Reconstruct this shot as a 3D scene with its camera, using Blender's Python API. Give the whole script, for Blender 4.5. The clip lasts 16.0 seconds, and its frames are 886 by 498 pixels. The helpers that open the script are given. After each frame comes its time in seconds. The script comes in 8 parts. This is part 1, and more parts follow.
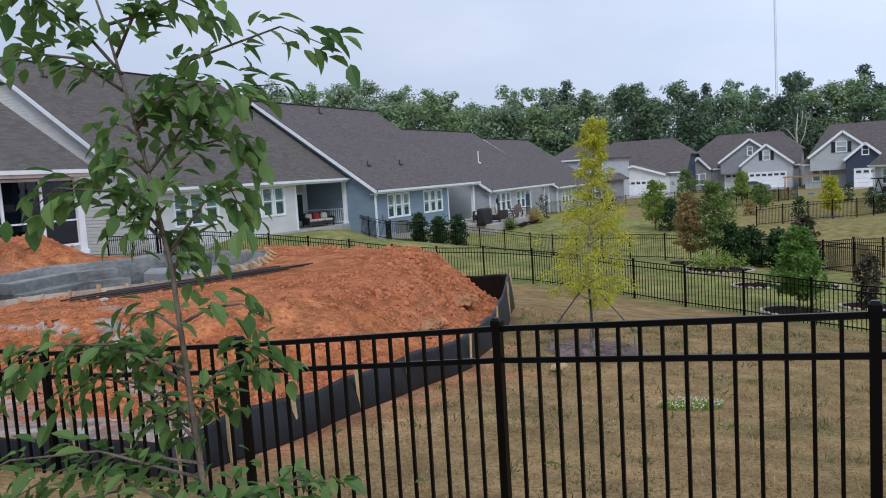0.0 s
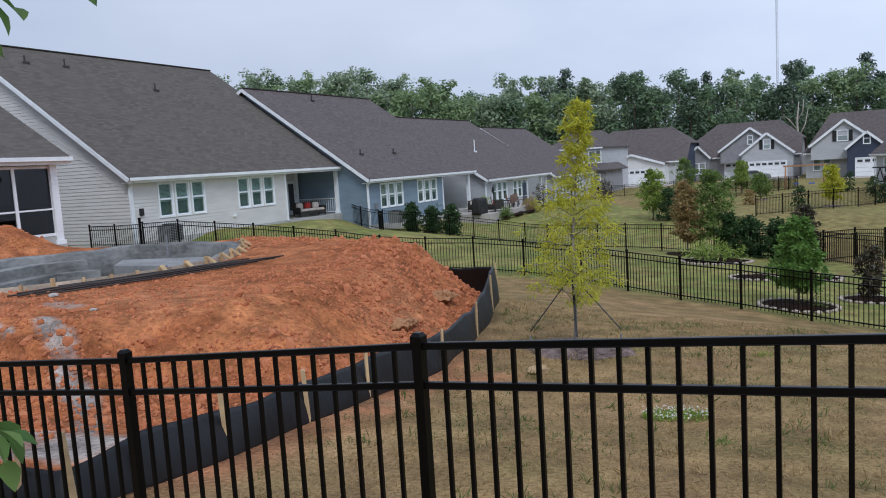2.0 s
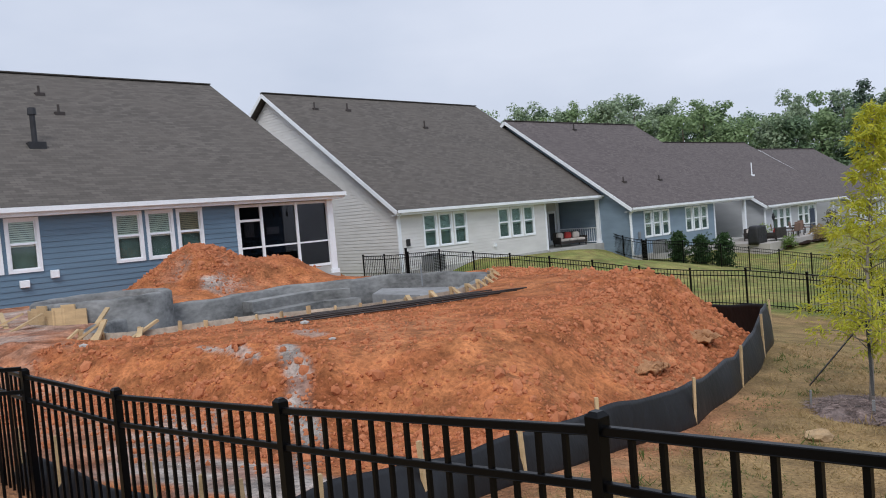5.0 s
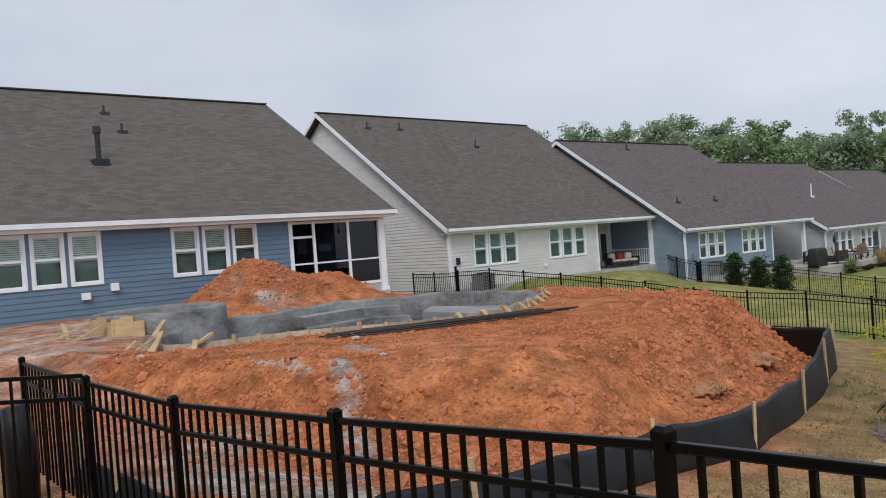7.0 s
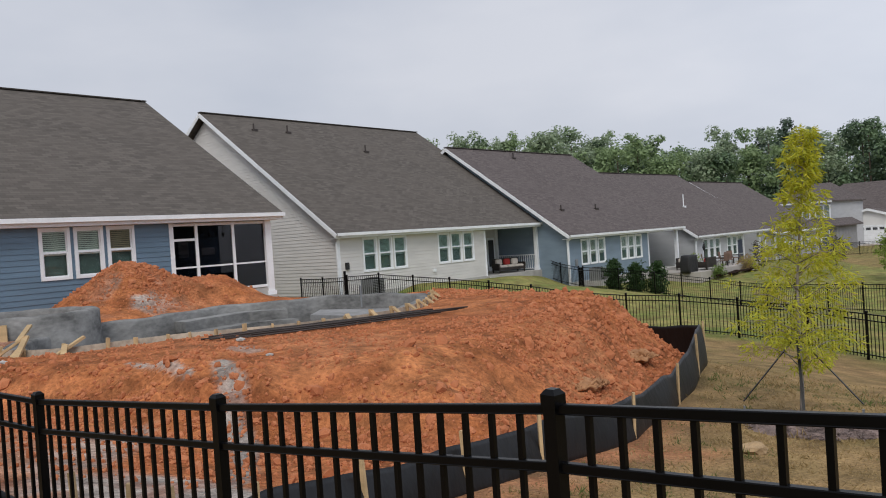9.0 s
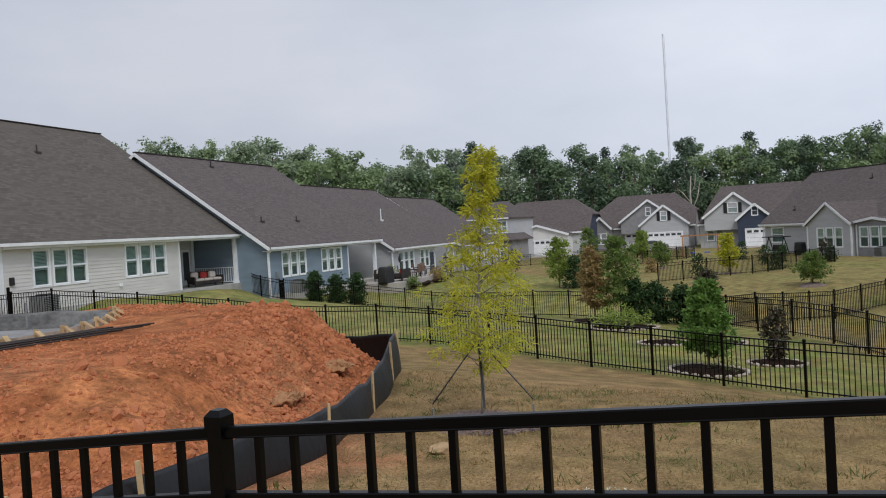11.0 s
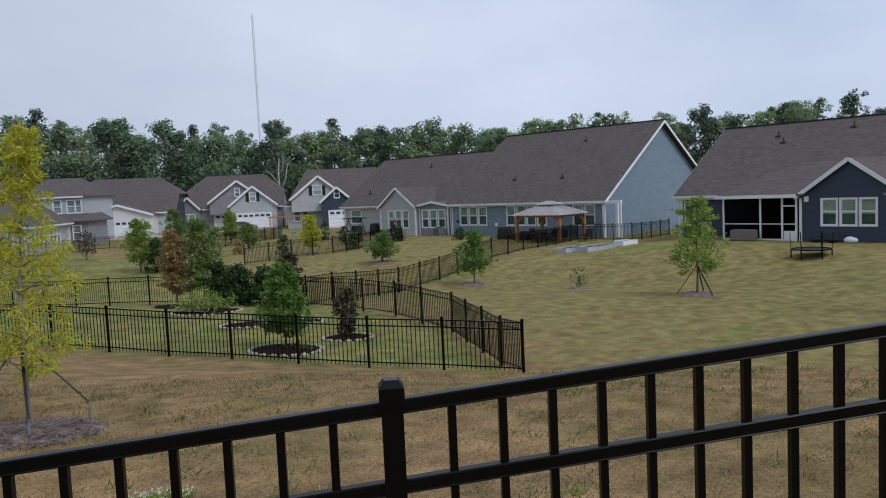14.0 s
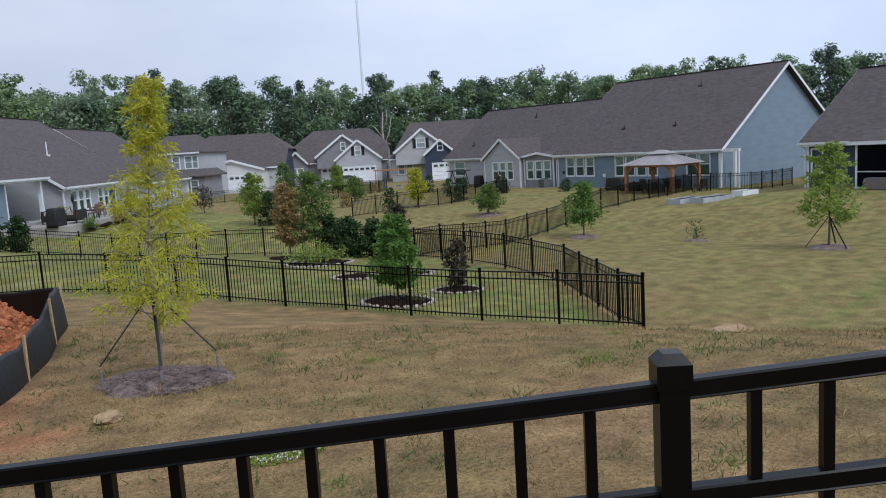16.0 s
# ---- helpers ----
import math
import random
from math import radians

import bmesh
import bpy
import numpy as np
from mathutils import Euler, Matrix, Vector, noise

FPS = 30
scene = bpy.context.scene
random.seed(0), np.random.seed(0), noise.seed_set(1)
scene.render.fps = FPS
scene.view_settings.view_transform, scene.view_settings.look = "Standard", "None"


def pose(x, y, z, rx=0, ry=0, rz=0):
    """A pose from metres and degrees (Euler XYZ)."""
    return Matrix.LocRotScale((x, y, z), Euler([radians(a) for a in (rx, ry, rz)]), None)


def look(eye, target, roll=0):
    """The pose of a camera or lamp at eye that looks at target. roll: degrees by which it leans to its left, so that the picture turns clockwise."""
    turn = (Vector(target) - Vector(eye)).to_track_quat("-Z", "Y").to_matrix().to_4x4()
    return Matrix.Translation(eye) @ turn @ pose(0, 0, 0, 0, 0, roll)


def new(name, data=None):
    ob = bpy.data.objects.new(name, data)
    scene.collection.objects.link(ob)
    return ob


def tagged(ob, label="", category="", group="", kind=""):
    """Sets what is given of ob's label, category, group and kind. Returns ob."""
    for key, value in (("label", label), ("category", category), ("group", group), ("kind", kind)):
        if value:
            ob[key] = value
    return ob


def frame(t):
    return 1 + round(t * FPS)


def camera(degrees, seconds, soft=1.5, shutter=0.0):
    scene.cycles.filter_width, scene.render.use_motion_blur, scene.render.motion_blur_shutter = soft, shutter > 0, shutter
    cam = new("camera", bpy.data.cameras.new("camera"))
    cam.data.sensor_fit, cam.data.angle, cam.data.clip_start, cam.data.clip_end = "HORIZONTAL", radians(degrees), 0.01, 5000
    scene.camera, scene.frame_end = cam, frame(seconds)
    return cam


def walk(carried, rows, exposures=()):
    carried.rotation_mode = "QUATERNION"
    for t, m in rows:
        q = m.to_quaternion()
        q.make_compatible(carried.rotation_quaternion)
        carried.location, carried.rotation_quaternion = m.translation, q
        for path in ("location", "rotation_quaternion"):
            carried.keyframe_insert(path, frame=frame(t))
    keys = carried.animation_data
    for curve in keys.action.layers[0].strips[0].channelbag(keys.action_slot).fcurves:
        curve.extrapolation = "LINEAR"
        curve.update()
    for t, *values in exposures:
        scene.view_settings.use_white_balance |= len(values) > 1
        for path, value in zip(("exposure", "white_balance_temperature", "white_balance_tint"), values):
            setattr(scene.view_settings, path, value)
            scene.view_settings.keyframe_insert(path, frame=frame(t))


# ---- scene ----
cam = camera(60.3, 16.0, soft=1.05)
EXPOSURES = [(0, 0.27, 5700, 10), (1, 0.26, 5700, 10), (2, 0.21, 5700, 10), (3.5, 0.41, 6000, 10), (5, 0.36, 6050, 10), (9, 0.19, 6450, 10), (10, 0.16, 6200, 10), (12.5, 0.02, 6550, 10), (13.5, -0.04, 6050, 10), (14.5, 0.0, 5800, 10), (15.5, 0.10, 5750, 10), (16, 0.20, 5750, 10)]
PATH = [
    (0, (0.11, -0.373, 2.067), (0.047, 1.617, 1.874), -3.6),
    (0.5, (0.231, -0.183, 2.055), (0.246, 1.807, 1.854), -3.4),
    (1, (0.271, 0.112, 2.044), (0.302, 2.1, 1.832), -3.4),
    (1.5, (0.414, 0.279, 2.009), (0.379, 2.267, 1.789), -3.6),
    (2, (0.493, 0.483, 1.995), (0.428, 2.47, 1.775), -3.6),
    (2.5, (0.516, 0.633, 1.984), (0.316, 2.609, 1.747), -4.0),
    (3, (0.621, 0.849, 1.961), (0.224, 2.797, 1.751), -4.6),
    (3.5, (0.681, 1.159, 1.934), (0.25, 3.104, 1.75), -4.7),
    (4, (0.657, 1.297, 1.92), (0.231, 3.244, 1.746), -4.6),
    (4.5, (0.684, 1.329, 1.938), (0.117, 3.24, 1.776), -4.6),
    (5, (0.714, 1.441, 1.917), (-0.021, 3.299, 1.826), -4.8),
    (5.2, (0.701, 1.416, 1.918), (-0.093, 3.25, 1.849), -4.6),
    (7.3, (0.662, 1.486, 1.859), (-0.187, 3.297, 1.835), -4.2),
    (7.5, (0.665, 1.505, 1.846), (-0.09, 3.357, 1.823), -4.2),
    (8, (0.658, 1.508, 1.814), (-0.016, 3.391, 1.788), -4.2),
    (8.5, (0.637, 1.497, 1.781), (0.006, 3.394, 1.758), -4.0),
    (9, (0.631, 1.492, 1.745), (0.052, 3.406, 1.715), -3.9),
    (9.5, (0.626, 1.532, 1.715), (0.21, 3.488, 1.676), -4.0),
    (10, (0.633, 1.756, 1.66), (0.492, 3.75, 1.608), -4.1),
    (12.3, (0.751, 1.543, 1.823), (1.222, 3.487, 1.796), -3.0),
    (12.5, (0.75, 1.514, 1.838), (1.299, 3.437, 1.807), -3.1),
    (13, (0.784, 1.452, 1.855), (1.565, 3.292, 1.798), -3.0),
    (13.5, (0.898, 1.477, 1.83), (1.888, 3.211, 1.707), -2.9),
    (14, (1.009, 1.499, 1.821), (2.156, 3.13, 1.665), -2.6),
    (14.5, (1.065, 1.505, 1.807), (2.286, 3.079, 1.628), -2.4),
    (15, (0.95, 1.634, 1.798), (2.084, 3.265, 1.57), -2.7),
    (15.5, (0.92, 1.854, 1.786), (1.933, 3.556, 1.509), -3.1),
    (16, (1.004, 2.03, 1.755), (1.913, 3.792, 1.49), -3.5),
]
walk(cam, [(t, look(eye, target, roll)) for t, eye, target, roll in PATH], EXPOSURES)

SKY_GAIN = 7.4
# ---- light ----
world = bpy.data.worlds.new("world")
scene.world = world
world.use_nodes = True
wn, wl = world.node_tree.nodes, world.node_tree.links
sky = wn.new("ShaderNodeTexSky")
sky.sky_type, sky.sun_disc = "NISHITA", False
sky.sun_elevation, sky.sun_rotation = radians(48), radians(200)
sky.air_density, sky.dust_density, sky.ozone_density = 1.0, 6.0, 1.0
# overcast: broad cloud cover with soft, faint mottling over the clear sky
tco = wn.new("ShaderNodeTexCoord")
mapn = wn.new("ShaderNodeMapping")
mapn.inputs["Scale"].default_value = (1.0, 1.0, 2.6)
cloud = wn.new("ShaderNodeTexNoise")
cloud.inputs["Scale"].default_value, cloud.inputs["Detail"].default_value, cloud.inputs["Roughness"].default_value = 1.7, 5, 0.5
ramp = wn.new("ShaderNodeValToRGB")
ramp.color_ramp.elements[0].position, ramp.color_ramp.elements[0].color = 0.3, (0.58, 0.64, 0.76, 1)
ramp.color_ramp.elements[1].position, ramp.color_ramp.elements[1].color = 0.70, (0.85, 0.875, 0.955, 1)
mixw = wn.new("ShaderNodeMix")
mixw.data_type = "RGBA"
mixw.inputs[0].default_value = 0.93
scl = wn.new("ShaderNodeMix")
scl.data_type, scl.blend_type = "RGBA", "MULTIPLY"
scl.inputs[0].default_value = 1.0
scl.inputs[7].default_value = (SKY_GAIN, SKY_GAIN, SKY_GAIN, 1)
wl.new(tco.outputs["Generated"], mapn.inputs[0])
wl.new(mapn.outputs[0], cloud.inputs["Vector"])
wl.new(cloud.outputs["Fac"], ramp.inputs[0])
wl.new(ramp.outputs[0], scl.inputs[6])
wl.new(sky.outputs[0], mixw.inputs[6])
# the cloud is thinner and paler towards the east
sep = wn.new("ShaderNodeSeparateXYZ")
east = wn.new("ShaderNodeMapRange")
east.interpolation_type = "SMOOTHSTEP"
for k, v in (("From Min", -0.3), ("From Max", 1.0), ("To Min", 0.94), ("To Max", 1.32)):
    east.inputs[k].default_value = v
thin = wn.new("ShaderNodeMix")
thin.data_type, thin.blend_type = "RGBA", "MULTIPLY"
thin.inputs[0].default_value = 1.0
wl.new(tco.outputs["Generated"], sep.inputs[0])
wl.new(sep.outputs["X"], east.inputs["Value"])
wl.new(scl.outputs[2], thin.inputs[6])
wl.new(east.outputs[0], thin.inputs[7])
wl.new(thin.outputs[2], mixw.inputs[7])
wl.new(mixw.outputs[2], wn["Background"].inputs[0])
wn["Background"].inputs[1].default_value = 0.1
sun = new("sun", bpy.data.lights.new("sun", "SUN"))
sun.data.energy, sun.data.angle, sun.data.color = 1.5, radians(25), (1.0, 0.96, 0.9)
sun.matrix_world = look((0, 0, 40), (-9, 33, 0))

# ---- materials ----
MATS = {}


def mat(name, col, rough=0.7, metal=0.0, var=0.12, scale=3.0, fine=60.0, bump=0.1, col2=None, island=0.0, obrand=0.0, dist=0.01, spec=None, stretch=None):
    """A weathered surface: a base colour, a second one in patches, fine grain, and relief."""
    if name in MATS:
        return MATS[name]
    m = bpy.data.materials.new(name)
    m.use_nodes = True
    n, l = m.node_tree.nodes, m.node_tree.links
    b = n["Principled BSDF"]
    b.inputs["Roughness"].default_value, b.inputs["Metallic"].default_value = rough, metal
    if spec is not None:
        b.inputs["Specular IOR Level"].default_value = spec
    tc = n.new("ShaderNodeTexCoord")
    src = tc.outputs["Object"]
    if stretch:
        mp = n.new("ShaderNodeMapping")
        mp.inputs["Scale"].default_value = stretch
        l.new(src, mp.inputs[0])
        src = mp.outputs[0]
    big, small = n.new("ShaderNodeTexNoise"), n.new("ShaderNodeTexNoise")
    big.inputs["Scale"].default_value, big.inputs["Detail"].default_value = scale, 5
    small.inputs["Scale"].default_value, small.inputs["Detail"].default_value = fine, 3
    l.new(src, big.inputs["Vector"]), l.new(src, small.inputs["Vector"])
    add = n.new("ShaderNodeMath")
    add.operation = "MULTIPLY_ADD"
    add.inputs[1].default_value = 0.5
    l.new(small.outputs["Fac"], add.inputs[0]), l.new(big.outputs["Fac"], add.inputs[2])
    if island or obrand:
        g = n.new("ShaderNodeNewGeometry") if island else n.new("ShaderNodeObjectInfo")
        a2 = n.new("ShaderNodeMath")
        a2.operation = "MULTIPLY_ADD"
        a2.inputs[1].default_value = island or obrand
        l.new(g.outputs["Random Per Island" if island else "Random"], a2.inputs[0])
        l.new(add.outputs[0], a2.inputs[2])
        add = a2
    mr = n.new("ShaderNodeMapRange")
    mr.inputs["From Min"].default_value, mr.inputs["From Max"].default_value = 0.5, 1.0 + (island or obrand)
    l.new(add.outputs[0], mr.inputs["Value"])
    mx = n.new("ShaderNodeMix")
    mx.data_type = "RGBA"
    c2 = col2 or tuple(max(0, c * (1 - 2.2 * var)) for c in col)
    c1 = col if col2 else tuple(min(1, c * (1 + var)) for c in col)
    mx.inputs[6].default_value, mx.inputs[7].default_value = (*c1, 1), (*c2, 1)
    l.new(mr.outputs[0], mx.inputs[0])
    l.new(mx.outputs[2], b.inputs["Base Color"])
    bp = n.new("ShaderNodeBump")
    bp.inputs["Strength"].default_value, bp.inputs["Distance"].default_value = min(1, bump * 3), dist
    l.new(add.outputs[0], bp.inputs["Height"]), l.new(bp.outputs[0], b.inputs["Normal"])
    MATS[name] = m
    return m


def shingle_mat(name, c1, c2, c3):
    """Laminated roof shingles: courses of unlike tabs, streaks of weather."""
    m = bpy.data.materials.new(name)
    m.use_nodes = True
    n, l = m.node_tree.nodes, m.node_tree.links
    b = n["Principled BSDF"]
    b.inputs["Roughness"].default_value = 0.9
    b.inputs["Specular IOR Level"].default_value = 0.25
    uv = n.new("ShaderNodeUVMap")
    br = n.new("ShaderNodeTexBrick")
    br.offset, br.squash = 0.5, 1.0
    br.inputs["Scale"].default_value = 1.0
    br.inputs["Brick Width"].default_value, br.inputs["Row Height"].default_value = 0.32, 0.143
    br.inputs["Mortar Size"].default_value, br.inputs["Mortar Smooth"].default_value = 0.006, 0.3
    br.inputs["Color1"].default_value, br.inputs["Color2"].default_value = (*c1, 1), (*c2, 1)
    br.inputs["Mortar"].default_value = (*[c * 0.55 for c in c1], 1)
    l.new(uv.outputs[0], br.inputs["Vector"])
    no = n.new("ShaderNodeTexNoise")
    no.inputs["Scale"].default_value, no.inputs["Detail"].default_value = 0.35, 6
    l.new(uv.outputs[0], no.inputs["Vector"])
    mr = n.new("ShaderNodeMapRange")
    mr.inputs["From Min"].default_value, mr.inputs["From Max"].default_value = 0.38, 0.66
    mr.inputs["To Max"].default_value = 0.55
    l.new(no.outputs["Fac"], mr.inputs["Value"])
    mx = n.new("ShaderNodeMix")
    mx.data_type = "RGBA"
    l.new(mr.outputs[0], mx.inputs[0])
    l.new(br.outputs["Color"], mx.inputs[6])
    mx.inputs[7].default_value = (*c3, 1)
    l.new(mx.outputs[2], b.inputs["Base Color"])
    bp = n.new("ShaderNodeBump")
    bp.inputs["Strength"].default_value, bp.inputs["Distance"].default_value = 0.5, 0.01
    l.new(br.outputs["Fac"], bp.inputs["Height"])
    bp.invert = True
    l.new(bp.outputs[0], b.inputs["Normal"])
    MATS[name] = m
    return m


def glass_mat(name, tint, gloss=0.6, sheen=0.6):
    """Thin window glass or insect screen: see-through, with a Fresnel sheen."""
    m = bpy.data.materials.new(name)
    m.use_nodes = True
    n, l = m.node_tree.nodes, m.node_tree.links
    n.remove(n["Principled BSDF"])
    tr, gl, fr, mx = n.new("ShaderNodeBsdfTransparent"), n.new("ShaderNodeBsdfGlossy"), n.new("ShaderNodeLayerWeight"), n.new("ShaderNodeMixShader")
    tr.inputs[0].default_value = (*tint, 1)
    gl.inputs["Roughness"].default_value = 0.04
    gl.inputs[0].default_value = (gloss, gloss, gloss, 1)
    fr.inputs[0].default_value = 0.5
    pw, sc = n.new("ShaderNodeMath"), n.new("ShaderNodeMath")
    pw.operation, sc.operation = "POWER", "MULTIPLY_ADD"
    pw.inputs[1].default_value, sc.inputs[1].default_value, sc.inputs[2].default_value = 4.0, sheen, 0.04
    l.new(fr.outputs["Facing"], pw.inputs[0]), l.new(pw.outputs[0], sc.inputs[0])
    l.new(sc.outputs[0], mx.inputs[0]), l.new(tr.outputs[0], mx.inputs[1]), l.new(gl.outputs[0], mx.inputs[2])
    l.new(mx.outputs[0], n["Material Output"].inputs[0])
    MATS[name] = m
    return m


def leaf_mat(name, c1, c2, trans=0.35):
    """Leaves: each blade its own tone, some light through them."""
    m = bpy.data.materials.new(name)
    m.use_nodes = True
    n, l = m.node_tree.nodes, m.node_tree.links
    b = n["Principled BSDF"]
    b.inputs["Roughness"].default_value = 0.55
    b.inputs["Specular IOR Level"].default_value = 0.3
    g = n.new("ShaderNodeNewGeometry")
    mx = n.new("ShaderNodeMix")
    mx.data_type = "RGBA"
    mx.inputs[6].default_value, mx.inputs[7].default_value = (*c1, 1), (*c2, 1)
    l.new(g.outputs["Random Per Island"], mx.inputs[0])
    l.new(mx.outputs[2], b.inputs["Base Color"])
    tl = n.new("ShaderNodeBsdfTranslucent")
    l.new(mx.outputs[2], tl.inputs[0])
    ms = n.new("ShaderNodeMixShader")
    ms.inputs[0].default_value = trans
    l.new(b.outputs[0], ms.inputs[1]), l.new(tl.outputs[0], ms.inputs[2])
    l.new(ms.outputs[0], n["Material Output"].inputs[0])
    MATS[name] = m
    return m


def masked_mat(name, attr, dry, lush, patch, rough=0.95, bump=0.5, dist=0.04, fine=35.0, mid=5.0, deep=0.62, bare=None):
    """Ground: two mixed tones for the dry and two for the lush share, patches (bare in lawn, crevice shade in clay),
    and fine relief.
    """
    m = bpy.data.materials.new(name)
    m.use_nodes = True
    n, l = m.node_tree.nodes, m.node_tree.links
    b = n["Principled BSDF"]
    b.inputs["Roughness"].default_value = rough
    b.inputs["Specular IOR Level"].default_value = 0.15
    tc = n.new("ShaderNodeTexCoord")

    def noise_at(scale, detail, lo, hi):
        t = n.new("ShaderNodeTexNoise")
        t.inputs["Scale"].default_value, t.inputs["Detail"].default_value = scale, detail
        l.new(tc.outputs["Object"], t.inputs["Vector"])
        r = n.new("ShaderNodeMapRange")
        r.inputs["From Min"].default_value, r.inputs["From Max"].default_value = lo, hi
        l.new(t.outputs["Fac"], r.inputs["Value"])
        return r.outputs[0], t.outputs["Fac"]

    def mix(fac, a, c):
        x = n.new("ShaderNodeMix")
        x.data_type = "RGBA"
        l.new(fac, x.inputs[0])
        for k, v in ((6, a), (7, c)):
            if isinstance(v, tuple):
                x.inputs[k].default_value = (*v, 1)
            else:
                l.new(v, x.inputs[k])
        return x.outputs[2]

    f1, _ = noise_at(0.45, 8, 0.35, 0.66)
    f2, h2 = noise_at(fine, 4, 0.3, 0.7)
    f3, h3 = noise_at(1.6, 9, 0.50, 0.64)
    d = mix(f1, dry[0], dry[1])
    g = mix(f1, lush[0], lush[1])
    at = n.new("ShaderNodeAttribute")
    at.attribute_name = attr
    c = mix(at.outputs["Fac"], d, g)
    half = n.new("ShaderNodeMath")
    half.operation = "MULTIPLY"
    half.inputs[1].default_value = 0.55
    l.new(f3, half.inputs[0])
    c = mix(half.outputs[0], c, patch)
    if bare:
        a2 = n.new("ShaderNodeAttribute")
        a2.attribute_name = bare[0]
        c = mix(a2.outputs["Fac"], c, mix(f3, bare[1], bare[2]))
    m4, h4 = noise_at(mid, 7, 0.34, 0.66)
    md = n.new("ShaderNodeMapRange")
    md.inputs["To Min"].default_value, md.inputs["To Max"].default_value = deep, 1.22
    l.new(m4, md.inputs["Value"])
    dm = n.new("ShaderNodeMix")
    dm.data_type, dm.blend_type = "RGBA", "MULTIPLY"
    dm.inputs[0].default_value = 1.0
    l.new(c, dm.inputs[6]), l.new(md.outputs[0], dm.inputs[7])
    c = dm.outputs[2]
    dk = n.new("ShaderNodeMix")
    dk.data_type, dk.blend_type = "RGBA", "MULTIPLY"
    dk.inputs[0].default_value = 0.75
    l.new(c, dk.inputs[6])
    gr = n.new("ShaderNodeMapRange")
    gr.inputs["From Min"].default_value, gr.inputs["From Max"].default_value, gr.inputs["To Min"].default_value, gr.inputs["To Max"].default_value = 0.3, 0.7, 0.55, 1.25
    l.new(h2, gr.inputs["Value"])
    l.new(gr.outputs[0], dk.inputs[7])
    l.new(dk.outputs[2], b.inputs["Base Color"])
    bp = n.new("ShaderNodeBump")
    bp.inputs["Strength"].default_value, bp.inputs["Distance"].default_value = bump, dist
    ad = n.new("ShaderNodeMath")
    a3 = n.new("ShaderNodeMath")
    l.new(h2, a3.inputs[0]), l.new(h4, a3.inputs[1])
    l.new(a3.outputs[0], ad.inputs[0]), l.new(h3, ad.inputs[1])
    l.new(ad.outputs[0], bp.inputs["Height"]), l.new(bp.outputs[0], b.inputs["Normal"])
    MATS[name] = m
    return m


WHITE = mat("white_trim", (0.82, 0.845, 0.87), 0.5, var=0.05, scale=2, fine=20, bump=0.02)
BLUE = mat("blue_siding", (0.120, 0.195, 0.270), 0.6, var=0.07, scale=0.8, fine=30, bump=0.03, stretch=(1, 1, 4))
GREY = mat("warm_grey_siding", (0.64, 0.625, 0.60), 0.6, var=0.05, scale=0.8, fine=30, bump=0.03, stretch=(1, 1, 4))
PALE = mat("pale_grey_siding", (0.45, 0.46, 0.48), 0.6, var=0.05, scale=0.8, fine=30, bump=0.03, stretch=(1, 1, 4))
STEEL = mat("blue_grey_siding", (0.20, 0.265, 0.33), 0.6, var=0.07, scale=0.8, fine=30, bump=0.03, stretch=(1, 1, 4))
NAVY = mat("navy_siding", (0.035, 0.048, 0.085), 0.55, var=0.08, scale=0.8, fine=30, bump=0.03, stretch=(1, 1, 4))
STONEGREY = mat("grey_shake_siding", (0.27, 0.27, 0.285), 0.7, var=0.1, scale=2, fine=14, bump=0.1)
ROOF = shingle_mat("roof_shingles", (0.082, 0.073, 0.065), (0.134, 0.118, 0.105), (0.104, 0.091, 0.080))
ROOF2 = shingle_mat("brown_roof_shingles", (0.088, 0.074, 0.073), (0.138, 0.117, 0.113), (0.112, 0.095, 0.092))
GLASS = glass_mat("window_glass", (0.84, 0.89, 0.87), 0.8)
SCREEN = glass_mat("insect_screen", (0.30, 0.31, 0.34), 0.10, 0.06)
BLIND = mat("window_blind", (0.70, 0.74, 0.69), 0.7, var=0.05, bump=0.02)
TANBLIND = mat("wooden_blind", (0.42, 0.33, 0.22), 0.6, var=0.1, bump=0.02)
# near-black stand-in for unlit interiors, also on door, garage and car panes
UNLIT_INSIDE = mat("unlit_inside", (0.05, 0.055, 0.06), 0.9, var=0.1, bump=0.0)
BLACK = mat("black_powder_coat", (0.0025, 0.0025, 0.003), 0.30, var=0.2, scale=4, fine=120, bump=0.04, dist=0.002, spec=0.16)
CONCRETE = mat("concrete", (0.42, 0.41, 0.39), 0.9, var=0.12, scale=1.5, fine=40, bump=0.12)
SHOTCRETE = mat("grey_shotcrete", (0.215, 0.215, 0.21), 0.95, var=0.30, scale=1.1, fine=7, bump=0.22, dist=0.02, stretch=(1, 1, 1.8))
LUMBER = mat("raw_lumber", (0.52, 0.37, 0.20), 0.8, var=0.18, scale=2, fine=25, bump=0.15, obrand=0.4, stretch=(1, 1, 6))
SILT = mat("black_silt_fabric", (0.008, 0.009, 0.012), 0.5, var=0.3, scale=1.6, fine=9, bump=0.16, dist=0.04, spec=0.4, stretch=(1, 1, 0.5))
PIPEBLACK = mat("dark_pipe", (0.040, 0.030, 0.027), 0.6, var=0.3, bump=0.1, obrand=0.3)
BARK = mat("grey_bark", (0.16, 0.125, 0.095), 0.95, var=0.25, scale=5, fine=30, bump=0.5, dist=0.02, stretch=(4, 4, 1))
MULCH = mat("brown_mulch", (0.026, 0.014, 0.010), 0.95, var=0.35, scale=8, fine=60, bump=0.8, dist=0.05, spec=0.1)
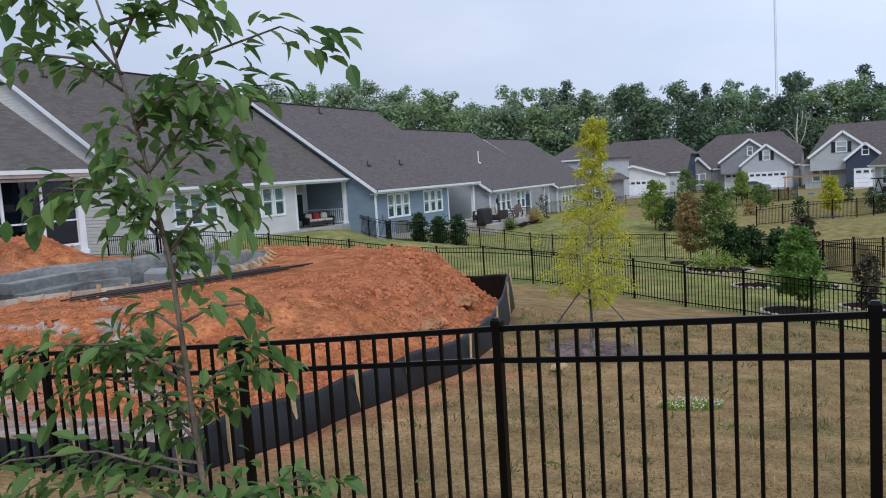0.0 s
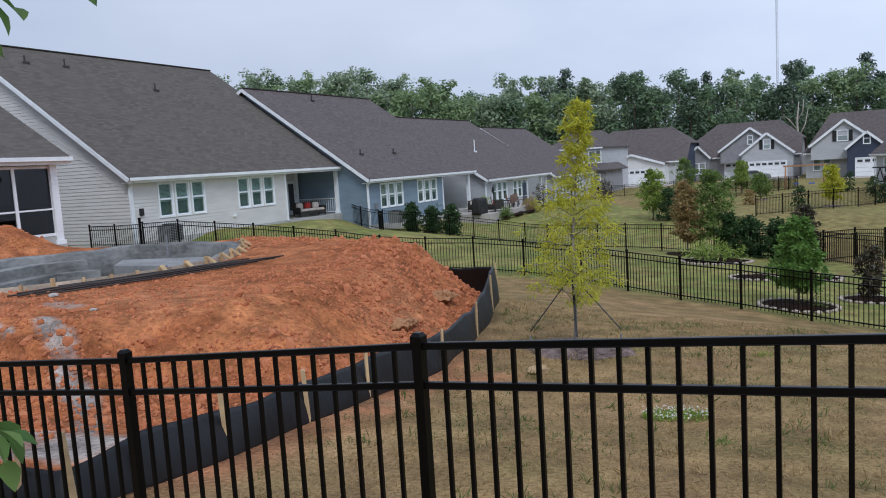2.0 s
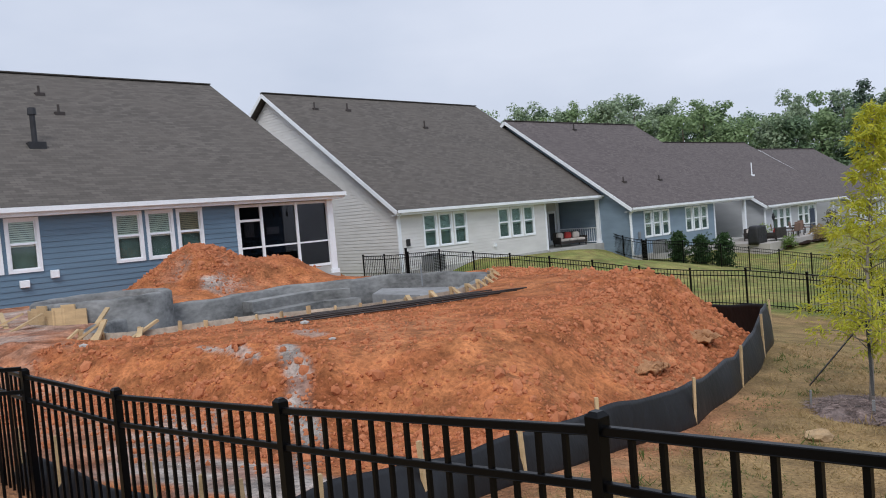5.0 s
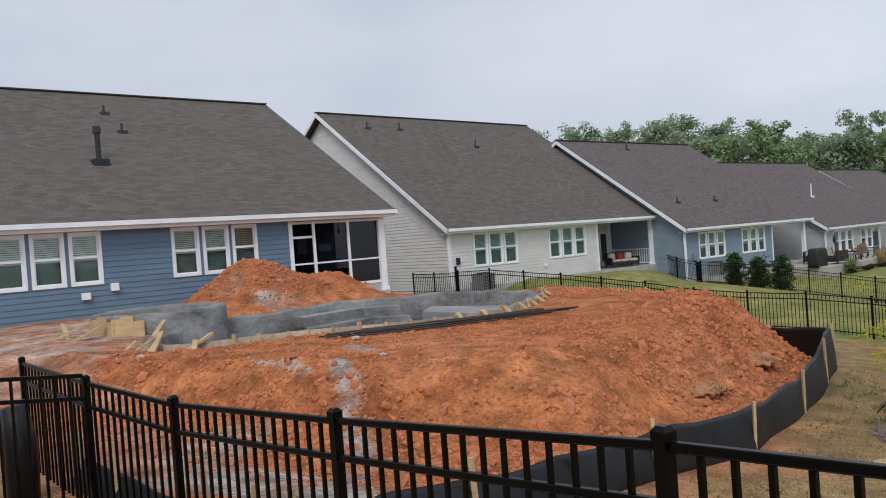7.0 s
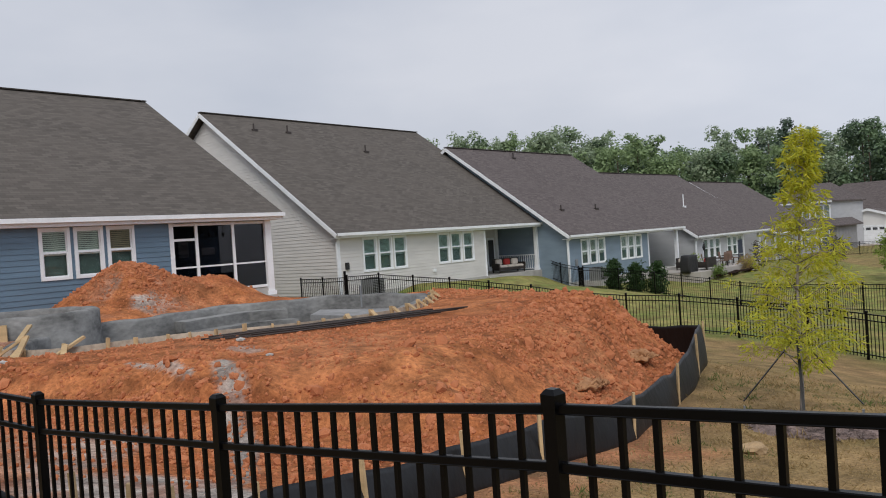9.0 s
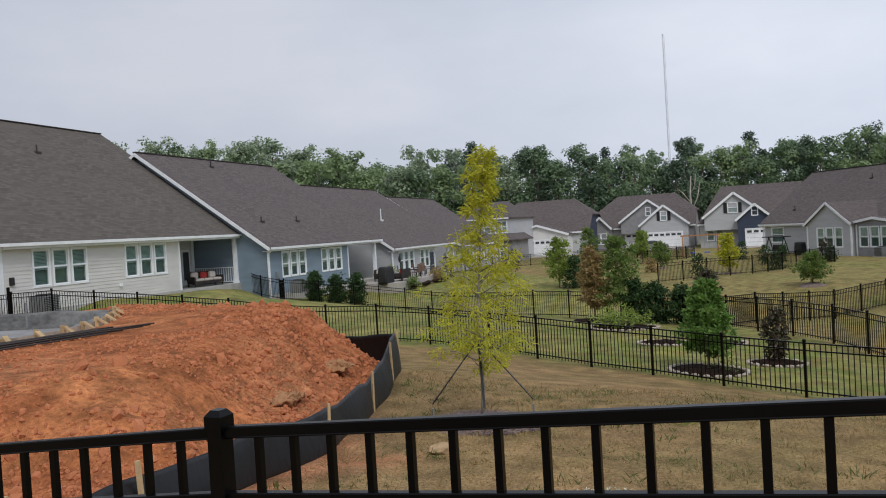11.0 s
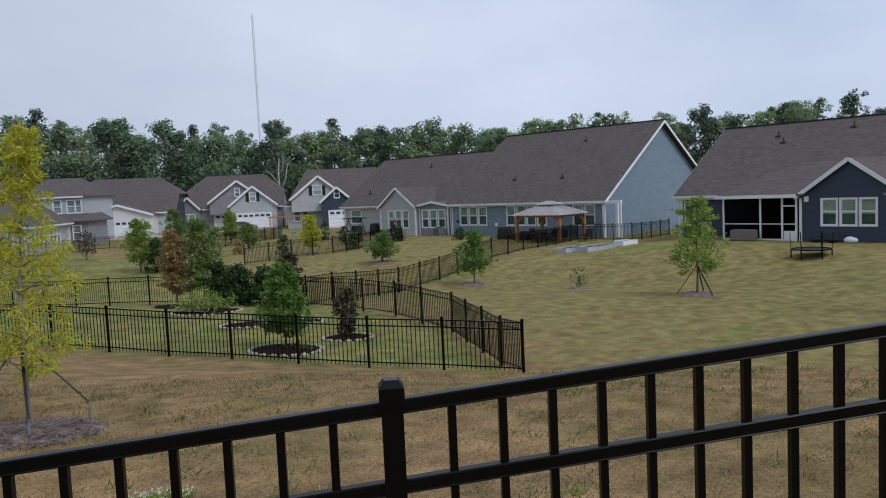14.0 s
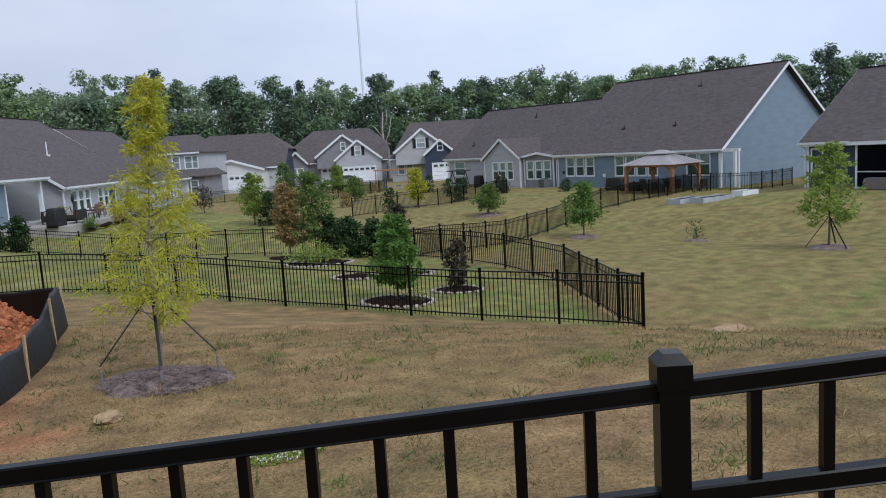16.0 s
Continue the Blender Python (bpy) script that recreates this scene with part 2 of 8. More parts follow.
STRAW = mat("pine_straw", (0.27, 0.20, 0.18), 0.95, var=0.42, scale=6, fine=60, bump=0.6, dist=0.03, island=0.5)
STONE = mat("tan_stone", (0.43, 0.37, 0.30), 0.9, var=0.2, scale=6, fine=40, bump=0.3, obrand=0.4)
METAL = mat("grey_metal", (0.30, 0.31, 0.32), 0.45, 0.6, var=0.1, bump=0.03)
REDCLOTH = mat("red_cushion", (0.36, 0.035, 0.03), 0.9, var=0.15, bump=0.1)
PALECLOTH = mat("pale_cushion", (0.55, 0.50, 0.45), 0.9, var=0.1, bump=0.1)
WICKER = mat("dark_wicker", (0.03, 0.024, 0.02), 0.7, var=0.3, fine=120, bump=0.4)
TANWOOD = mat("cedar_post", (0.40, 0.21, 0.10), 0.7, var=0.2, scale=3, fine=30, bump=0.1, stretch=(5, 5, 1))
COVER = mat("black_cover", (0.012, 0.012, 0.013), 0.6, var=0.2, scale=4, bump=0.3, dist=0.02)
TERRACOTTA = mat("rust_planting", (0.30, 0.13, 0.06), 0.9, var=0.3, bump=0.3)

# ---- mesh helpers ----


def box(bm, x0, y0, z0, x1, y1, z1, m=None):
    v = [bm.verts.new(p) for p in ((x0, y0, z0), (x1, y0, z0), (x1, y1, z0), (x0, y1, z0), (x0, y0, z1), (x1, y0, z1), (x1, y1, z1), (x0, y1, z1))]
    if m is not None:
        for a in v:
            a.co = m @ a.co
    for f in ((0, 3, 2, 1), (4, 5, 6, 7), (0, 1, 5, 4), (1, 2, 6, 5), (2, 3, 7, 6), (3, 0, 4, 7)):
        bm.faces.new([v[i] for i in f])
    return v


def beam(bm, a, b, w, h=None, sides=4, taper=1.0, up=(0, 0, 1)):
    """A bar from a to b, square (sides 4) or round."""
    a, b = Vector(a), Vector(b)
    d = (b - a).normalized()
    s = d.cross(Vector(up))
    if s.length < 1e-4:
        s = d.cross(Vector((1, 0, 0)))
    s.normalize()
    t = s.cross(d)
    h = h or w
    ends = []
    for p, k in ((a, 1.0), (b, taper)):
        if sides == 4:
            c = ((-1, -1), (1, -1), (1, 1), (-1, 1))
        else:
            c = [(math.cos(2 * math.pi * i / sides), math.sin(2 * math.pi * i / sides)) for i in range(sides)]
        ends.append([bm.verts.new(p + s * (w / 2 * x * k) + t * (h / 2 * y * k)) for x, y in c])
    q = len(ends[0])
    for i in range(q):
        bm.faces.new((ends[0][i], ends[0][(i + 1) % q], ends[1][(i + 1) % q], ends[1][i]))
    bm.faces.new(ends[0][::-1]), bm.faces.new(ends[1])


def tube(bm, pts, radii, sides=6):
    rings = []
    for i, p in enumerate(pts):
        p = Vector(p)
        d = (Vector(pts[min(i + 1, len(pts) - 1)]) - Vector(pts[max(i - 1, 0)])).normalized()
        s = d.cross(Vector((0.3, 0.2, 1)) if abs(d.z) < 0.9 else Vector((1, 0.1, 0))).normalized()
        t = s.cross(d)
        rings.append([bm.verts.new(p + (s * math.cos(2 * math.pi * k / sides) + t * math.sin(2 * math.pi * k / sides)) * radii[i]) for k in range(sides)])
    for a, b in zip(rings, rings[1:]):
        for k in range(sides):
            bm.faces.new((a[k], a[(k + 1) % sides], b[(k + 1) % sides], b[k]))
    bm.faces.new(rings[0][::-1]), bm.faces.new(rings[-1])


def blob(bm, c, r, seed=0, rough=0.25, sub=2, squash=(1, 1, 1)):
    """An uneven lump."""
    made = bmesh.ops.create_icosphere(bm, subdivisions=sub, radius=1.0)["verts"]
    for v in made:
        k = 1 + rough * noise.noise(v.co * 1.7 + Vector((seed * 3.1, seed, 0)))
        v.co = Vector(c) + Vector((v.co.x * squash[0], v.co.y * squash[1], v.co.z * squash[2])) * (r * k)
    return made


def mesh_of(bm, name, material, smooth=False):
    me = bpy.data.meshes.new(name)
    bm.to_mesh(me)
    bm.free()
    for mt in material if isinstance(material, (list, tuple)) else (material,):
        me.materials.append(mt)
    if smooth:
        me.shade_smooth()
    return me


def part(name, bm, material, parent=None, label="", smooth=False):
    me = bm if isinstance(bm, bpy.types.Mesh) else mesh_of(bm, name, material, smooth)
    ob = new(name, me)
    if parent is not None:
        ob.parent = parent
    if label:
        ob["label"] = label
    return ob


def thing(name, m, label, category, group="", kind=""):
    ob = new(name)
    ob.empty_display_size = 0.2
    ob.matrix_world = m
    return tagged(ob, label, category, group, kind)


def solo(name, bm, material, label, category, m=None, group="", kind="", smooth=False):
    ob = part(name, bm, material, None, "", smooth)
    if m is not None:
        ob.matrix_world = m
    return tagged(ob, label, category, group, kind)


# ---- ground ----
SLOPE_AT = [-30, -4, 0, 6, 14, 18, 20.5, 24, 38, 46, 52, 57, 62, 70, 130, 700]
SLOPE_Z = [0.6, 0.35, 0, -0.7, -1.15, -1.95, -2.55, -2.6, -2.6, -3.1, -2.85, -2.35, -2.25, -2.4, -2.6, -3.0]


def ground(x, y):
    """The lawn's height: it falls from the near fence to a swale, and rises again under the row of houses."""
    x, y = np.asarray(x, float), np.asarray(y, float)
    s = y - 3.8 + np.where(x > 0, 0.85, 0.3) * x
    z = sum(np.interp(s + k, SLOPE_AT, SLOPE_Z) for k in (-2, -1, 0, 1, 2)) / 5

    def ease(a, c, v):
        t = np.clip((v - a) / (c - a), 0, 1)
        return t * t * (3 - 2 * t)

    z = z + (-1.78 - z) * ease(27, 38, x) * ease(36, 29, y)
    z = z + 0.062 * np.clip(12.5 - x, 0, 12.5) * ease(14, 21, s) * ease(42, 32, y)
    z = z + 0.26 * np.exp(-((x - 0.6) / 2.0) ** 2 - ((y - 17.2) / 2.2) ** 2)
    z = z - np.interp(x, [-14, -12.8, -10.1, -8.4, -6.5, -4.8], [1.0, 0.92, 0.73, 0.54, 0.22, 0]) * ease(25, 28.5, y) * ease(39, 35, y)
    bank = (1.9 - 0.8 * ease(34, 46, y) * ease(-8, -5, x)) * (0.1 + 0.9 * ease(9, 19, y))
    return z + bank * ease(0, 1, (-(x - 7 * ease(30, 42, y) * ease(75, 60, y)) - 1) / 12) + 0.03 * np.sin(x * 1.3 + 0.4 * y) * np.sin(y * 0.9)


def gz(x, y):
    return float(ground(x, y))


def grid_mesh(name, xs, ys, zs, attrs, material, keep=None):
    """A sheet over the grid xs by ys, with point attributes; keep: the points that stay."""
    nx, ny = len(xs), len(ys)
    gx, gy = np.meshgrid(xs, ys)
    co = np.stack([gx.ravel(), gy.ravel(), zs.ravel()], 1)
    i = np.arange(nx * ny).reshape(ny, nx)
    quads = np.stack([i[:-1, :-1].ravel(), i[:-1, 1:].ravel(), i[1:, 1:].ravel(), i[1:, :-1].ravel()], 1)
    stay = np.arange(nx * ny)
    if keep is not None:
        ok = keep.ravel()
        quads = quads[ok[quads].all(1)]
        stay = np.flatnonzero(ok)
        number = np.zeros(nx * ny, int)
        number[stay] = np.arange(len(stay))
        co, quads = co[stay], number[quads]
    me = bpy.data.meshes.new(name)
    me.from_pydata(co.tolist(), [], quads.tolist())
    for k, v in attrs.items():
        a = me.attributes.new(k, "FLOAT", "POINT")
        a.data.foreach_set("value", v.ravel()[stay].astype(np.float32))
    me.materials.append(material)
    me.shade_smooth()
    return me


def spread(lo, a, b, hi, step, far):
    """Even steps from a to b, growing ones out to lo and hi."""
    mid = np.arange(a, b + 1e-6, step)
    grow = step * np.cumsum(1.12 ** np.arange(far))
    left, right = a - grow, b + grow
    return np.concatenate([[lo], left[left > lo][::-1], mid, right[right < hi], [hi]])


GX = spread(-900, -22, 50, 900, 0.4, 60)
GY = spread(-400, -4, 60, 1500, 0.4, 62)
ax, ay = np.meshgrid(GX, GY)
gzs = ground(ax, ay)


def side_of(x, y, x0, y0, x1, y1):
    """Positive to the left of the line from the first to the second point."""
    return ((x1 - x0) * (y - y0) - (y1 - y0) * (x - x0)) / math.hypot(x1 - x0, y1 - y0)


# lush lawn behind the far fence and beside the swale; dry lawn before it and to the side
behind = np.minimum(side_of(ax, ay, 12, 14.6, 4.1, 24.9) * -1, 1e9)
green = np.clip(behind * 1.5 + 0.5, 0, 1) * np.clip(np.minimum(side_of(ax, ay, 12.3, 14.5, 15.0, 21.4), side_of(ax, ay, 15.2, 20.0, 14.2, 60)) * 2.0, 0, 1)
green = np.maximum(green, np.clip((ay - 0.35 * (-ax) * 0 - 26.3 + 0.37 * ax) * 0.8, 0, 1) * np.clip(8 - ax, 0, 1))
green = np.clip(green * 0.95, 0, 1)
green = np.maximum(green, 0.50 * np.clip((ax - 12) / 6, 0, 1))

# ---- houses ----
# muted tone that paints the dim room seen through lower panes
UNLIT_BACK = mat("unlit_room_backing", (0.11, 0.16, 0.155), 0.8, var=0.15, bump=0.0)
EAVE = 2.95


def uv_quad(bm, pts, uvl):
    """A face whose UV runs in metres along its lower edge and up its slope."""
    f = bm.faces.new([bm.verts.new(p) for p in pts])
    o = Vector(pts[0])
    u = (Vector(pts[1]) - o).normalized()
    nrm = u.cross(Vector(pts[2]) - o).normalized()
    v = nrm.cross(u)
    for lp in f.loops:
        d = lp.vert.co - o
        lp[uvl].uv = (d.dot(u), d.dot(v))
    return f


def roof_mesh(bm, quads, thick=0.14):
    """Roof slopes with their thickness; quads: lower edge first."""
    uvl = bm.loops.layers.uv.new("UVMap")
    for q in quads:
        uv_quad(bm, q, uvl)
        low = [Vector(p) - Vector((0, 0, thick)) for p in q]
        uv_quad(bm, low[::-1], uvl)
        for i in range(len(q)):
            j = (i + 1) % len(q)
            uv_quad(bm, [low[i], low[j], q[j], q[i]], uvl)
    bmesh.ops.remove_doubles(bm, verts=bm.verts[:], dist=0.0005)


def ring(bm, x0, z0, x1, z1, w, ya, yb):
    """A rectangular frame of width w in the plane of a wall that faces -y."""
    loops = []
    for y, k in ((ya, 0), (yb, 0), (yb, w), (ya, w)):
        loops.append([bm.verts.new(p) for p in ((x0 + k, y, z0 + k), (x1 - k, y, z0 + k), (x1 - k, y, z1 - k), (x0 + k, y, z1 - k))])
    for a, b in zip(loops, loops[1:] + loops[:1]):
        for i in range(4):
            j = (i + 1) % 4
            bm.faces.new((a[i], b[i], b[j], a[j]))
    bmesh.ops.recalc_face_normals(bm, faces=bm.faces[:])


def window_part(parent, x, z, w, h, y=0.0, blind=0.5, tan=False, facing=1, mull=True, blind_mat=None):
    """A single-hung window in a wall that faces -y: cased frame, meeting rail, two panes, blind."""
    c, r = 0.085, 0.035
    bm = bmesh.new()
    ring(bm, x - c, z - c, x + w + c, z + h + c, c, y - 0.05, y + 0.06)
    win = part("window", bm, WHITE, parent)
    bm = bmesh.new()
    ring(bm, x, z, x + w, z + h / 2 + r, r, y - 0.02, y + 0.03)
    part("lower_sash", bm, WHITE, win)
    bm = bmesh.new()
    ring(bm, x, z + h / 2 + r, x + w, z + h, r, y + 0.004, y + 0.045)
    part("upper_sash", bm, WHITE, win)
    for z0, z1, yy in ((z + r, z + h / 2 - r, 0.012), (z + h / 2 + r, z + h - r, 0.028)):
        bm = bmesh.new()
        box(bm, x + r, y + yy, z0, x + w - r, y + yy + 0.006, z1)
        p = part("pane", bm, GLASS, win)
        p.visible_shadow = False
    bm = bmesh.new()
    n = max(3, int(h * blind / 0.055))
    for i in range(n):
        zz = z + h - 0.04 - i * h * blind / n
        box(bm, x + 0.03, y + 0.05, zz - 0.042, x + w - 0.03, y + 0.062 + 0.004 * (i % 2), zz)
    bl = part("blind", bm, blind_mat or (TANBLIND if tan else BLIND), win, "wooden slatted blind" if tan else "pale slatted blind")
    # added backing panel: the room's dimness is put into its colour
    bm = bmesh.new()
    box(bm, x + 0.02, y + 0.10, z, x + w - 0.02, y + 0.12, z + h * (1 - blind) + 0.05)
    part("inner_shade", bm, UNLIT_BACK, win, "dark panel behind the lower pane, painted as the unlit room")
    return win


def siding(bm, x0, x1, z0, z1, holes, y=0.0, course=0.16, gable=None, proud=0.022):
    """Lap siding on a wall facing -y: tilted boards, cut at the holes (x0, x1, z0, z1)."""
    z = z0
    while z < z1 - 0.01:
        t = min(z + course, z1)
        a, b = x0, x1
        c, d = a, b
        if gable:
            (a, b), (c, d) = gable(z), gable(t)
            if d - c < 0.05:
                break
        spans = [(a, b)]
        for h in holes:
            if h[2] < t - 0.02 and h[3] > z + 0.02:
                spans = [s for p, q in spans for s in ((p, min(q, h[0])), (max(p, h[1]), q)) if s[1] - s[0] > 0.02]
        for p, q in spans:
            u, w = c if p == a else p, d if q == b else q
            v = [bm.verts.new(e) for e in ((p, y - proud, z), (q, y - proud, z), (w, y - 0.004, t), (u, y - 0.004, t), (p, y - 0.004, z), (q, y - 0.004, z))]
            bm.faces.new(v[:4]), bm.faces.new((v[4], v[5], v[1], v[0]))
        z = t
    bmesh.ops.remove_doubles(bm, verts=bm.verts[:], dist=0.0005)


def wall_solid(bm, x0, x1, z0, z1, holes, y0=0.0, y1=0.14):
    """The wall behind the siding, with its openings."""
    xs = sorted({x0, x1, *[min(max(h[i], x0), x1) for h in holes for i in (0, 1)]})
    for a, b in zip(xs, xs[1:]):
        if b - a < 0.01:
            continue
        cuts = sorted((max(h[2], z0), min(h[3], z1)) for h in holes if h[0] < (a + b) / 2 < h[1])
        z = z0
        for c0, c1 in cuts:
            if c0 > z + 0.01:
                box(bm, a, y0, z, b, y1, c0)
            z = max(z, c1)
        if z < z1 - 0.01:
            box(bm, a, y0, z, b, y1, z1)


def side_wall(parent, x, face, D, he, H, material, holes=(), base=-1.2, y0=0.35, name="side_wall"):
    """A gabled end wall at x that faces -x (face -1) or +x (face 1), built flat and turned into place."""
    w = 2 * D - 2 * y0
    # built in a frame where the wall faces -y and runs along its own x
    def gable(z):
        k = max(0.0, (z - he + 0.1) / H) * D
        return k, w - k
    bm = bmesh.new()
    siding(bm, 0, w, 0.0, he + H, holes, gable=gable, course=0.16)
    me = []
    v = [bm.verts.new(p) for p in ((0, 0.004, base), (w, 0.004, base), (w, 0.004, he), (w / 2, 0.004, he + H * (w / 2) / D), (0, 0.004, he))]
    bm.faces.new(v)
    v2 = [bm.verts.new(p.co + Vector((0, 0.12, 0))) for p in v]
    bm.faces.new(v2[::-1])
    for i in range(5):
        bm.faces.new((v[i], v2[i], v2[(i + 1) % 5], v[(i + 1) % 5]))
    ob = part(name, bm, material, parent)
    if face < 0:
        ob.matrix_local = Matrix.Translation((x, 2 * D - y0, 0)) @ Matrix.Rotation(radians(-90), 4, "Z")
    else:
        ob.matrix_local = Matrix.Translation((x, y0, 0)) @ Matrix.Rotation(radians(90), 4, "Z")
    return ob


def house_frame(name, px, py, pz, yaw, label, group):
    """pz: the eave's height; the house's ground floor lies EAVE below it."""
    return thing(name, pose(px, py, pz - EAVE, 0, 0, yaw), label, "house", group)


def ranch(name, px, py, pz, yaw, L, D, H, wall, roof, windows, label, porch=None, right_trim=False, group="houses", vents=(), side_mat=None, base=-1.4, gut=True, tans=(), blind=0.5, blind_mat=None, low=None):
    """A one-storey house: long gable roof along x, its back wall towards -y. windows: (x, count, width, z of sill, height).
    porch: (x0, x1, depth) recessed at one end under the roof."""
    ho = house_frame(name, px, py, pz, yaw, label, group)
    he = EAVE
    Y = 0.35
    x0, x1 = 0.3, L - 0.3
    holes, wins = [], []
    for wx, cnt, w, sill, h in windows:
        for i in range(cnt):
            a = wx + i * (w + 0.275)
            wins.append((a, sill, w, h))
            holes.append((a, a + w, sill, sill + h))
    span = (x0, x1)
    if porch:
        span = (x0, porch[0]) if porch[1] > L - 2 else (porch[1], x1)
    bm = bmesh.new()
    wall_solid(bm, span[0], span[1], base, he - 0.1, holes, Y, Y + 0.16)
    siding(bm, span[0], span[1], 0.0, he - 0.1, [(h[0] - 0.08, h[1] + 0.08, h[2] - 0.08, h[3] + 0.08) for h in holes], y=Y)
    part("back_wall", bm, wall, ho)
    bm = bmesh.new()
    box(bm, span[0] - 0.02, Y - 0.035, base, span[1] + 0.02, Y - 0.001, 0.04)
    part("foundation", bm, CONCRETE, ho, "exposed concrete foundation")
    for k, (a, sill, w, h) in enumerate(wins):
        window_part(ho, a, sill, w, h, y=Y, tan=k in tans, blind=blind, blind_mat=blind_mat)
    # dark panel behind the panes; its colour paints the unlit rooms
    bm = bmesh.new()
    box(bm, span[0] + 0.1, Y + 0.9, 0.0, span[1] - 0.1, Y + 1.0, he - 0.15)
    part("room_wall", bm, UNLIT_INSIDE, ho)
    # roof
    o = 0.12
    yl = -0.04
    zl = he - 0.04
    k = H / D
    bm = bmesh.new()
    roof_mesh(bm, [[(-o, yl, zl), (L + o, yl, zl), (L + o, D, he + H), (-o, D, he + H)], [(L + o, 2 * D - yl, zl), (-o, 2 * D - yl, zl), (-o, D, he + H), (L + o, D, he + H)]])
    part("roof", bm, roof, ho, "weathered shingle roof")
    bm = bmesh.new()
    beam(bm, (-o, D, he + H + 0.01), (L + o, D, he + H + 0.01), 0.26, 0.05)
    part("ridge_cap", bm, roof, ho)
    bm = bmesh.new()
    box(bm, -o + 0.02, yl + 0.03, he - 0.30, L + o - 0.02, yl + 0.06, he - 0.15)
    part("fascia", bm, WHITE, ho)
    bm = bmesh.new()
    box(bm, 0, yl + 0.06, he - 0.30, L, Y + 0.2, he - 0.27)
    part("soffit", bm, WHITE, ho)
    if gut:
        bm = bmesh.new()
        g0, g1 = -o - 0.02, L + o + 0.02
        box(bm, g0, yl - 0.11, he - 0.19, g1, yl + 0.028, he - 0.17)
        box(bm, g0, yl - 0.12, he - 0.19, g1, yl - 0.10, he - 0.055)
        box(bm, g0, yl + 0.01, he - 0.17, g1, yl + 0.028, he - 0.055)
        part("gutter", bm, WHITE, ho)
        for gx in ((0.12,) if porch and porch[1] > L - 2 else (0.12, L - 0.12)):
            bm = bmesh.new()
            beam(bm, (gx, yl - 0.05, he - 0.19), (gx + 0.02, Y - 0.07, he - 0.45), 0.07, 0.06)
            beam(bm, (gx + 0.02, Y - 0.07, he - 0.45), (gx + 0.02, Y - 0.07, -0.1), 0.08, 0.06)
            part("downspout", bm, WHITE, ho)
    for rx in (-o, L + o):
        bm = bmesh.new()
        s = -1 if rx < 0 else 1
        for ya in (yl, 2 * D - yl):
            beam(bm, (rx + s * 0.018, ya, zl - 0.145), (rx + s * 0.018, D, he + H - 0.145), 0.03, 0.2)
        part("rake_board", bm, WHITE, ho)
    sm = side_mat or wall
    side_wall(ho, x0, -1, D, he - 0.05, H, sm, base=base, y0=Y)
    if porch and porch[1] > L - 2:
        side_wall(ho, x1 - 0.02, 1, D, he - 0.05, H, sm, base=base, y0=Y + porch[2])
    else:
        side_wall(ho, x1, 1, D, he - 0.05, H, sm, base=base, y0=Y)
    bm = bmesh.new()
    box(bm, x0, 2 * D - Y - 0.1, base, x1, 2 * D - Y, he - 0.1)
    part("front_wall", bm, wall, ho)
    for cx in (x0, x1):
        if porch and abs(cx - porch[1]) < 1.0:
            continue
        bm = bmesh.new()
        box(bm, cx - 0.06, Y - 0.04, 0, cx + 0.06, Y + 0.06, he - 0.3)
        part("corner_board", bm, WHITE, ho)
    # roof vents: (x, share of the slope, height)
    for vx, f, hh in vents:
        bm = bmesh.new()
        zb = he + H * f
        beam(bm, (vx, D * f, zb - 0.05), (vx, D * f, zb + hh), 0.09, sides=8)
        box(bm, vx - 0.16, D * f - 0.16, zb - 0.16, vx + 0.16, D * f + 0.1, zb + 0.03)
        part("vent_pipe", bm, low or PIPEBLACK, ho)
    return ho


def recessed_porch(ho, x0, x1, depth, wall_in, beam_z=EAVE - 0.3):
    """The porch's own floor, inner walls, ceiling, end post and header."""
    Y = 0.35
    bm = bmesh.new()
    box(bm, x0, Y - 0.25, -1.4, x1 + 0.1, Y + depth, -0.02)
    part("porch_floor", bm, CONCRETE, ho, "concrete porch slab")
    bm = bmesh.new()
    wall_solid(bm, x0, x1, 0, EAVE - 0.12, [], Y + depth, Y + depth + 0.12)
    siding(bm, x0, x1, 0, EAVE - 0.12, [], y=Y + depth)
    part("porch_back_wall", bm, wall_in, ho)
    bm = bmesh.new()
    siding(bm, 0, depth, 0, EAVE - 0.12, [], y=0)
    box(bm, 0, 0.004, 0, depth, 0.1, EAVE - 0.12)
    ob = part("porch_inner_wall", bm, wall_in, ho)
    ob.matrix_local = Matrix.Translation((x0 + 0.0, Y, 0)) @ Matrix.Rotation(radians(90), 4, "Z")
    bm = bmesh.new()
    box(bm, x0, Y, EAVE - 0.14, x1, Y + depth, EAVE - 0.10)
    part("porch_ceiling", bm, WHITE, ho)
    bm = bmesh.new()
    box(bm, x0, Y - 0.08, beam_z, x1 + 0.12, Y + 0.1, EAVE - 0.11)
    box(bm, x1 - 0.1, Y + 0.1, beam_z, x1 + 0.08, Y + depth, EAVE - 0.11)
    part("porch_header", bm, WHITE, ho)
    bm = bmesh.new()
    box(bm, x1 - 0.13, Y - 0.1, -0.05, x1 + 0.12, Y + 0.12, beam_z)
    box(bm, x1 - 0.17, Y - 0.14, -0.05, x1 + 0.16, Y + 0.16, 0.12)
    part("porch_post", bm, WHITE, ho)
    bm = bmesh.new()
    box(bm, x0 - 0.02, Y - 0.03, 0, x0 + 0.12, Y + 0.1, beam_z)
    part("porch_post", bm, WHITE, ho)


WZ = EAVE - 1.88

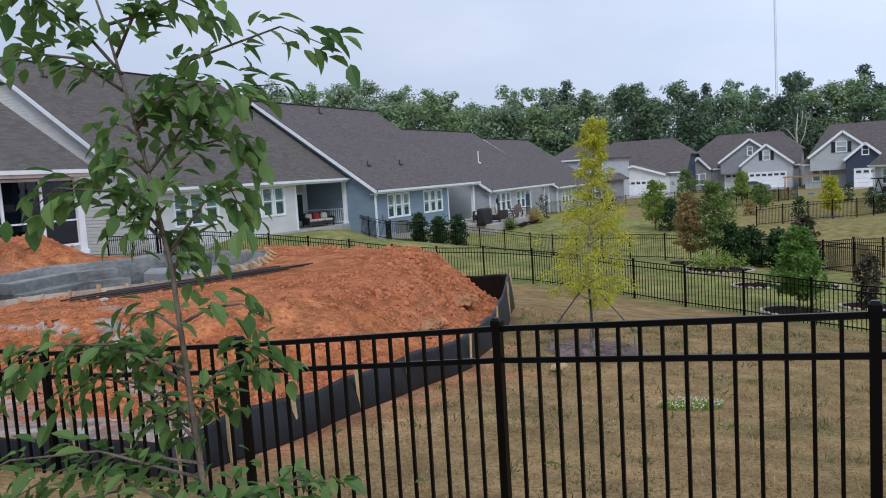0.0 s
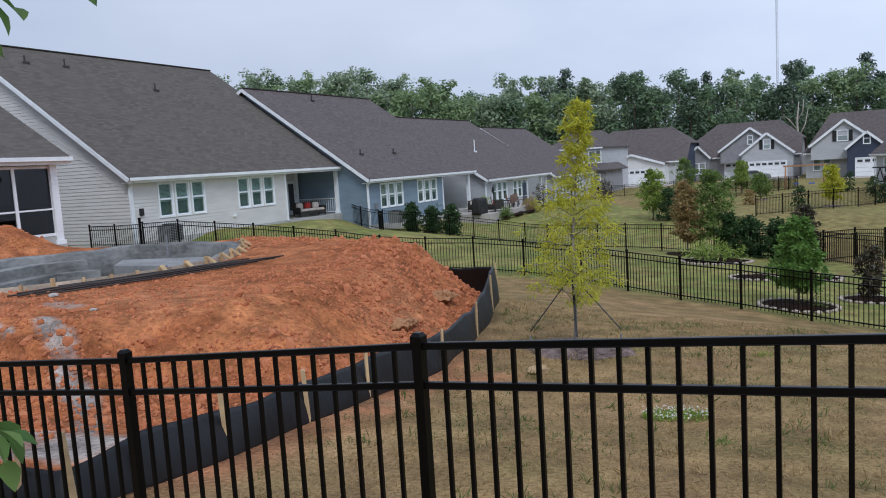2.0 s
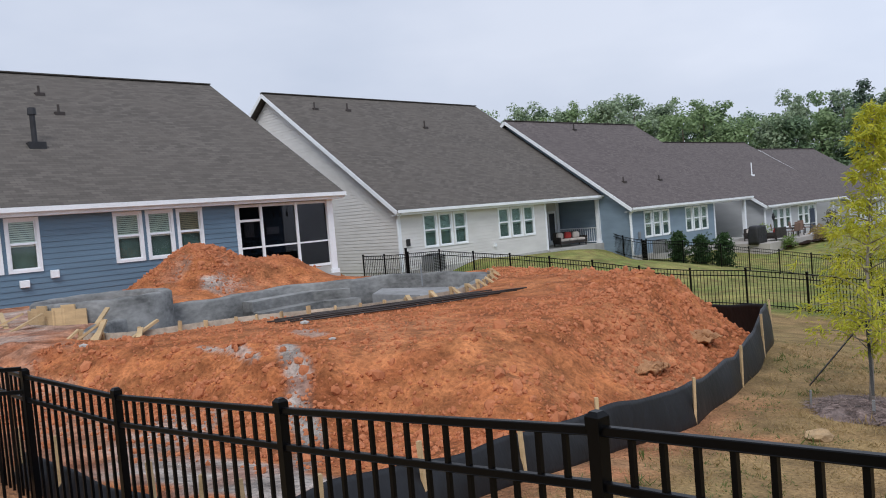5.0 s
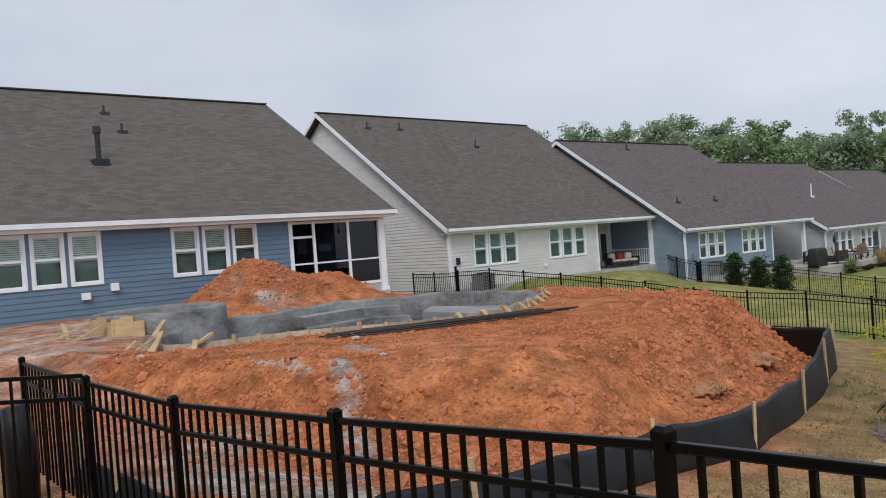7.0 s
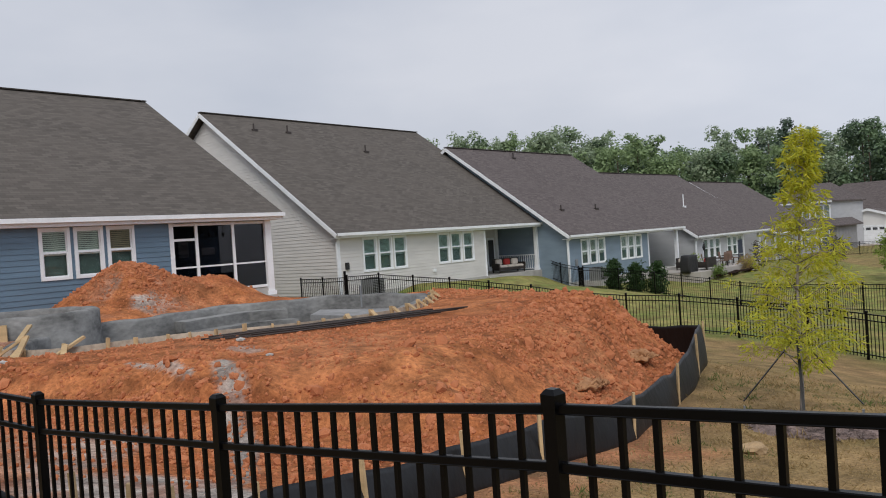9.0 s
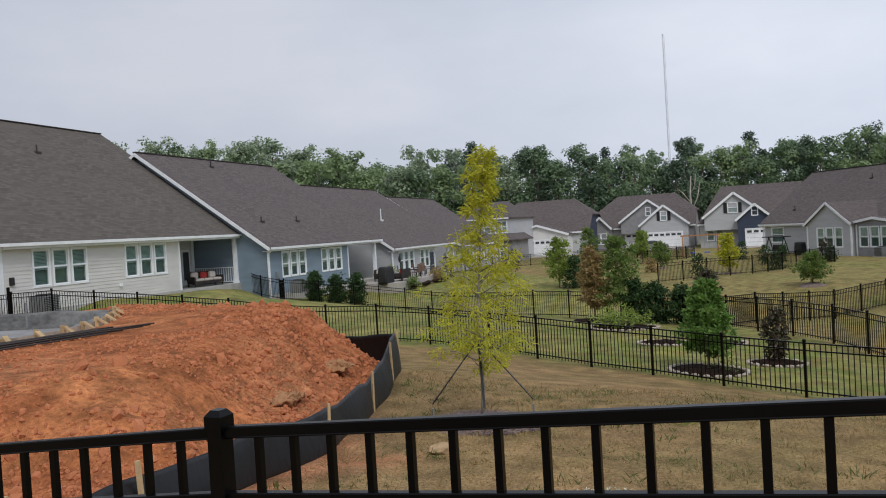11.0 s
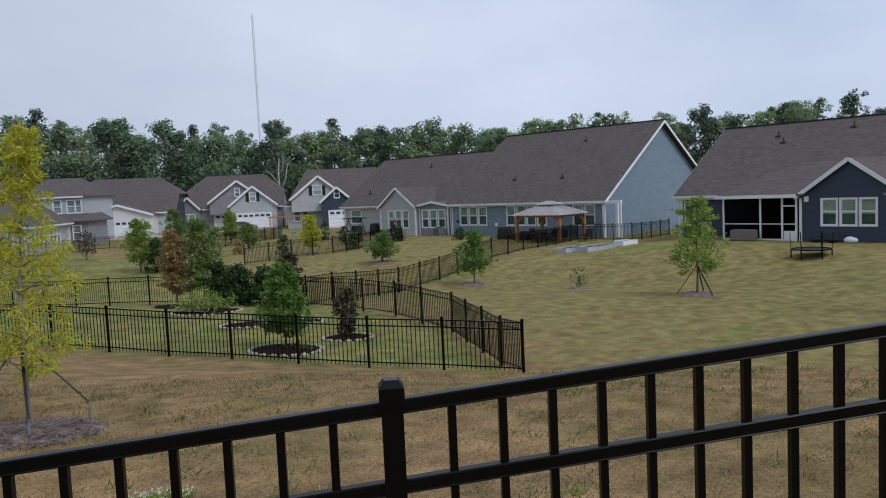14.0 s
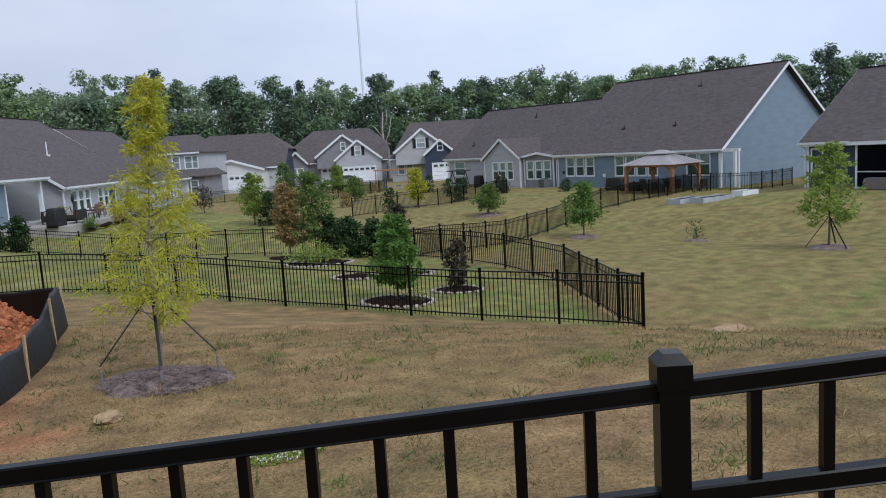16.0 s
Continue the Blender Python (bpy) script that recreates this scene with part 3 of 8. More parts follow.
# blue house with the screened porch beside the pool works
a65 = radians(65.2)
h1 = ranch("house", -12.85 - 16.6 * math.cos(a65), 26.08 - 16.6 * math.sin(a65), 3.1, 65.2, 16.6, 9.3, 5.5, BLUE, ROOF,
           [(3.75, 3, 0.70, EAVE - 1.74, 1.34), (8.58, 3, 0.70, EAVE - 1.74, 1.34)], "blue lap-sided house with dark shingle roof and screened porch",
           porch=(12.5, 16.3, 3.2), vents=((9.1, 0.63, 0.3), (9.0, 0.80, 0.3)), tans=(5,), blind=0.52)
# grey house
h2 = ranch("house", -13.87, 33.16, 2.32, 66.5, 17.1, 10.2, 7.0, GREY, ROOF,
           [(1.88, 3, 0.78, WZ, 1.48), (7.36, 3, 0.78, WZ, 1.48)], "pale warm-grey lap-sided house with open corner porch",
           porch=(11.35, 16.75, 3.0), vents=((2.3, 0.86, 0.35), (4.6, 0.86, 0.4), (9.1, 0.7, 0.4)), blind_mat=mat("teal_blind", (0.44, 0.56, 0.55), 0.6, var=0.08), blind=0.55)
# blue-grey house
h3 = ranch("house", -5.28, 47.26, 1.42, 64.2, 15.2, 9.4, 6.4, STEEL, ROOF2,
           [(1.75, 3, 0.72, WZ, 1.45), (6.6, 3, 0.72, WZ, 1.45)], "blue-grey lap-sided house with corner porch",
           porch=(10.3, 14.8, 3.0), vents=((6.2, 0.9, 0.4), (2.8, 0.25, 0.3), (7.0, 0.25, 0.3)), blind_mat=mat("pale_blind", (0.62, 0.68, 0.66), 0.6, var=0.08), blind=0.6)
# pale house past it
h4 = ranch("house", 2.42, 62.2, 0.62, 64.2, 15.0, 8.6, 5.65, PALE, ROOF2,
           [(1.6, 3, 0.84, WZ, 1.45), (6.2, 3, 0.84, WZ, 1.45)], "pale grey lap-sided house with brown roof",
           porch=(9.6, 13.3, 3.0), vents=((5.6, 0.42, 1.0),), blind_mat=MATS["pale_blind"], low=WHITE)
h5 = ranch("house", 9.9, 78.5, 0.15, 64.5, 13.2, 8.2, 5.5, PALE, ROOF2, [(2, 3, 0.84, WZ, 1.45), (7, 3, 0.84, WZ, 1.45)], "grey lap-sided house with brown roof, farther along")
# blue house across the lawn
a81 = radians(-81.3)
r2 = ranch("house", 44.28 - 17 * math.cos(a81), 41.61 - 17 * math.sin(a81), 0.47, -81.3, 17.0, 8.9, 6.3, STEEL, ROOF2,
           [(1.35, 3, 0.88, WZ - 0.05, 1.55), (6.95, 4, 0.84, WZ - 0.05, 1.55), (13.9, 2, 0.84, WZ - 0.05, 1.55)], "blue-grey house with brown roof and tall gable end",
           vents=((10.5, 0.8, 0.35), (6.0, 0.3, 0.3), (11.2, 0.3, 0.3)), blind_mat=MATS["pale_blind"])
# navy house with the gabled wing
r1 = ranch("house", 41.15, 32.7, 0.76, -83.4, 24.0, 6.9, 4.35, NAVY, ROOF2,
           [], "navy lap-sided house with gabled wing and screened porch", vents=((4.2, 0.8, 0.3), (8.6, 0.85, 0.35), (4.8, 0.7, 0.3), (15.0, 0.9, 0.5)))
# grey house with the sunroom gable
r3 = ranch("house", 40.57, 77.02, 0.44, -77.6, 17.2, 7.2, 5.1, PALE, ROOF2,
           [(1.3, 1, 1.6, WZ, 1.4)], "pale grey house with brown roof and sunroom gable", vents=((3.0, 0.25, 0.4), (9.0, 0.75, 0.4)))
recessed_porch(h1, 12.5, 16.25, 3.2, BLUE)
recessed_porch(h2, 11.35, 16.7, 3.0, GREY)
recessed_porch(h3, 10.3, 14.75, 3.0, STEEL)
recessed_porch(h4, 9.6, 13.2, 3.0, PALE)

# ---- fences ----
FENCE_H = 1.22
PANEL = 1.83


def post_mesh(h, w, name, lip=0.006):
    """A square aluminium post with its pyramid cap."""
    bm = bmesh.new()
    box(bm, -w / 2, -w / 2, -0.3, w / 2, w / 2, h)
    c = w / 2 + lip
    z = h
    v = [bm.verts.new(p) for p in ((-c, -c, z - 0.028), (c, -c, z - 0.028), (c, c, z - 0.028), (-c, c, z - 0.028), (-c, -c, z + 0.012), (c, -c, z + 0.012), (c, c, z + 0.012), (-c, c, z + 0.012))]
    k = c * 0.55
    t = [bm.verts.new(p) for p in ((-k, -k, z + 0.028), (k, -k, z + 0.028), (k, k, z + 0.028), (-k, k, z + 0.028))]
    for f in ((0, 3, 2, 1), (0, 1, 5, 4), (1, 2, 6, 5), (2, 3, 7, 6), (3, 0, 4, 7)):
        bm.faces.new([v[i] for i in f])
    for i in range(4):
        bm.faces.new((v[4 + i], v[4 + (i + 1) % 4], t[(i + 1) % 4], t[i]))
    bm.faces.new(t)
    return mesh_of(bm, name, BLACK)


NEAR_POST = post_mesh(1.27, 0.047, "post", 0.004)
FAR_POST = post_mesh(1.25, 0.052, "far_post")
GATE_POST = post_mesh(1.45, 0.11, "gate_post")
bm = bmesh.new()
box(bm, -0.009, -0.009, 0, 0.009, 0.009, 1.0)
PICKET = mesh_of(bm, "picket", BLACK)


def near_fence(points, label, first_post=True):
    """A racked two-rail fence close by, every picket its own. points: the post tops."""
    a0 = points[0]
    fe = thing("fence", pose(a0[0], a0[1], a0[2] - 1.285), label, "fence")
    o = Vector((a0[0], a0[1], a0[2] - 1.285))
    for i, p in enumerate(points):
        if i == 0 and not first_post:
            continue
        po = part("post", NEAR_POST, None, fe)
        q = points[min(i + 1, len(points) - 1)] if i + 1 < len(points) else points[i - 1]
        po.matrix_local = Matrix.Translation(Vector((p[0], p[1], p[2] - 1.285)) - o) @ Matrix.Rotation(math.atan2(q[1] - p[1], q[0] - p[0]), 4, "Z")
    for p, q in zip(points, points[1:]):
        P, Q = Vector(p) - o - Vector((0, 0, 1.285)), Vector(q) - o - Vector((0, 0, 1.285))
        d = (Q - P)
        flat = Vector((d.x, d.y, 0)).normalized()
        e = 0.022 / d.length
        for zz in (1.236, 1.058, 0.13):
            bm = bmesh.new()
            beam(bm, P + d * e + Vector((0, 0, zz)), Q - d * e + Vector((0, 0, zz)), 0.027, 0.032)
            # the channel's lips
            beam(bm, P + d * e + Vector((0, 0, zz - 0.013)), Q - d * e + Vector((0, 0, zz - 0.013)), 0.031, 0.006)
            bmesh.ops.bevel(bm, geom=[x for x in bm.edges if x.calc_length() > 0.5], offset=0.003, segments=1, affect="EDGES")
            part("rail", bm, BLACK, fe)
        n = max(3, round(d.length / 0.1144))
        ang = math.atan2(d.y, d.x)
        pitch = 1 / (n + 0.3)
        for k in range(1, n):
            # the end gaps are a little wider than the rest
            c = P + d * ((k + 0.15) * pitch)
            pk = part("picket", PICKET, None, fe)
            pk.matrix_local = Matrix.Translation(c + Vector((0, 0, 0.05))) @ Matrix.Rotation(ang, 4, "Z") @ Matrix.Diagonal((1, 1, 1.18, 1))
    return fe


def far_fence(line, label, step=PANEL, post=None, singles=0):
    """A fence that follows the ground along a line of plan points; posts are single, pickets joined."""
    fe = thing("fence", pose(line[0][0], line[0][1], gz(*line[0])), label, "fence", "yard fences")
    o = fe.matrix_world.translation.copy()
    pts = []
    for (x0, y0), (x1, y1) in zip(line, line[1:]):
        n = max(1, round(math.hypot(x1 - x0, y1 - y0) / step))
        pts += [(x0 + (x1 - x0) * i / n, y0 + (y1 - y0) * i / n) for i in range(n)]
    pts.append(line[-1])
    P = [Vector((x, y, gz(x, y))) - o for x, y in pts]
    for i, p in enumerate(P):
        po = part("post", post or FAR_POST, None, fe)
        q = P[min(i + 1, len(P) - 1)] - P[max(i - 1, 0)]
        po.matrix_local = Matrix.Translation(p) @ Matrix.Rotation(math.atan2(q.y, q.x), 4, "Z")
    spots = []
    for p, q in zip(P, P[1:]):
        for zz in (1.19, 1.03, 0.14):
            bm = bmesh.new()
            beam(bm, p + Vector((0, 0, zz)), q + Vector((0, 0, zz)), 0.026, 0.030)
            part("rail", bm, BLACK, fe)
        n = max(3, round((q - p).length / 0.114))
        ang = math.atan2(q.y - p.y, q.x - p.x)
        spots += [(p.lerp(q, k / n), ang) for k in range(1, n)]
    # the pickets nearest the end that comes closest are single, the far rest is joined
    spots.sort(key=lambda c: (c[0] + o).xy.length)
    for c, ang in spots[:singles]:
        pk = part("picket", PICKET, None, fe)
        pk.matrix_local = Matrix.Translation(c + Vector((0, 0, 0.06))) @ Matrix.Rotation(ang, 4, "Z") @ Matrix.Diagonal((0.95, 0.95, 1.13, 1))
    if spots[singles:]:
        bm = bmesh.new()
        for c, ang in spots[singles:]:
            beam(bm, c + Vector((0, 0, 0.06)), c + Vector((0, 0, 1.19)), 0.017)
        tagged(part("picket_infill", bm, BLACK, fe), kind="stuff")
    return fe

# ---- the pool works: dirt, silt fence, pool shell ----
SILT_LINE = [(-5.2, 6.12), (-4.4, 5.80), (-3.05, 5.37), (-2.15, 5.14), (-1.95, 5.6), (-1.6, 6.5), (-0.75, 8.7), (0.0, 10.5), (0.5, 13.0), (0.85, 15.2), (1.05, 17.2), (-0.9, 19.2), (-3.4, 21.6)]
BACK_LINE = [(-3.4, 21.6), (-6.5, 25.5), (-11.2, 28.2), (-30, 30)]
FRONT_LINE = [(-40, 12), (-6.4, 6.9), (-5.2, 6.15)]
BORDER = FRONT_LINE[:-1] + SILT_LINE + BACK_LINE[1:]


def border_distance(x, y, line):
    """Distance to a line of plan points, positive inside (to its left)."""
    best = np.full(x.shape, 1e9)
    sign = np.ones(x.shape)
    for (x0, y0), (x1, y1) in zip(line, line[1:]):
        dx, dy = x1 - x0, y1 - y0
        t = np.clip(((x - x0) * dx + (y - y0) * dy) / (dx * dx + dy * dy), 0, 1)
        d = np.hypot(x - x0 - t * dx, y - y0 - t * dy)
        s = np.where(dx * (y - y0) - dy * (x - x0) > 0, 1.0, -1.0)
        near = d < best - 1e-6
        best, sign = np.where(near, d, best), np.where(near, s, sign)
    return best * sign


def smooth(a, b, v):
    t = np.clip((v - a) / (b - a), 0, 1)
    return t * t * (3 - 2 * t)


def fractal(x, y, scale, octaves=4, seed=0.0):
    """Soft value noise for relief."""
    out, amp = np.zeros(x.shape), 1.0
    rng = np.random.RandomState(int(seed * 10) + 3)
    for _ in range(octaves):
        t = rng.rand(64, 64)
        u, v = x / scale, y / scale
        i, j = np.floor(u).astype(int), np.floor(v).astype(int)
        fu, fv = u - i, v - j
        fu, fv = fu * fu * (3 - 2 * fu), fv * fv * (3 - 2 * fv)
        a, b, c, d = t[i % 64, j % 64], t[(i + 1) % 64, j % 64], t[i % 64, (j + 1) % 64], t[(i + 1) % 64, (j + 1) % 64]
        out += amp * ((a * (1 - fu) + b * fu) * (1 - fv) + (c * (1 - fu) + d * fu) * fv - 0.5)
        amp, scale = amp * 0.5, scale * 0.48
    return out


# the pool's outline in plan, a kidney with a step cove, rim at RIM
RIM = 0.36
POOL = [(-9.0, 11.5), (-8.4, 12.2), (-7.7, 12.95), (-6.9, 13.4), (-6.2, 13.85), (-5.6, 14.45), (-5.1, 15.3), (-4.95, 16.4), (-5.1, 17.7), (-5.4, 19.0), (-6.0, 19.9), (-7.2, 20.4), (-8.6, 20.4),
        (-9.3, 19.5), (-10.4, 19.0), (-10.8, 17.6), (-11.0, 16.4), (-11.5, 15.3), (-11.3, 14.0), (-10.7, 12.6), (-10.0, 11.7)]


def closed_curve(pts, n=6):
    """A smooth closed curve through plan points."""
    out, m = [], len(pts)
    for i in range(m):
        p0, p1, p2, p3 = (Vector(pts[(i + k - 1) % m]) for k in range(4))
        for k in range(n):
            t = k / n
            out.append(0.5 * (2 * p1 + (p2 - p0) * t + (2 * p0 - 5 * p1 + 4 * p2 - p3) * t * t + (3 * p1 - p0 - 3 * p2 + p3) * t ** 3))
    return out


RING = closed_curve(POOL)
ring_loop = [(p.x, p.y) for p in RING] + [(RING[0].x, RING[0].y)]


def dirt_height(x, y):
    d = border_distance(x, y, BORDER)
    g = ground(x, y)
    left = smooth(-1.2, -3.2, x)
    lo, hi = 0.15 + 1.9 * left * smooth(12, 8, y), 2.1 + 2.4 * left * smooth(12, 8, y)
    pad = 0.26 + 0.05 * smooth(8, 14, y)
    z = g + 0.05 + (pad - g) * smooth(0, 1, (d - lo) / (hi - lo))
    z += 0.16 * np.exp(-(((x + 1.3) / 1.5) ** 2 + ((y - 16.3) / 1.8) ** 2)) + 0.08 * np.exp(-(((x + 3.4) / 1.8) ** 2 + ((y - 19.2) / 1.4) ** 2))
    z += 0.20 * np.exp(-(((x + 0.5) / 0.7) ** 2 + ((y - 13.3) / 1.2) ** 2)) + 0.16 * np.exp(-(((x + 2.6) / 1.0) ** 2 + ((y - 9.6) / 0.6) ** 2))
    # spoil heap by the house
    heap = 1.28 * np.exp(-(((x + 13.6) * 0.80 + (y - 18.9) * 0.2) / 1.15) ** 2 - (((y - 18.6) - 0.2 * (x + 13.6)) / 1.55) ** 2)
    heap += 0.72 * np.exp(-(((x + 11.9) / 1.0) ** 2 + ((y - 20.6) / 1.3) ** 2))
    z += heap
    rough = 0.35 + 0.65 * smooth(0.02, 0.25, np.abs(fractal(x, y, 3.0, 2, 5)))
    steep = smooth(0.1, 0.4, (d - lo) / (hi - lo)) * smooth(1.25, 0.7, (d - lo) / (hi - lo)) + smooth(0.1, 0.5, heap)
    z += fractal(x, y, 1.3, 6, 1) * (0.05 + 0.30 * np.clip(steep, 0, 1)) * rough + np.minimum(0, fractal(x, y, 0.5, 3, 8) + 0.1) * 0.16 * np.clip(steep, 0, 1)
    # the ground behind the pool lies lower
    z -= 0.62 * smooth(20.5, 22.6, y) * smooth(-3.6, -5.6, x) * smooth(-14.5, -12.5, x)
    # broken lumps and furrows, thicker on the slopes than on the graded pad
    inside = smooth(0.1, 0.6, d)
    lumpy = inside * (0.25 + 0.75 * smooth(-0.08, 0.22, fractal(x, y, 1.7, 3, 31))) * (0.14 + 0.86 * np.clip(steep, 0, 1))
    z += lumpy * (0.20 * np.clip(fractal(x, y, 0.42, 4, 32), 0, 1) - 0.16 * np.clip(fractal(x, y, 0.30, 3, 33) - 0.08, 0, 1))
    pd = border_distance(x, y, ring_loop)
    z = np.where(pd > -0.12, np.minimum(z, RIM - 1.9), np.where(pd > -1.2, np.minimum(z, RIM - 0.12 + 0.35 * np.clip(-pd - 0.3, 0, 1)), z))
    z = np.where(d < 0, g - 0.12, z)
    return z, d


DX, DY = np.arange(-24, 1.6, 0.055), np.arange(4.6, 29, 0.055)
dgx, dgy = np.meshgrid(DX, DY)
dz, dd = dirt_height(dgx, dgy)
# grey washout streaks and concrete spill
ragged = fractal(dgx, dgy, 0.7, 4, 2)


def streak(line, half, strength=1.0):
    """A ragged band along a line of plan points."""
    return strength * smooth(half, half * 0.4, np.abs(border_distance(dgx, dgy, line)) + 0.35 * half * 4 * np.clip(ragged, -0.2, 0.4))


wash = smooth(0.62, 0.3, np.abs(dgy - 6.5) + 0.5 * ragged) * smooth(-2.25, -2.6, dgx) * smooth(-5.2, -4.2, dgx)
wash = np.maximum(wash, streak([(-2.9, 6.8), (-3.43, 7.87), (-3.73, 8.39), (-4.15, 8.79), (-4.37, 9.26), (-4.94, 9.9)], 0.15))
wash = np.maximum(wash, streak([(-4.5, 6.3), (-4.88, 7.13), (-5.13, 7.82), (-5.49, 8.6)], 0.38, 0.75))
wash = np.maximum(wash, streak([(-5.2, 9.58), (-6.69, 10.3)], 0.07, 0.9))
wash = np.maximum(wash, streak([(-5.0, 10.8), (-5.5, 11.2)], 0.2, 0.6))
wash = np.maximum(wash, streak([(-5.2, 6.7), (-7.5, 8.2), (-9.5, 9.6), (-11, 11.5)], 0.7, 0.3))
wash = np.maximum(wash, np.exp(-(((dgx + 12.3) / 0.8) ** 2 + ((dgy - 17.6) / 0.9) ** 2)) * smooth(-0.25, 0.15, fractal(dgx, dgy, 0.7, 4, 4)))
wash = np.maximum(wash, smooth(-9.8, -11.2, dgx + 0.4 * (dgy - 11)) * smooth(17, 15, dgy) * (0.55 + 0.6 * fractal(dgx, dgy, 0.9, 4, 6)))
wash = np.clip(wash * 0.9 + 0.10 * np.clip(fractal(dgx, dgy, 2.0, 4, 9), 0, 1), 0, 1)
# the dark third tone paints crevice shade into the clay in patches
DIRT = masked_mat("red_clay", "wash", ((0.54, 0.212, 0.086), (0.40, 0.132, 0.047)), ((0.52, 0.485, 0.44), (0.34, 0.32, 0.295)), (0.28, 0.085, 0.034), rough=0.95, bump=1.0, dist=0.08, fine=16.0, mid=2.4, deep=0.58)
dirt_me = grid_mesh("dirt", DX, DY, dz, {"wash": wash}, DIRT, dd > -0.35)
tagged(new("ground_dirt", dirt_me), "graded red clay dirt with grey concrete spill", "dirt", kind="structure")

# the lawn's sheet, dug out under the works
dig = border_distance(ax, ay, BORDER)
gzs = np.where(dig > 0.35, gzs - 2.4, gzs)
# broad drifts of greener grass, a worn ditch line, and bare earth along the silt fence
drift = fractal(ax, ay, 5.0, 5, 12)
green = np.clip(green + np.where(ax > 1, 0.30, 0.0) * smooth(0.02, 0.4, drift) * smooth(5, 12, ax + ay * 0.3), 0, 1)
bare = smooth(-1.0, -0.25, dig + 0.9 * fractal(ax, ay, 0.9, 4, 13)) * smooth(5.0, 6.0, ay) * smooth(13.5, 10, ay)
ditch = smooth(0.55, 0.15, np.abs(border_distance(ax, ay, [(17.0, 13.2), (21.4, 14.9), (25.2, 16.0), (29.9, 16.6), (34.0, 15.9), (40, 14)])) + 0.25 * drift)
green = np.maximum(green, 0.8 * ditch)
green = np.maximum(green, np.exp(-(((ax - 15.6) / 1.3) ** 2 + ((ay - 12.5) / 1.0) ** 2)) * (0.9 + 0.5 * drift))
gzs = gzs - 0.07 * ditch
LAWN = masked_mat("lawn", "lush", ((0.355, 0.230, 0.112), (0.230, 0.172, 0.072)), ((0.165, 0.205, 0.052), (0.300, 0.282, 0.094)), (0.27, 0.175, 0.082), bump=0.8, dist=0.06, fine=24.0, mid=1.9, deep=0.68, bare=("bare", (0.44, 0.20, 0.10), (0.36, 0.20, 0.105)))
tagged(new("ground", grid_mesh("ground", GX, GY, gzs, {"lush": green, "bare": bare}, LAWN)), "dry spring lawn sloping down to greener yards", "lawn", kind="structure")

# clods: broken clay over the slopes
rng = random.Random(11)


def clods(n, places, sizes, name, label, material):
    verts, faces = [], []
    base = bmesh.new()
    bmesh.ops.create_icosphere(base, subdivisions=1, radius=1.0)
    bv = [v.co.copy() for v in base.verts]
    bf = [[v.index for v in f.verts] for f in base.faces]
    base.free()
    spots = np.array([places() for _ in range(n)])
    zs, ds = dirt_height(spots[:, 0], spots[:, 1])
    for (x, y), zc, d in zip(spots.tolist(), zs.tolist(), ds.tolist()):
        if d < 0.15 or zc < -1.0:
            continue
        s = sizes()
        k = len(verts)
        e = Euler((rng.uniform(0, 6), rng.uniform(0, 6), rng.uniform(0, 6))).to_matrix()
        q = Vector((rng.uniform(0.7, 1.3), rng.uniform(0.7, 1.2), rng.uniform(0.5, 0.9)))
        for v in bv:
            w = e @ Vector((v.x * q.x, v.y * q.y, v.z * q.z)) * (s * rng.uniform(0.72, 1.15))
            verts.append((x + w.x, y + w.y, zc + w.z + s * 0.15))
        faces += [[i + k for i in f] for f in bf]
    me = bpy.data.meshes.new(name)
    me.from_pydata(verts, [], faces)
    me.materials.append(material)
    return tagged(new(name, me), label, "dirt clod", kind="stuff")


CLOD = mat("clay_clod", (0.50, 0.19, 0.085), 0.95, col2=(0.35, 0.115, 0.046), scale=6, fine=60, bump=0.4, island=0.5, dist=0.01)


def size_small():
    return min(0.12, 0.012 + rng.expovariate(1 / 0.015))


clods(4600, lambda: (rng.uniform(-9.5, 0.4), rng.triangular(6.6, 11.2, 8.6)), size_small, "clay_clods", "broken red clay clods on the slope", CLOD)
clods(4200, lambda: (rng.gauss(-0.5, 0.9), rng.uniform(11, 18.5)), size_small, "clay_clods", "red clay clods on the bank by the silt fence", CLOD)
clods(1500, lambda: (rng.gauss(-3.4, 1.6), rng.gauss(19.4, 0.9)), size_small, "clay_clods", "red clay clods along the crest", CLOD)
clods(3000, lambda: (rng.gauss(-13.2, 1.2), rng.gauss(18.8, 1.1)), size_small, "clay_clods", "red clay clods on the spoil heap", CLOD)
clods(1600, lambda: (rng.uniform(-9, -1), rng.uniform(11, 14)), lambda: rng.uniform(0.012, 0.04), "clay_clods", "small red clay crumbs on the graded pad", CLOD)

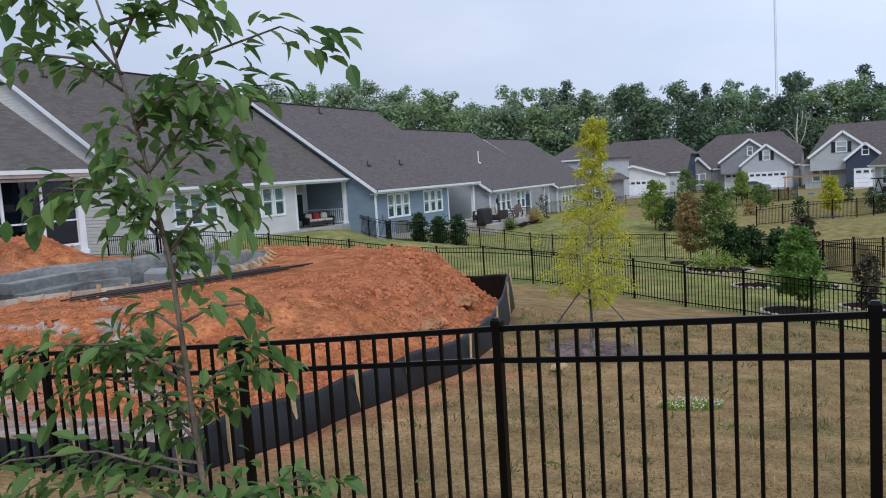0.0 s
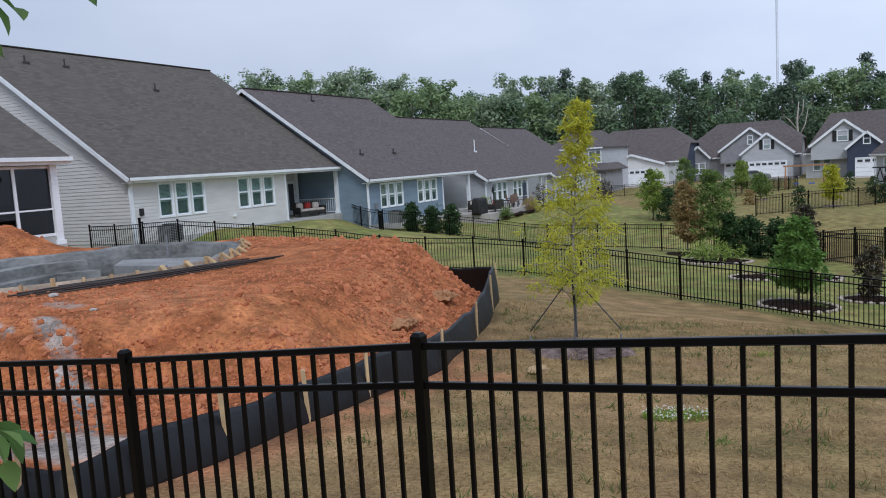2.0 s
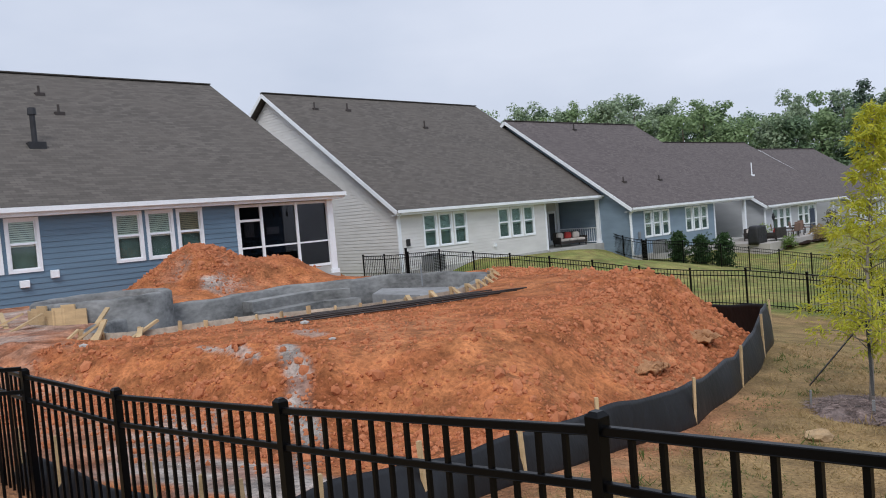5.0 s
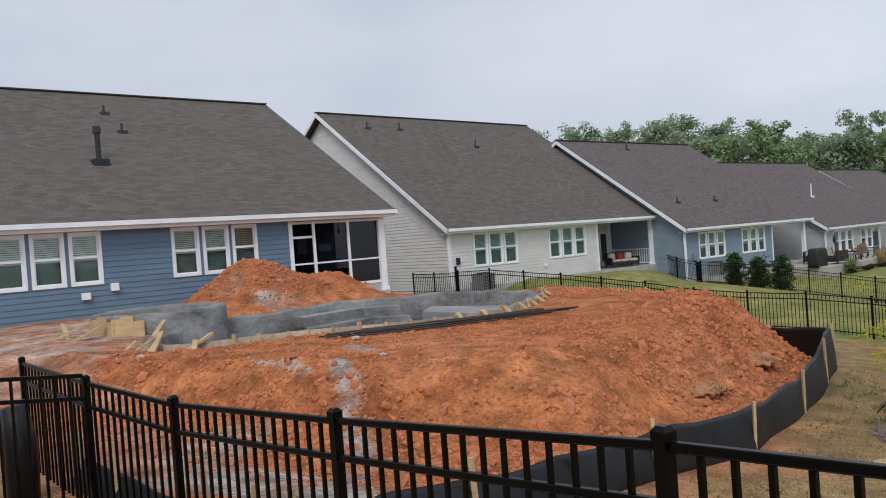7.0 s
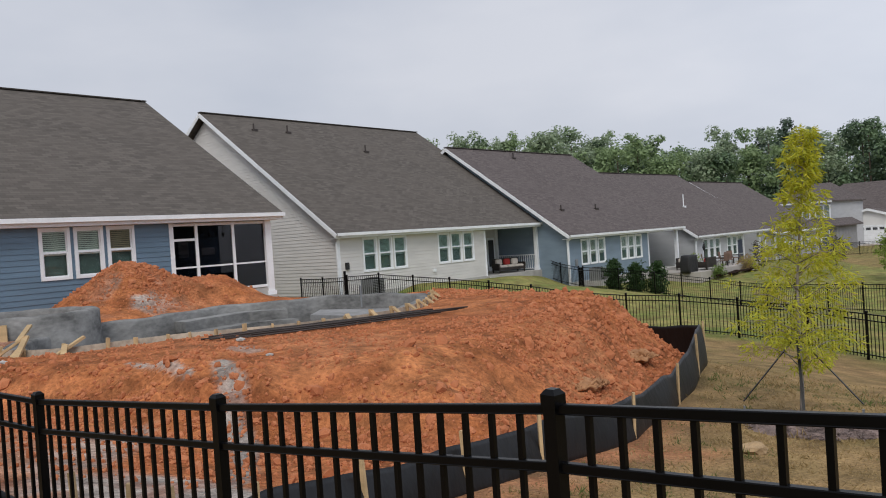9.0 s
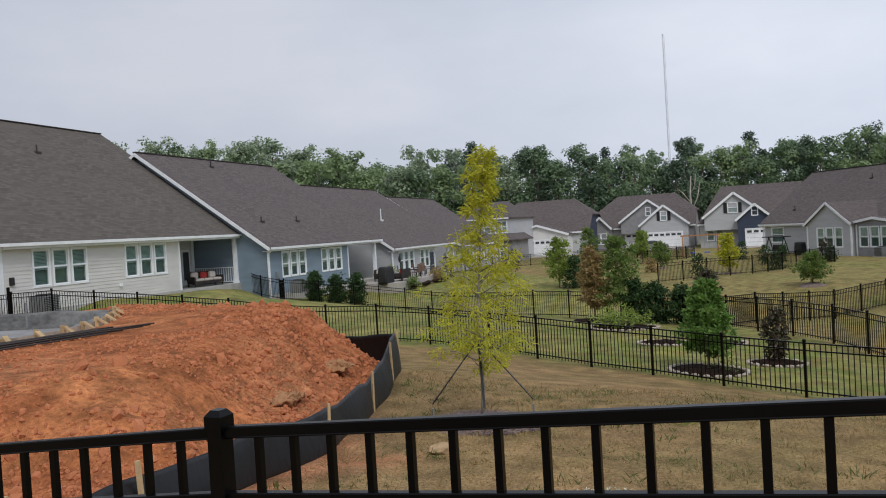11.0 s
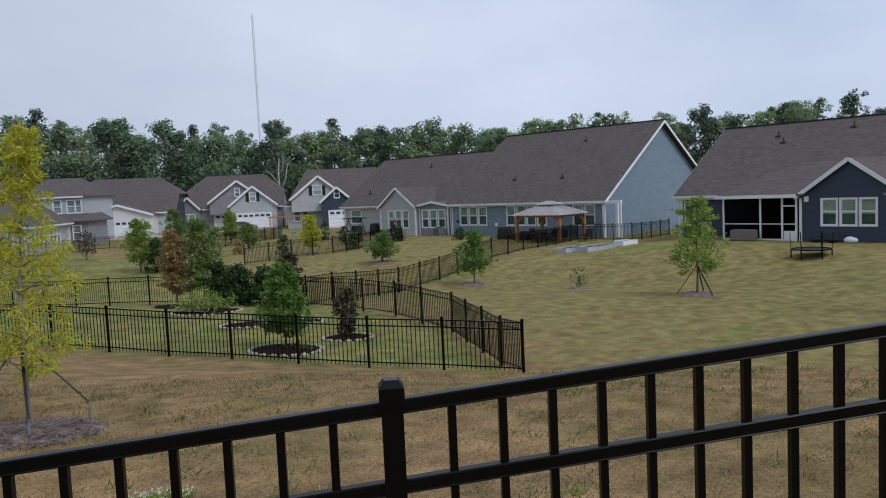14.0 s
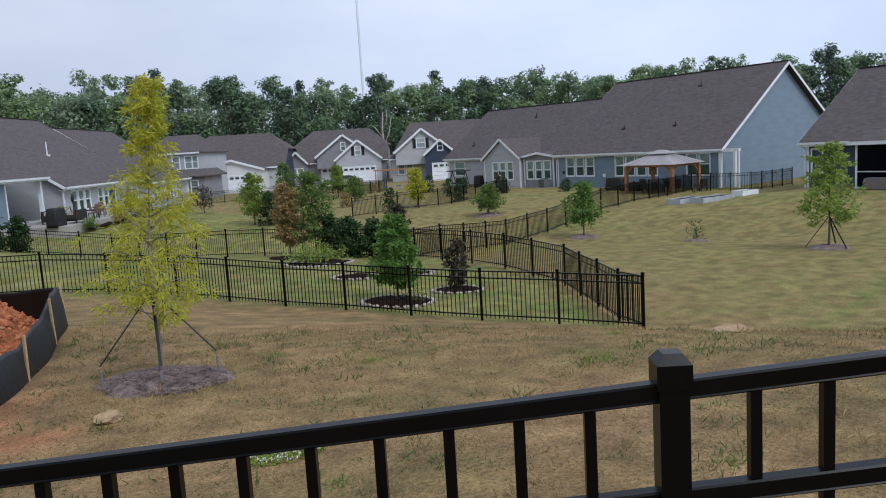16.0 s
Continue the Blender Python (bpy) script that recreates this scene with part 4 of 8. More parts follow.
# matted sods thrown up on the bank
SOD = mat("dry_sod", (0.46, 0.24, 0.115), 0.95, col2=(0.30, 0.145, 0.065), scale=9, fine=70, bump=0.6, dist=0.02)
for k, (x, y, r) in enumerate(((-0.12, 14.7, 0.28), (-0.62, 11.9, 0.24))):
    zc = float(dirt_height(np.array([x]), np.array([y]))[0][0])
    bm = bmesh.new()
    blob(bm, (0, 0, 0), r, k + 2, 0.4, 4, (1.2, 0.95, 0.34))
    for v in bm.verts:
        v.co.z += 0.06 * noise.noise(v.co * 11 + Vector((k, 0, 0))) + 0.03 * noise.noise(v.co * 26)
    for _ in range(260):
        a, f = rng.uniform(0, 6.28), math.sqrt(rng.random()) * r * 1.15
        q = Vector((1.2 * f * math.cos(a), 0.9 * f * math.sin(a), 0.34 * r * math.sqrt(max(0, 1 - (f / r / 1.2) ** 2)) - 0.02))
        d = Vector((rng.gauss(0, 0.8), rng.gauss(0, 0.8), rng.uniform(0.0, 0.8))).normalized() * rng.uniform(0.05, 0.14)
        w = d.cross(Vector((0, 0, 1))).normalized() * 0.006
        bm.faces.new([bm.verts.new(q - w), bm.verts.new(q + w), bm.verts.new(q + d)])
    solo("sod", bm, SOD, "matted brown sod with dry roots on the clay bank", "sod", pose(x, y, zc, 0, 0, 50 * k), "sods on the bank", smooth=True)

# silt fence: sagging fabric on wooden stakes
sf = thing("silt_fence", pose(0, 0, 0), "black silt fence sagging between raw wooden stakes", "silt fence")
curve = []
for (x0, y0), (x1, y1) in zip(SILT_LINE, SILT_LINE[1:]):
    n = max(2, int(math.hypot(x1 - x0, y1 - y0) / 0.12))
    curve += [(x0 + (x1 - x0) * i / n, y0 + (y1 - y0) * i / n) for i in range(n)]
curve.append(SILT_LINE[-1])
bm = bmesh.new()
rows = []
arc = 0
for i, (x, y) in enumerate(curve):
    if i:
        arc += math.hypot(x - curve[i - 1][0], y - curve[i - 1][1])
    g = gz(x, y)
    sag = 0.035 * math.sin(arc * 2.7) * math.sin(arc * 1.1) + 0.008 * math.sin(arc * 7)
    top = 0.36 - 0.13 * min(1, max(0, -x - 1.9) / 0.4) + sag + 0.08 * min(1, max(0, (y - 6) / 4)) + 0.24 * min(1, max(0, (y - 13) / 3))
    tx, ty = curve[min(i + 1, len(curve) - 1)][0] - curve[max(i - 1, 0)][0], curve[min(i + 1, len(curve) - 1)][1] - curve[max(i - 1, 0)][1]
    tl = math.hypot(tx, ty)
    nx, ny = ty / tl, -tx / tl
    rows.append([bm.verts.new((x + nx * b * (1 + 0.22 * math.sin(arc * 3 + b * 9)), y + ny * b * (1 + 0.22 * math.sin(arc * 3 + b * 9)), g - 0.06 + (top + 0.06) * f)) for f, b in ((0, 0.10), (0.2, 0.09), (0.45, 0.07), (0.7, 0.035), (0.9, 0.0), (1, -0.02))])
for a, b in zip(rows, rows[1:]):
    for k in range(5):
        bm.faces.new((a[k], b[k], b[k + 1], a[k + 1]))
fab = part("fabric", bm, SILT, sf, "black woven silt fabric", smooth=True)
sol = fab.modifiers.new("thick", "SOLIDIFY")
sol.thickness = 0.006
for i, (x, y) in enumerate(SILT_LINE):
    for xx, yy in ([(x, y)] if i in (0, len(SILT_LINE) - 1) else [(x, y), ((x + SILT_LINE[i + 1][0]) / 2, (y + SILT_LINE[i + 1][1]) / 2)] if i in (2, 5) else [(x, y)]):
        bm = bmesh.new()
        g = gz(xx, yy)
        lean = rng.uniform(-0.05, 0.05)
        beam(bm, (xx + 0.06, yy - 0.06, g - 0.2), (xx + 0.05 + lean, yy - 0.05, g + 0.50 + 0.08 * min(1, max(0, (yy - 6) / 4)) + 0.2 * min(1, max(0, (yy - 13) / 3)) + rng.uniform(-0.05, 0.04)), 0.034, 0.03)
        part("stake", bm, LUMBER, sf, "raw wooden stake")
# the rolled-up end of the fabric beside the fence
bm = bmesh.new()
tube(bm, [(-5.25, 5.6, gz(-5.25, 5.6) - 0.1), (-5.27, 5.62, 0.45), (-5.3, 5.6, 0.75)], [0.12, 0.13, 0.10], 10)
part("fabric_roll", bm, SILT, sf, "rolled end of black silt fabric", smooth=True)

# pool shell
pool = thing("pool_shell", pose(0, 0, 0), "unfinished grey shotcrete pool shell with raised spa, wooden forms round it", "pool")
bm = bmesh.new()
prof = ((0.30, -0.45), (0.30, 0.0), (0.02, 0.0), (0.0, -0.05), (0.0, -1.6))
loops = []
cen = Vector((-8.4, 15.9))
for h_off, zz in prof:
    lp = []
    for i, p in enumerate(RING):
        q = RING[(i + 1) % len(RING)] - RING[i - 1]
        nrm = Vector((q.y, -q.x)).normalized()
        wob = 0.012 * math.sin(i * 1.7 + zz * 5)
        lp.append(bm.verts.new((p.x + nrm.x * (h_off + wob), p.y + nrm.y * (h_off + wob), RIM + zz + 0.015 * math.sin(i * 0.9))))
    loops.append(lp)
for a, b in zip(loops, loops[1:]):
    for i in range(len(a)):
        j = (i + 1) % len(a)
        bm.faces.new((a[i], b[i], b[j], a[j]))
part("shell_wall", bm, SHOTCRETE, pool, "damp grey shotcrete wall", smooth=True)
bm = bmesh.new()
bm.faces.new([bm.verts.new((p.x, p.y, RIM - 1.5)) for p in RING])
part("pool_floor", bm, SHOTCRETE, pool)
for k, (ztop, inn) in enumerate(((-0.18, 0.5), (-0.42, 0.95))):
    bm = bmesh.new()
    pts = [(-9.45, 19.35), (-10.3, 18.9), (-10.75, 17.6), (-10.85, 17.0)]
    ins = [(x + inn * 0.9, y - inn * 0.45) for x, y in pts]
    poly = pts + ins[::-1]
    lo = [bm.verts.new((x, y, RIM - 1.5)) for x, y in poly]
    hi = [bm.verts.new((x, y, RIM + ztop)) for x, y in poly]
    bm.faces.new(hi)
    for i in range(len(poly)):
        bm.faces.new((lo[i], lo[(i + 1) % len(poly)], hi[(i + 1) % len(poly)], hi[i]))
    bmesh.ops.recalc_face_normals(bm, faces=bm.faces)
    part("step", bm, SHOTCRETE, pool)
bm = bmesh.new()
for y0, y1, x0, x1, zt in ((17.2, 19.9, -6.4, -5.3, -0.33),):
    pts = [(-5.3, 17.3), (-5.6, 19.0), (-6.2, 19.7), (-8.6, 20.2), (-8.2, 18.8), (-6.6, 18.2), (-6.2, 17.2)]
    lo = [bm.verts.new((x, y, RIM - 1.5)) for x, y in pts]
    hi = [bm.verts.new((x, y, RIM + zt)) for x, y in pts]
    bm.faces.new(hi)
    for i in range(len(pts)):
        bm.faces.new((lo[i], lo[(i + 1) % len(pts)], hi[(i + 1) % len(pts)], hi[i]))
bmesh.ops.recalc_face_normals(bm, faces=bm.faces)
part("sun_shelf", bm, mat("pale_shotcrete", (0.265, 0.265, 0.265), 0.9, var=0.16, scale=1.2, fine=8, bump=0.1), pool, "pale sun shelf in the shell")
# raised spa: thick round wall
bm = bmesh.new()
sc = Vector((-12.36, 14.14))
n = 40
loops = []
for r, zz in ((1.44, -0.5), (1.42, 0.36), (1.37, 0.40), (1.16, 0.40), (1.12, 0.34), (1.10, -0.5)):
    loops.append([bm.verts.new((sc.x + r * math.cos(2 * math.pi * i / n) * (1 + 0.015 * math.sin(i * 2.3)), sc.y + r * math.sin(2 * math.pi * i / n), RIM + zz + 0.008 * math.sin(i * 1.9))) for i in range(n)])
for a, b in zip(loops, loops[1:]):
    for i in range(n):
        bm.faces.new((a[i], a[(i + 1) % n], b[(i + 1) % n], b[i]))
bm.faces.new(loops[-1][::-1])
part("spa_wall", bm, SHOTCRETE, pool, "raised round spa wall, trowelled in patches", smooth=True)
bm = bmesh.new()
beam(bm, (-7.3, 20.0, RIM - 0.3), (-7.3, 20.0, RIM + 0.28), 0.05, sides=8)
part("standpipe", bm, METAL, pool)
# form boards with stakes and braces round the near rim
forms = thing("pool_forms", pose(0, 0, 0), "raw plywood form boards braced with wooden stakes", "formwork")
near = [i for i in range(len(RING)) if i < 58 or i > len(RING) - 6]
bm = bmesh.new()
outer = []
for i in near[-5:] + near[:-5]:
    p = RING[i]
    q = RING[(i + 1) % len(RING)] - RING[i - 1]
    nrm = Vector((q.y, -q.x)).normalized()
    outer.append((p + nrm * 0.34, nrm))
prev = None
for p, nrm in outer:
    w = 0.012
    cur = [bm.verts.new((p.x + nrm.x * o, p.y + nrm.y * o, RIM + z)) for o, z in ((0, -0.16), (w, -0.16), (w, 0.05), (0, 0.05))]
    if prev:
        for k in range(4):
            bm.faces.new((prev[k], cur[k], cur[(k + 1) % 4], prev[(k + 1) % 4]))
    prev = cur
part("form_board", bm, mat("stained_plywood", (0.46, 0.40, 0.32), 0.85, var=0.22, scale=1.5, fine=12, bump=0.1), forms, "bent plywood form board smeared with concrete")
for k in range(0, len(outer), 3):
    p, nrm = outer[k]
    bm = bmesh.new()
    t = Vector((-nrm.y, nrm.x)) * rng.uniform(-0.04, 0.04)
    beam(bm, (p.x + nrm.x * 0.04, p.y + nrm.y * 0.04, RIM - 0.3), (p.x + nrm.x * 0.035 + t.x, p.y + nrm.y * 0.035 + t.y, RIM + rng.uniform(0.06, 0.13)), 0.085, 0.035)
    part("stake", bm, LUMBER, forms)
    if k > len(outer) * 0.55 or k < 7:
        bm = bmesh.new()
        beam(bm, (p.x + nrm.x * 0.5 + t.x, p.y + nrm.y * 0.5 + t.y, RIM - 0.22), (p.x + nrm.x * 0.06, p.y + nrm.y * 0.06, RIM + 0.1), 0.085, 0.035)
        part("brace", bm, LUMBER, forms)
# upright planks shuttering the spa
for k in range(7):
    a = radians(250 + k * 8)
    bm = bmesh.new()
    c = sc + Vector((math.cos(a), math.sin(a))) * 1.49
    m4 = Matrix.Translation((c.x, c.y, RIM - 0.35)) @ Matrix.Rotation(a, 4, "Z")
    box(bm, -0.02, -0.14, 0, 0.02, 0.14, 0.64 + 0.05 * (k % 3), m4)
    part("plank", bm, LUMBER, forms, "upright raw plank")
for k, a in enumerate((245, 272, 318)):
    a = radians(a)
    bm = bmesh.new()
    c, e = sc + Vector((math.cos(a), math.sin(a))) * 1.6, sc + Vector((math.cos(a - 0.15), math.sin(a - 0.15))) * 2.4
    beam(bm, (e.x, e.y, RIM - 0.12), (c.x, c.y, RIM + 0.25), 0.09, 0.04)
    part("brace", bm, LUMBER, forms)
for x0, y0, x1, y1, z0, z1 in ((-9.9, 10.9, -9.35, 11.2, 0.22, 0.62), (-9.35, 11.2, -9.2, 10.75, 0.62, 0.22), (-8.75, 10.95, -8.5, 11.5, 0.24, 0.55), (-14.6, 13.4, -12.9, 12.2, 0.55, 0.3), (-15.2, 14.3, -13.6, 12.6, 0.3, 0.28)):
    bm = bmesh.new()
    beam(bm, (x0, y0, z0), (x1, y1, z1), 0.09, 0.04)
    part("brace", bm, LUMBER, forms)
# reinforcing bars lying in a loose bundle along the forms
for k in range(10):
    bm = bmesh.new()
    o = k * 0.058 + 0.04 * math.sin(k * 2.1)
    lo, hi = 0.16 * ((k * 7) % 5) / 4 - 0.04, 1.0 - 0.20 * ((k * 3) % 4) / 3
    fan = 0.22 * math.sin(k * 1.7)
    pts = []
    for i in range(9):
        f = lo + (hi - lo) * i / 8
        x, y = -6.6 + 3.3 * f + o * 0.75 + fan * (0.6 - f) * 0.5, 12.2 + 3.0 * f - o * 0.8 + 0.12 * math.sin(f * 3.0) + fan * (0.6 - f) * 0.5
        z = float(dirt_height(np.array([x]), np.array([y]))[0][0]) + 0.03 + 0.025 * (k % 3)
        pts.append((x, y, z))
    tube(bm, pts, [0.014] * 9, 6)
    solo("steel_bar", bm, PIPEBLACK, "long dark rusty reinforcing bar lying on the dirt", "steel bar", group="reinforcing bars beside the pool", smooth=True)
# scraps
for x, y, s in ((-5.9, 11.9, 0.07), (-4.6, 10.5, 0.05), (-8.9, 10.3, 0.08)):
    bm = bmesh.new()
    blob(bm, (0, 0, 0), s, x, 0.3, 1, (1.3, 0.8, 0.5))
    z = float(dirt_height(np.array([x]), np.array([y]))[0][0])
    solo("concrete_scrap", bm, CONCRETE, "pale lump of concrete on the dirt", "rubble", pose(x, y, z + s * 0.3), "rubble")

near_fence([(-6.2, 6.35, 1.02), (-4.45, 5.62, 1.0), (-3.12, 5.19, 0.965), (-1.42, 4.53, 1.085), (0.25, 3.8, 1.25), (1.84, 2.9, 1.405), (3.44, 2.0, 1.56), (5.04, 1.1, 1.70)], "black aluminium picket fence along the lawn's edge")
near_fence([(-4.45, 5.62, 1.06), (-6.0, 4.75, 1.12), (-7.6, 3.86, 1.16)], "black aluminium side fence meeting the long fence", first_post=False)
far_fence([(-13.0, 31.9), (2.4, 26.7), (4.1, 24.9), (12.2, 14.45)], "black aluminium fence across the yards", singles=220)
far_fence([(12.2, 14.45), (14.6, 20.5), (15.0, 24.5), (14.1, 29.9)], "black aluminium fence around the green yard", singles=160)
far_fence([(14.1, 29.9), (20.2, 32.6), (27.1, 35.6), (34.6, 38.5), (42.0, 42.2)], "black fence running up to the blue house")
far_fence([(-4.4, 45.3), (-0.5, 45.0), (3.7, 42.6), (8.0, 36.7), (10.7, 34.1), (14.1, 29.9)], "black fence behind the planting beds")
far_fence([(18.0, 47.0), (25.6, 50.0), (35.5, 56.5)], "black fence along the next yard")
far_fence([(8, 74), (17, 80), (26, 82), (33, 76)], "black fence in the farther yards")
far_fence([(21.5, 66), (33, 76)], "black fence between farther yards")

# ---- trees and shrubs ----


class Cloud:
    """Gathers small leaf faces into one mesh."""

    def __init__(self):
        self.v, self.f = [], []

    def leaf(self, p, d, up, length, width, fold=0.2):
        """An ovate, pointed leaf, folded along its midrib and curling down."""
        s = d.cross(up)
        if s.length < 1e-4:
            s = Vector((1, 0, 0))
        s.normalize()
        n = s.cross(d)
        k = len(self.v)
        for f, w in ((0.0, 0.0), (0.22, 0.72), (0.5, 1.0), (0.78, 0.6), (1.0, 0.0)):
            c = p + d * (length * f) - n * (length * 0.22 * f * f)
            if w:
                e = s * (width * 0.5 * w)
                self.v += [tuple(c + e + n * (fold * width * w)), tuple(c), tuple(c - e + n * (fold * width * w))]
            else:
                self.v.append(tuple(c))
        self.f += [(k, k + 1, k + 2), (k, k + 2, k + 3), (k + 1, k + 4, k + 5, k + 2), (k + 2, k + 5, k + 6, k + 3), (k + 4, k + 7, k + 8, k + 5), (k + 5, k + 8, k + 9, k + 6), (k + 7, k + 10, k + 8), (k + 8, k + 10, k + 9)]

    def spray(self, p, d, length, width):
        """One narrow leaf or clump face."""
        s = d.cross(Vector((rng.uniform(-1, 1), rng.uniform(-1, 1), rng.uniform(-1, 1))))
        if s.length < 1e-4:
            return
        s.normalize()
        k = len(self.v)
        self.v += [tuple(p - s * (width * 0.35)), tuple(p + d * (length * 0.5) - s * (width / 2)), tuple(p + d * length), tuple(p + d * (length * 0.45) + s * (width / 2))]
        self.f.append((k, k + 1, k + 2, k + 3))

    def mesh(self, name, material):
        me = bpy.data.meshes.new(name)
        me.from_pydata(self.v, [], self.f)
        me.materials.append(material)
        return me


def rand_dir(down=0.0):
    while True:
        v = Vector((rng.uniform(-1, 1), rng.uniform(-1, 1), rng.uniform(-1, 1)))
        if 0.1 < v.length < 1:
            v.normalize()
            v.z -= down
            return v.normalized()


PALEBARK = mat("pale_grey_bark", (0.30, 0.27, 0.235), 0.95, var=0.22, scale=5, fine=30, bump=0.4, dist=0.01, stretch=(4, 4, 1))
YELLOW = leaf_mat("yellow_green_leaf", (0.60, 0.56, 0.05), (0.38, 0.42, 0.04), 0.45)
SPRING = leaf_mat("spring_green_leaf", (0.21, 0.29, 0.07), (0.10, 0.165, 0.042), 0.40)
DEEP = leaf_mat("deep_green_leaf", (0.055, 0.105, 0.032), (0.03, 0.065, 0.022), 0.3)
BRIGHT = leaf_mat("bright_green_leaf", (0.34, 0.43, 0.085), (0.17, 0.255, 0.05), 0.42)
MIDGREEN = leaf_mat("mid_green_leaf", (0.20, 0.335, 0.07), (0.085, 0.17, 0.036), 0.38)
RUST = leaf_mat("rust_leaf", (0.42, 0.28, 0.13), (0.27, 0.22, 0.085), 0.40)
BRONZE = leaf_mat("bronze_dark_leaf", (0.06, 0.065, 0.035), (0.075, 0.05, 0.035), 0.2)
NEARLEAF = leaf_mat("sapling_leaf", (0.08, 0.165, 0.045), (0.19, 0.29, 0.085), 0.45)


def tree(name, x, y, h, profile, leafmat, label, n=1500, leaf=(0.09, 0.03), trunk=0.05, clear=0.2, limbs=16, droop=0.2, group="", lean=(0, 0), category="tree", z=None, clump=0.16, seed=1, bark=None):
    """A tapered trunk with limbs and many leaves on its twigs. profile: crown radius at shares of the crown's height."""
    rng.seed(seed * 97 + 5)
    z0 = gz(x, y) if z is None else z
    tr = thing(name, pose(x, y, z0), label, category, group)
    bm = bmesh.new()
    pts = [(lean[0] * f * f + 0.02 * math.sin(f * 9), lean[1] * f * f + 0.02 * math.cos(f * 7), -0.12 + f * (h * 0.97 + 0.12)) for f in (0, 0.15, 0.3, 0.5, 0.7, 0.85, 1)]
    tube(bm, pts, [trunk * k for k in (1.25, 1.0, 0.85, 0.65, 0.42, 0.25, 0.1)], 8)
    part("trunk", bm, bark or BARK, tr, smooth=True)
    fs = [i / (len(profile) - 1) for i in range(len(profile))]
    cl = Cloud()
    tips = []
    for i in range(limbs):
        f = (i + rng.random()) / limbs
        zc = h * clear + f * h * (1 - clear)
        r = float(np.interp(f, fs, profile)) * rng.uniform(0.72, 1.12)
        a = i * 2.4 + rng.uniform(-0.4, 0.4)
        base = Vector((lean[0] * (zc / h) ** 2, lean[1] * (zc / h) ** 2, max(0.1, zc - r * 0.45)))
        tip = Vector((base.x + r * math.cos(a), base.y + r * math.sin(a), zc + rng.uniform(-0.05, 0.1) * h * 0.2 - droop * r * 0.5))
        mid = base.lerp(tip, 0.5) + Vector((0, 0, 0.12 * r))
        bm = bmesh.new()
        tube(bm, [base, mid, tip], [trunk * 0.34, trunk * 0.2, trunk * 0.07], 5)
        part("limb", bm, bark or BARK, tr, smooth=True)
        sprays = []
        for _ in range(8):
            g = rng.random() ** 0.55
            p = base.lerp(mid, g * 2) if g < 0.5 else mid.lerp(tip, g * 2 - 1)
            w = clump * (0.5 + r)
            sprays.append(p + Vector((rng.gauss(0, w), rng.gauss(0, w), rng.gauss(0, w * 0.8))))
        tips.append((base, tip, sprays, clump * (0.22 + 0.42 * r)))
    for k in range(n):
        base, tip, sprays, w = tips[k % limbs]
        c = rng.choice(sprays)
        p = c + Vector((rng.gauss(0, w), rng.gauss(0, w), rng.gauss(0, w * 0.75)))
        d = (rand_dir(droop * 2) + (tip - base).normalized() * 0.5 + (p - c) * (1.2 / w) * 0.3).normalized()
        q = rng.uniform(0.7, 1.25)
        cl.spray(p, d, leaf[0] * q, leaf[1] * q)
    part("crown", cl.mesh("crown", leafmat), None, tr)
    return tr


# yellow-green young tree with guy straps on its mulch ring
yt = tree("young_tree", 2.05, 12.0, 3.72, (0.45, 0.72, 0.80, 0.76, 0.62, 0.52, 0.42, 0.22, 0.15, 0.15, 0.08), YELLOW, "young yellow-green willow oak staked with black straps", n=8200, leaf=(0.088, 0.018), trunk=0.027, clear=0.24, limbs=54, droop=0.35, clump=0.085, seed=4, lean=(0.22, 0.05), bark=PALEBARK)
for a, r in ((190, 0.70), (265, 0.60), (335, 0.72)):
    a = radians(a)
    bm = bmesh.new()
    beam(bm, (0.03 * math.cos(a), 0.03 * math.sin(a), 1.12), (r * math.cos(a), r * math.sin(a), 0.34), 0.034, 0.008)
    part("guy_strap", bm, BLACK, yt, "black nylon guy strap")
    bm = bmesh.new()
    beam(bm, (r * math.cos(a), r * math.sin(a), -0.15), (r * 0.99 * math.cos(a), r * 0.99 * math.sin(a), 0.28), 0.035, 0.02)
    part("anchor_stake", bm, METAL, yt, "grey anchor stake")


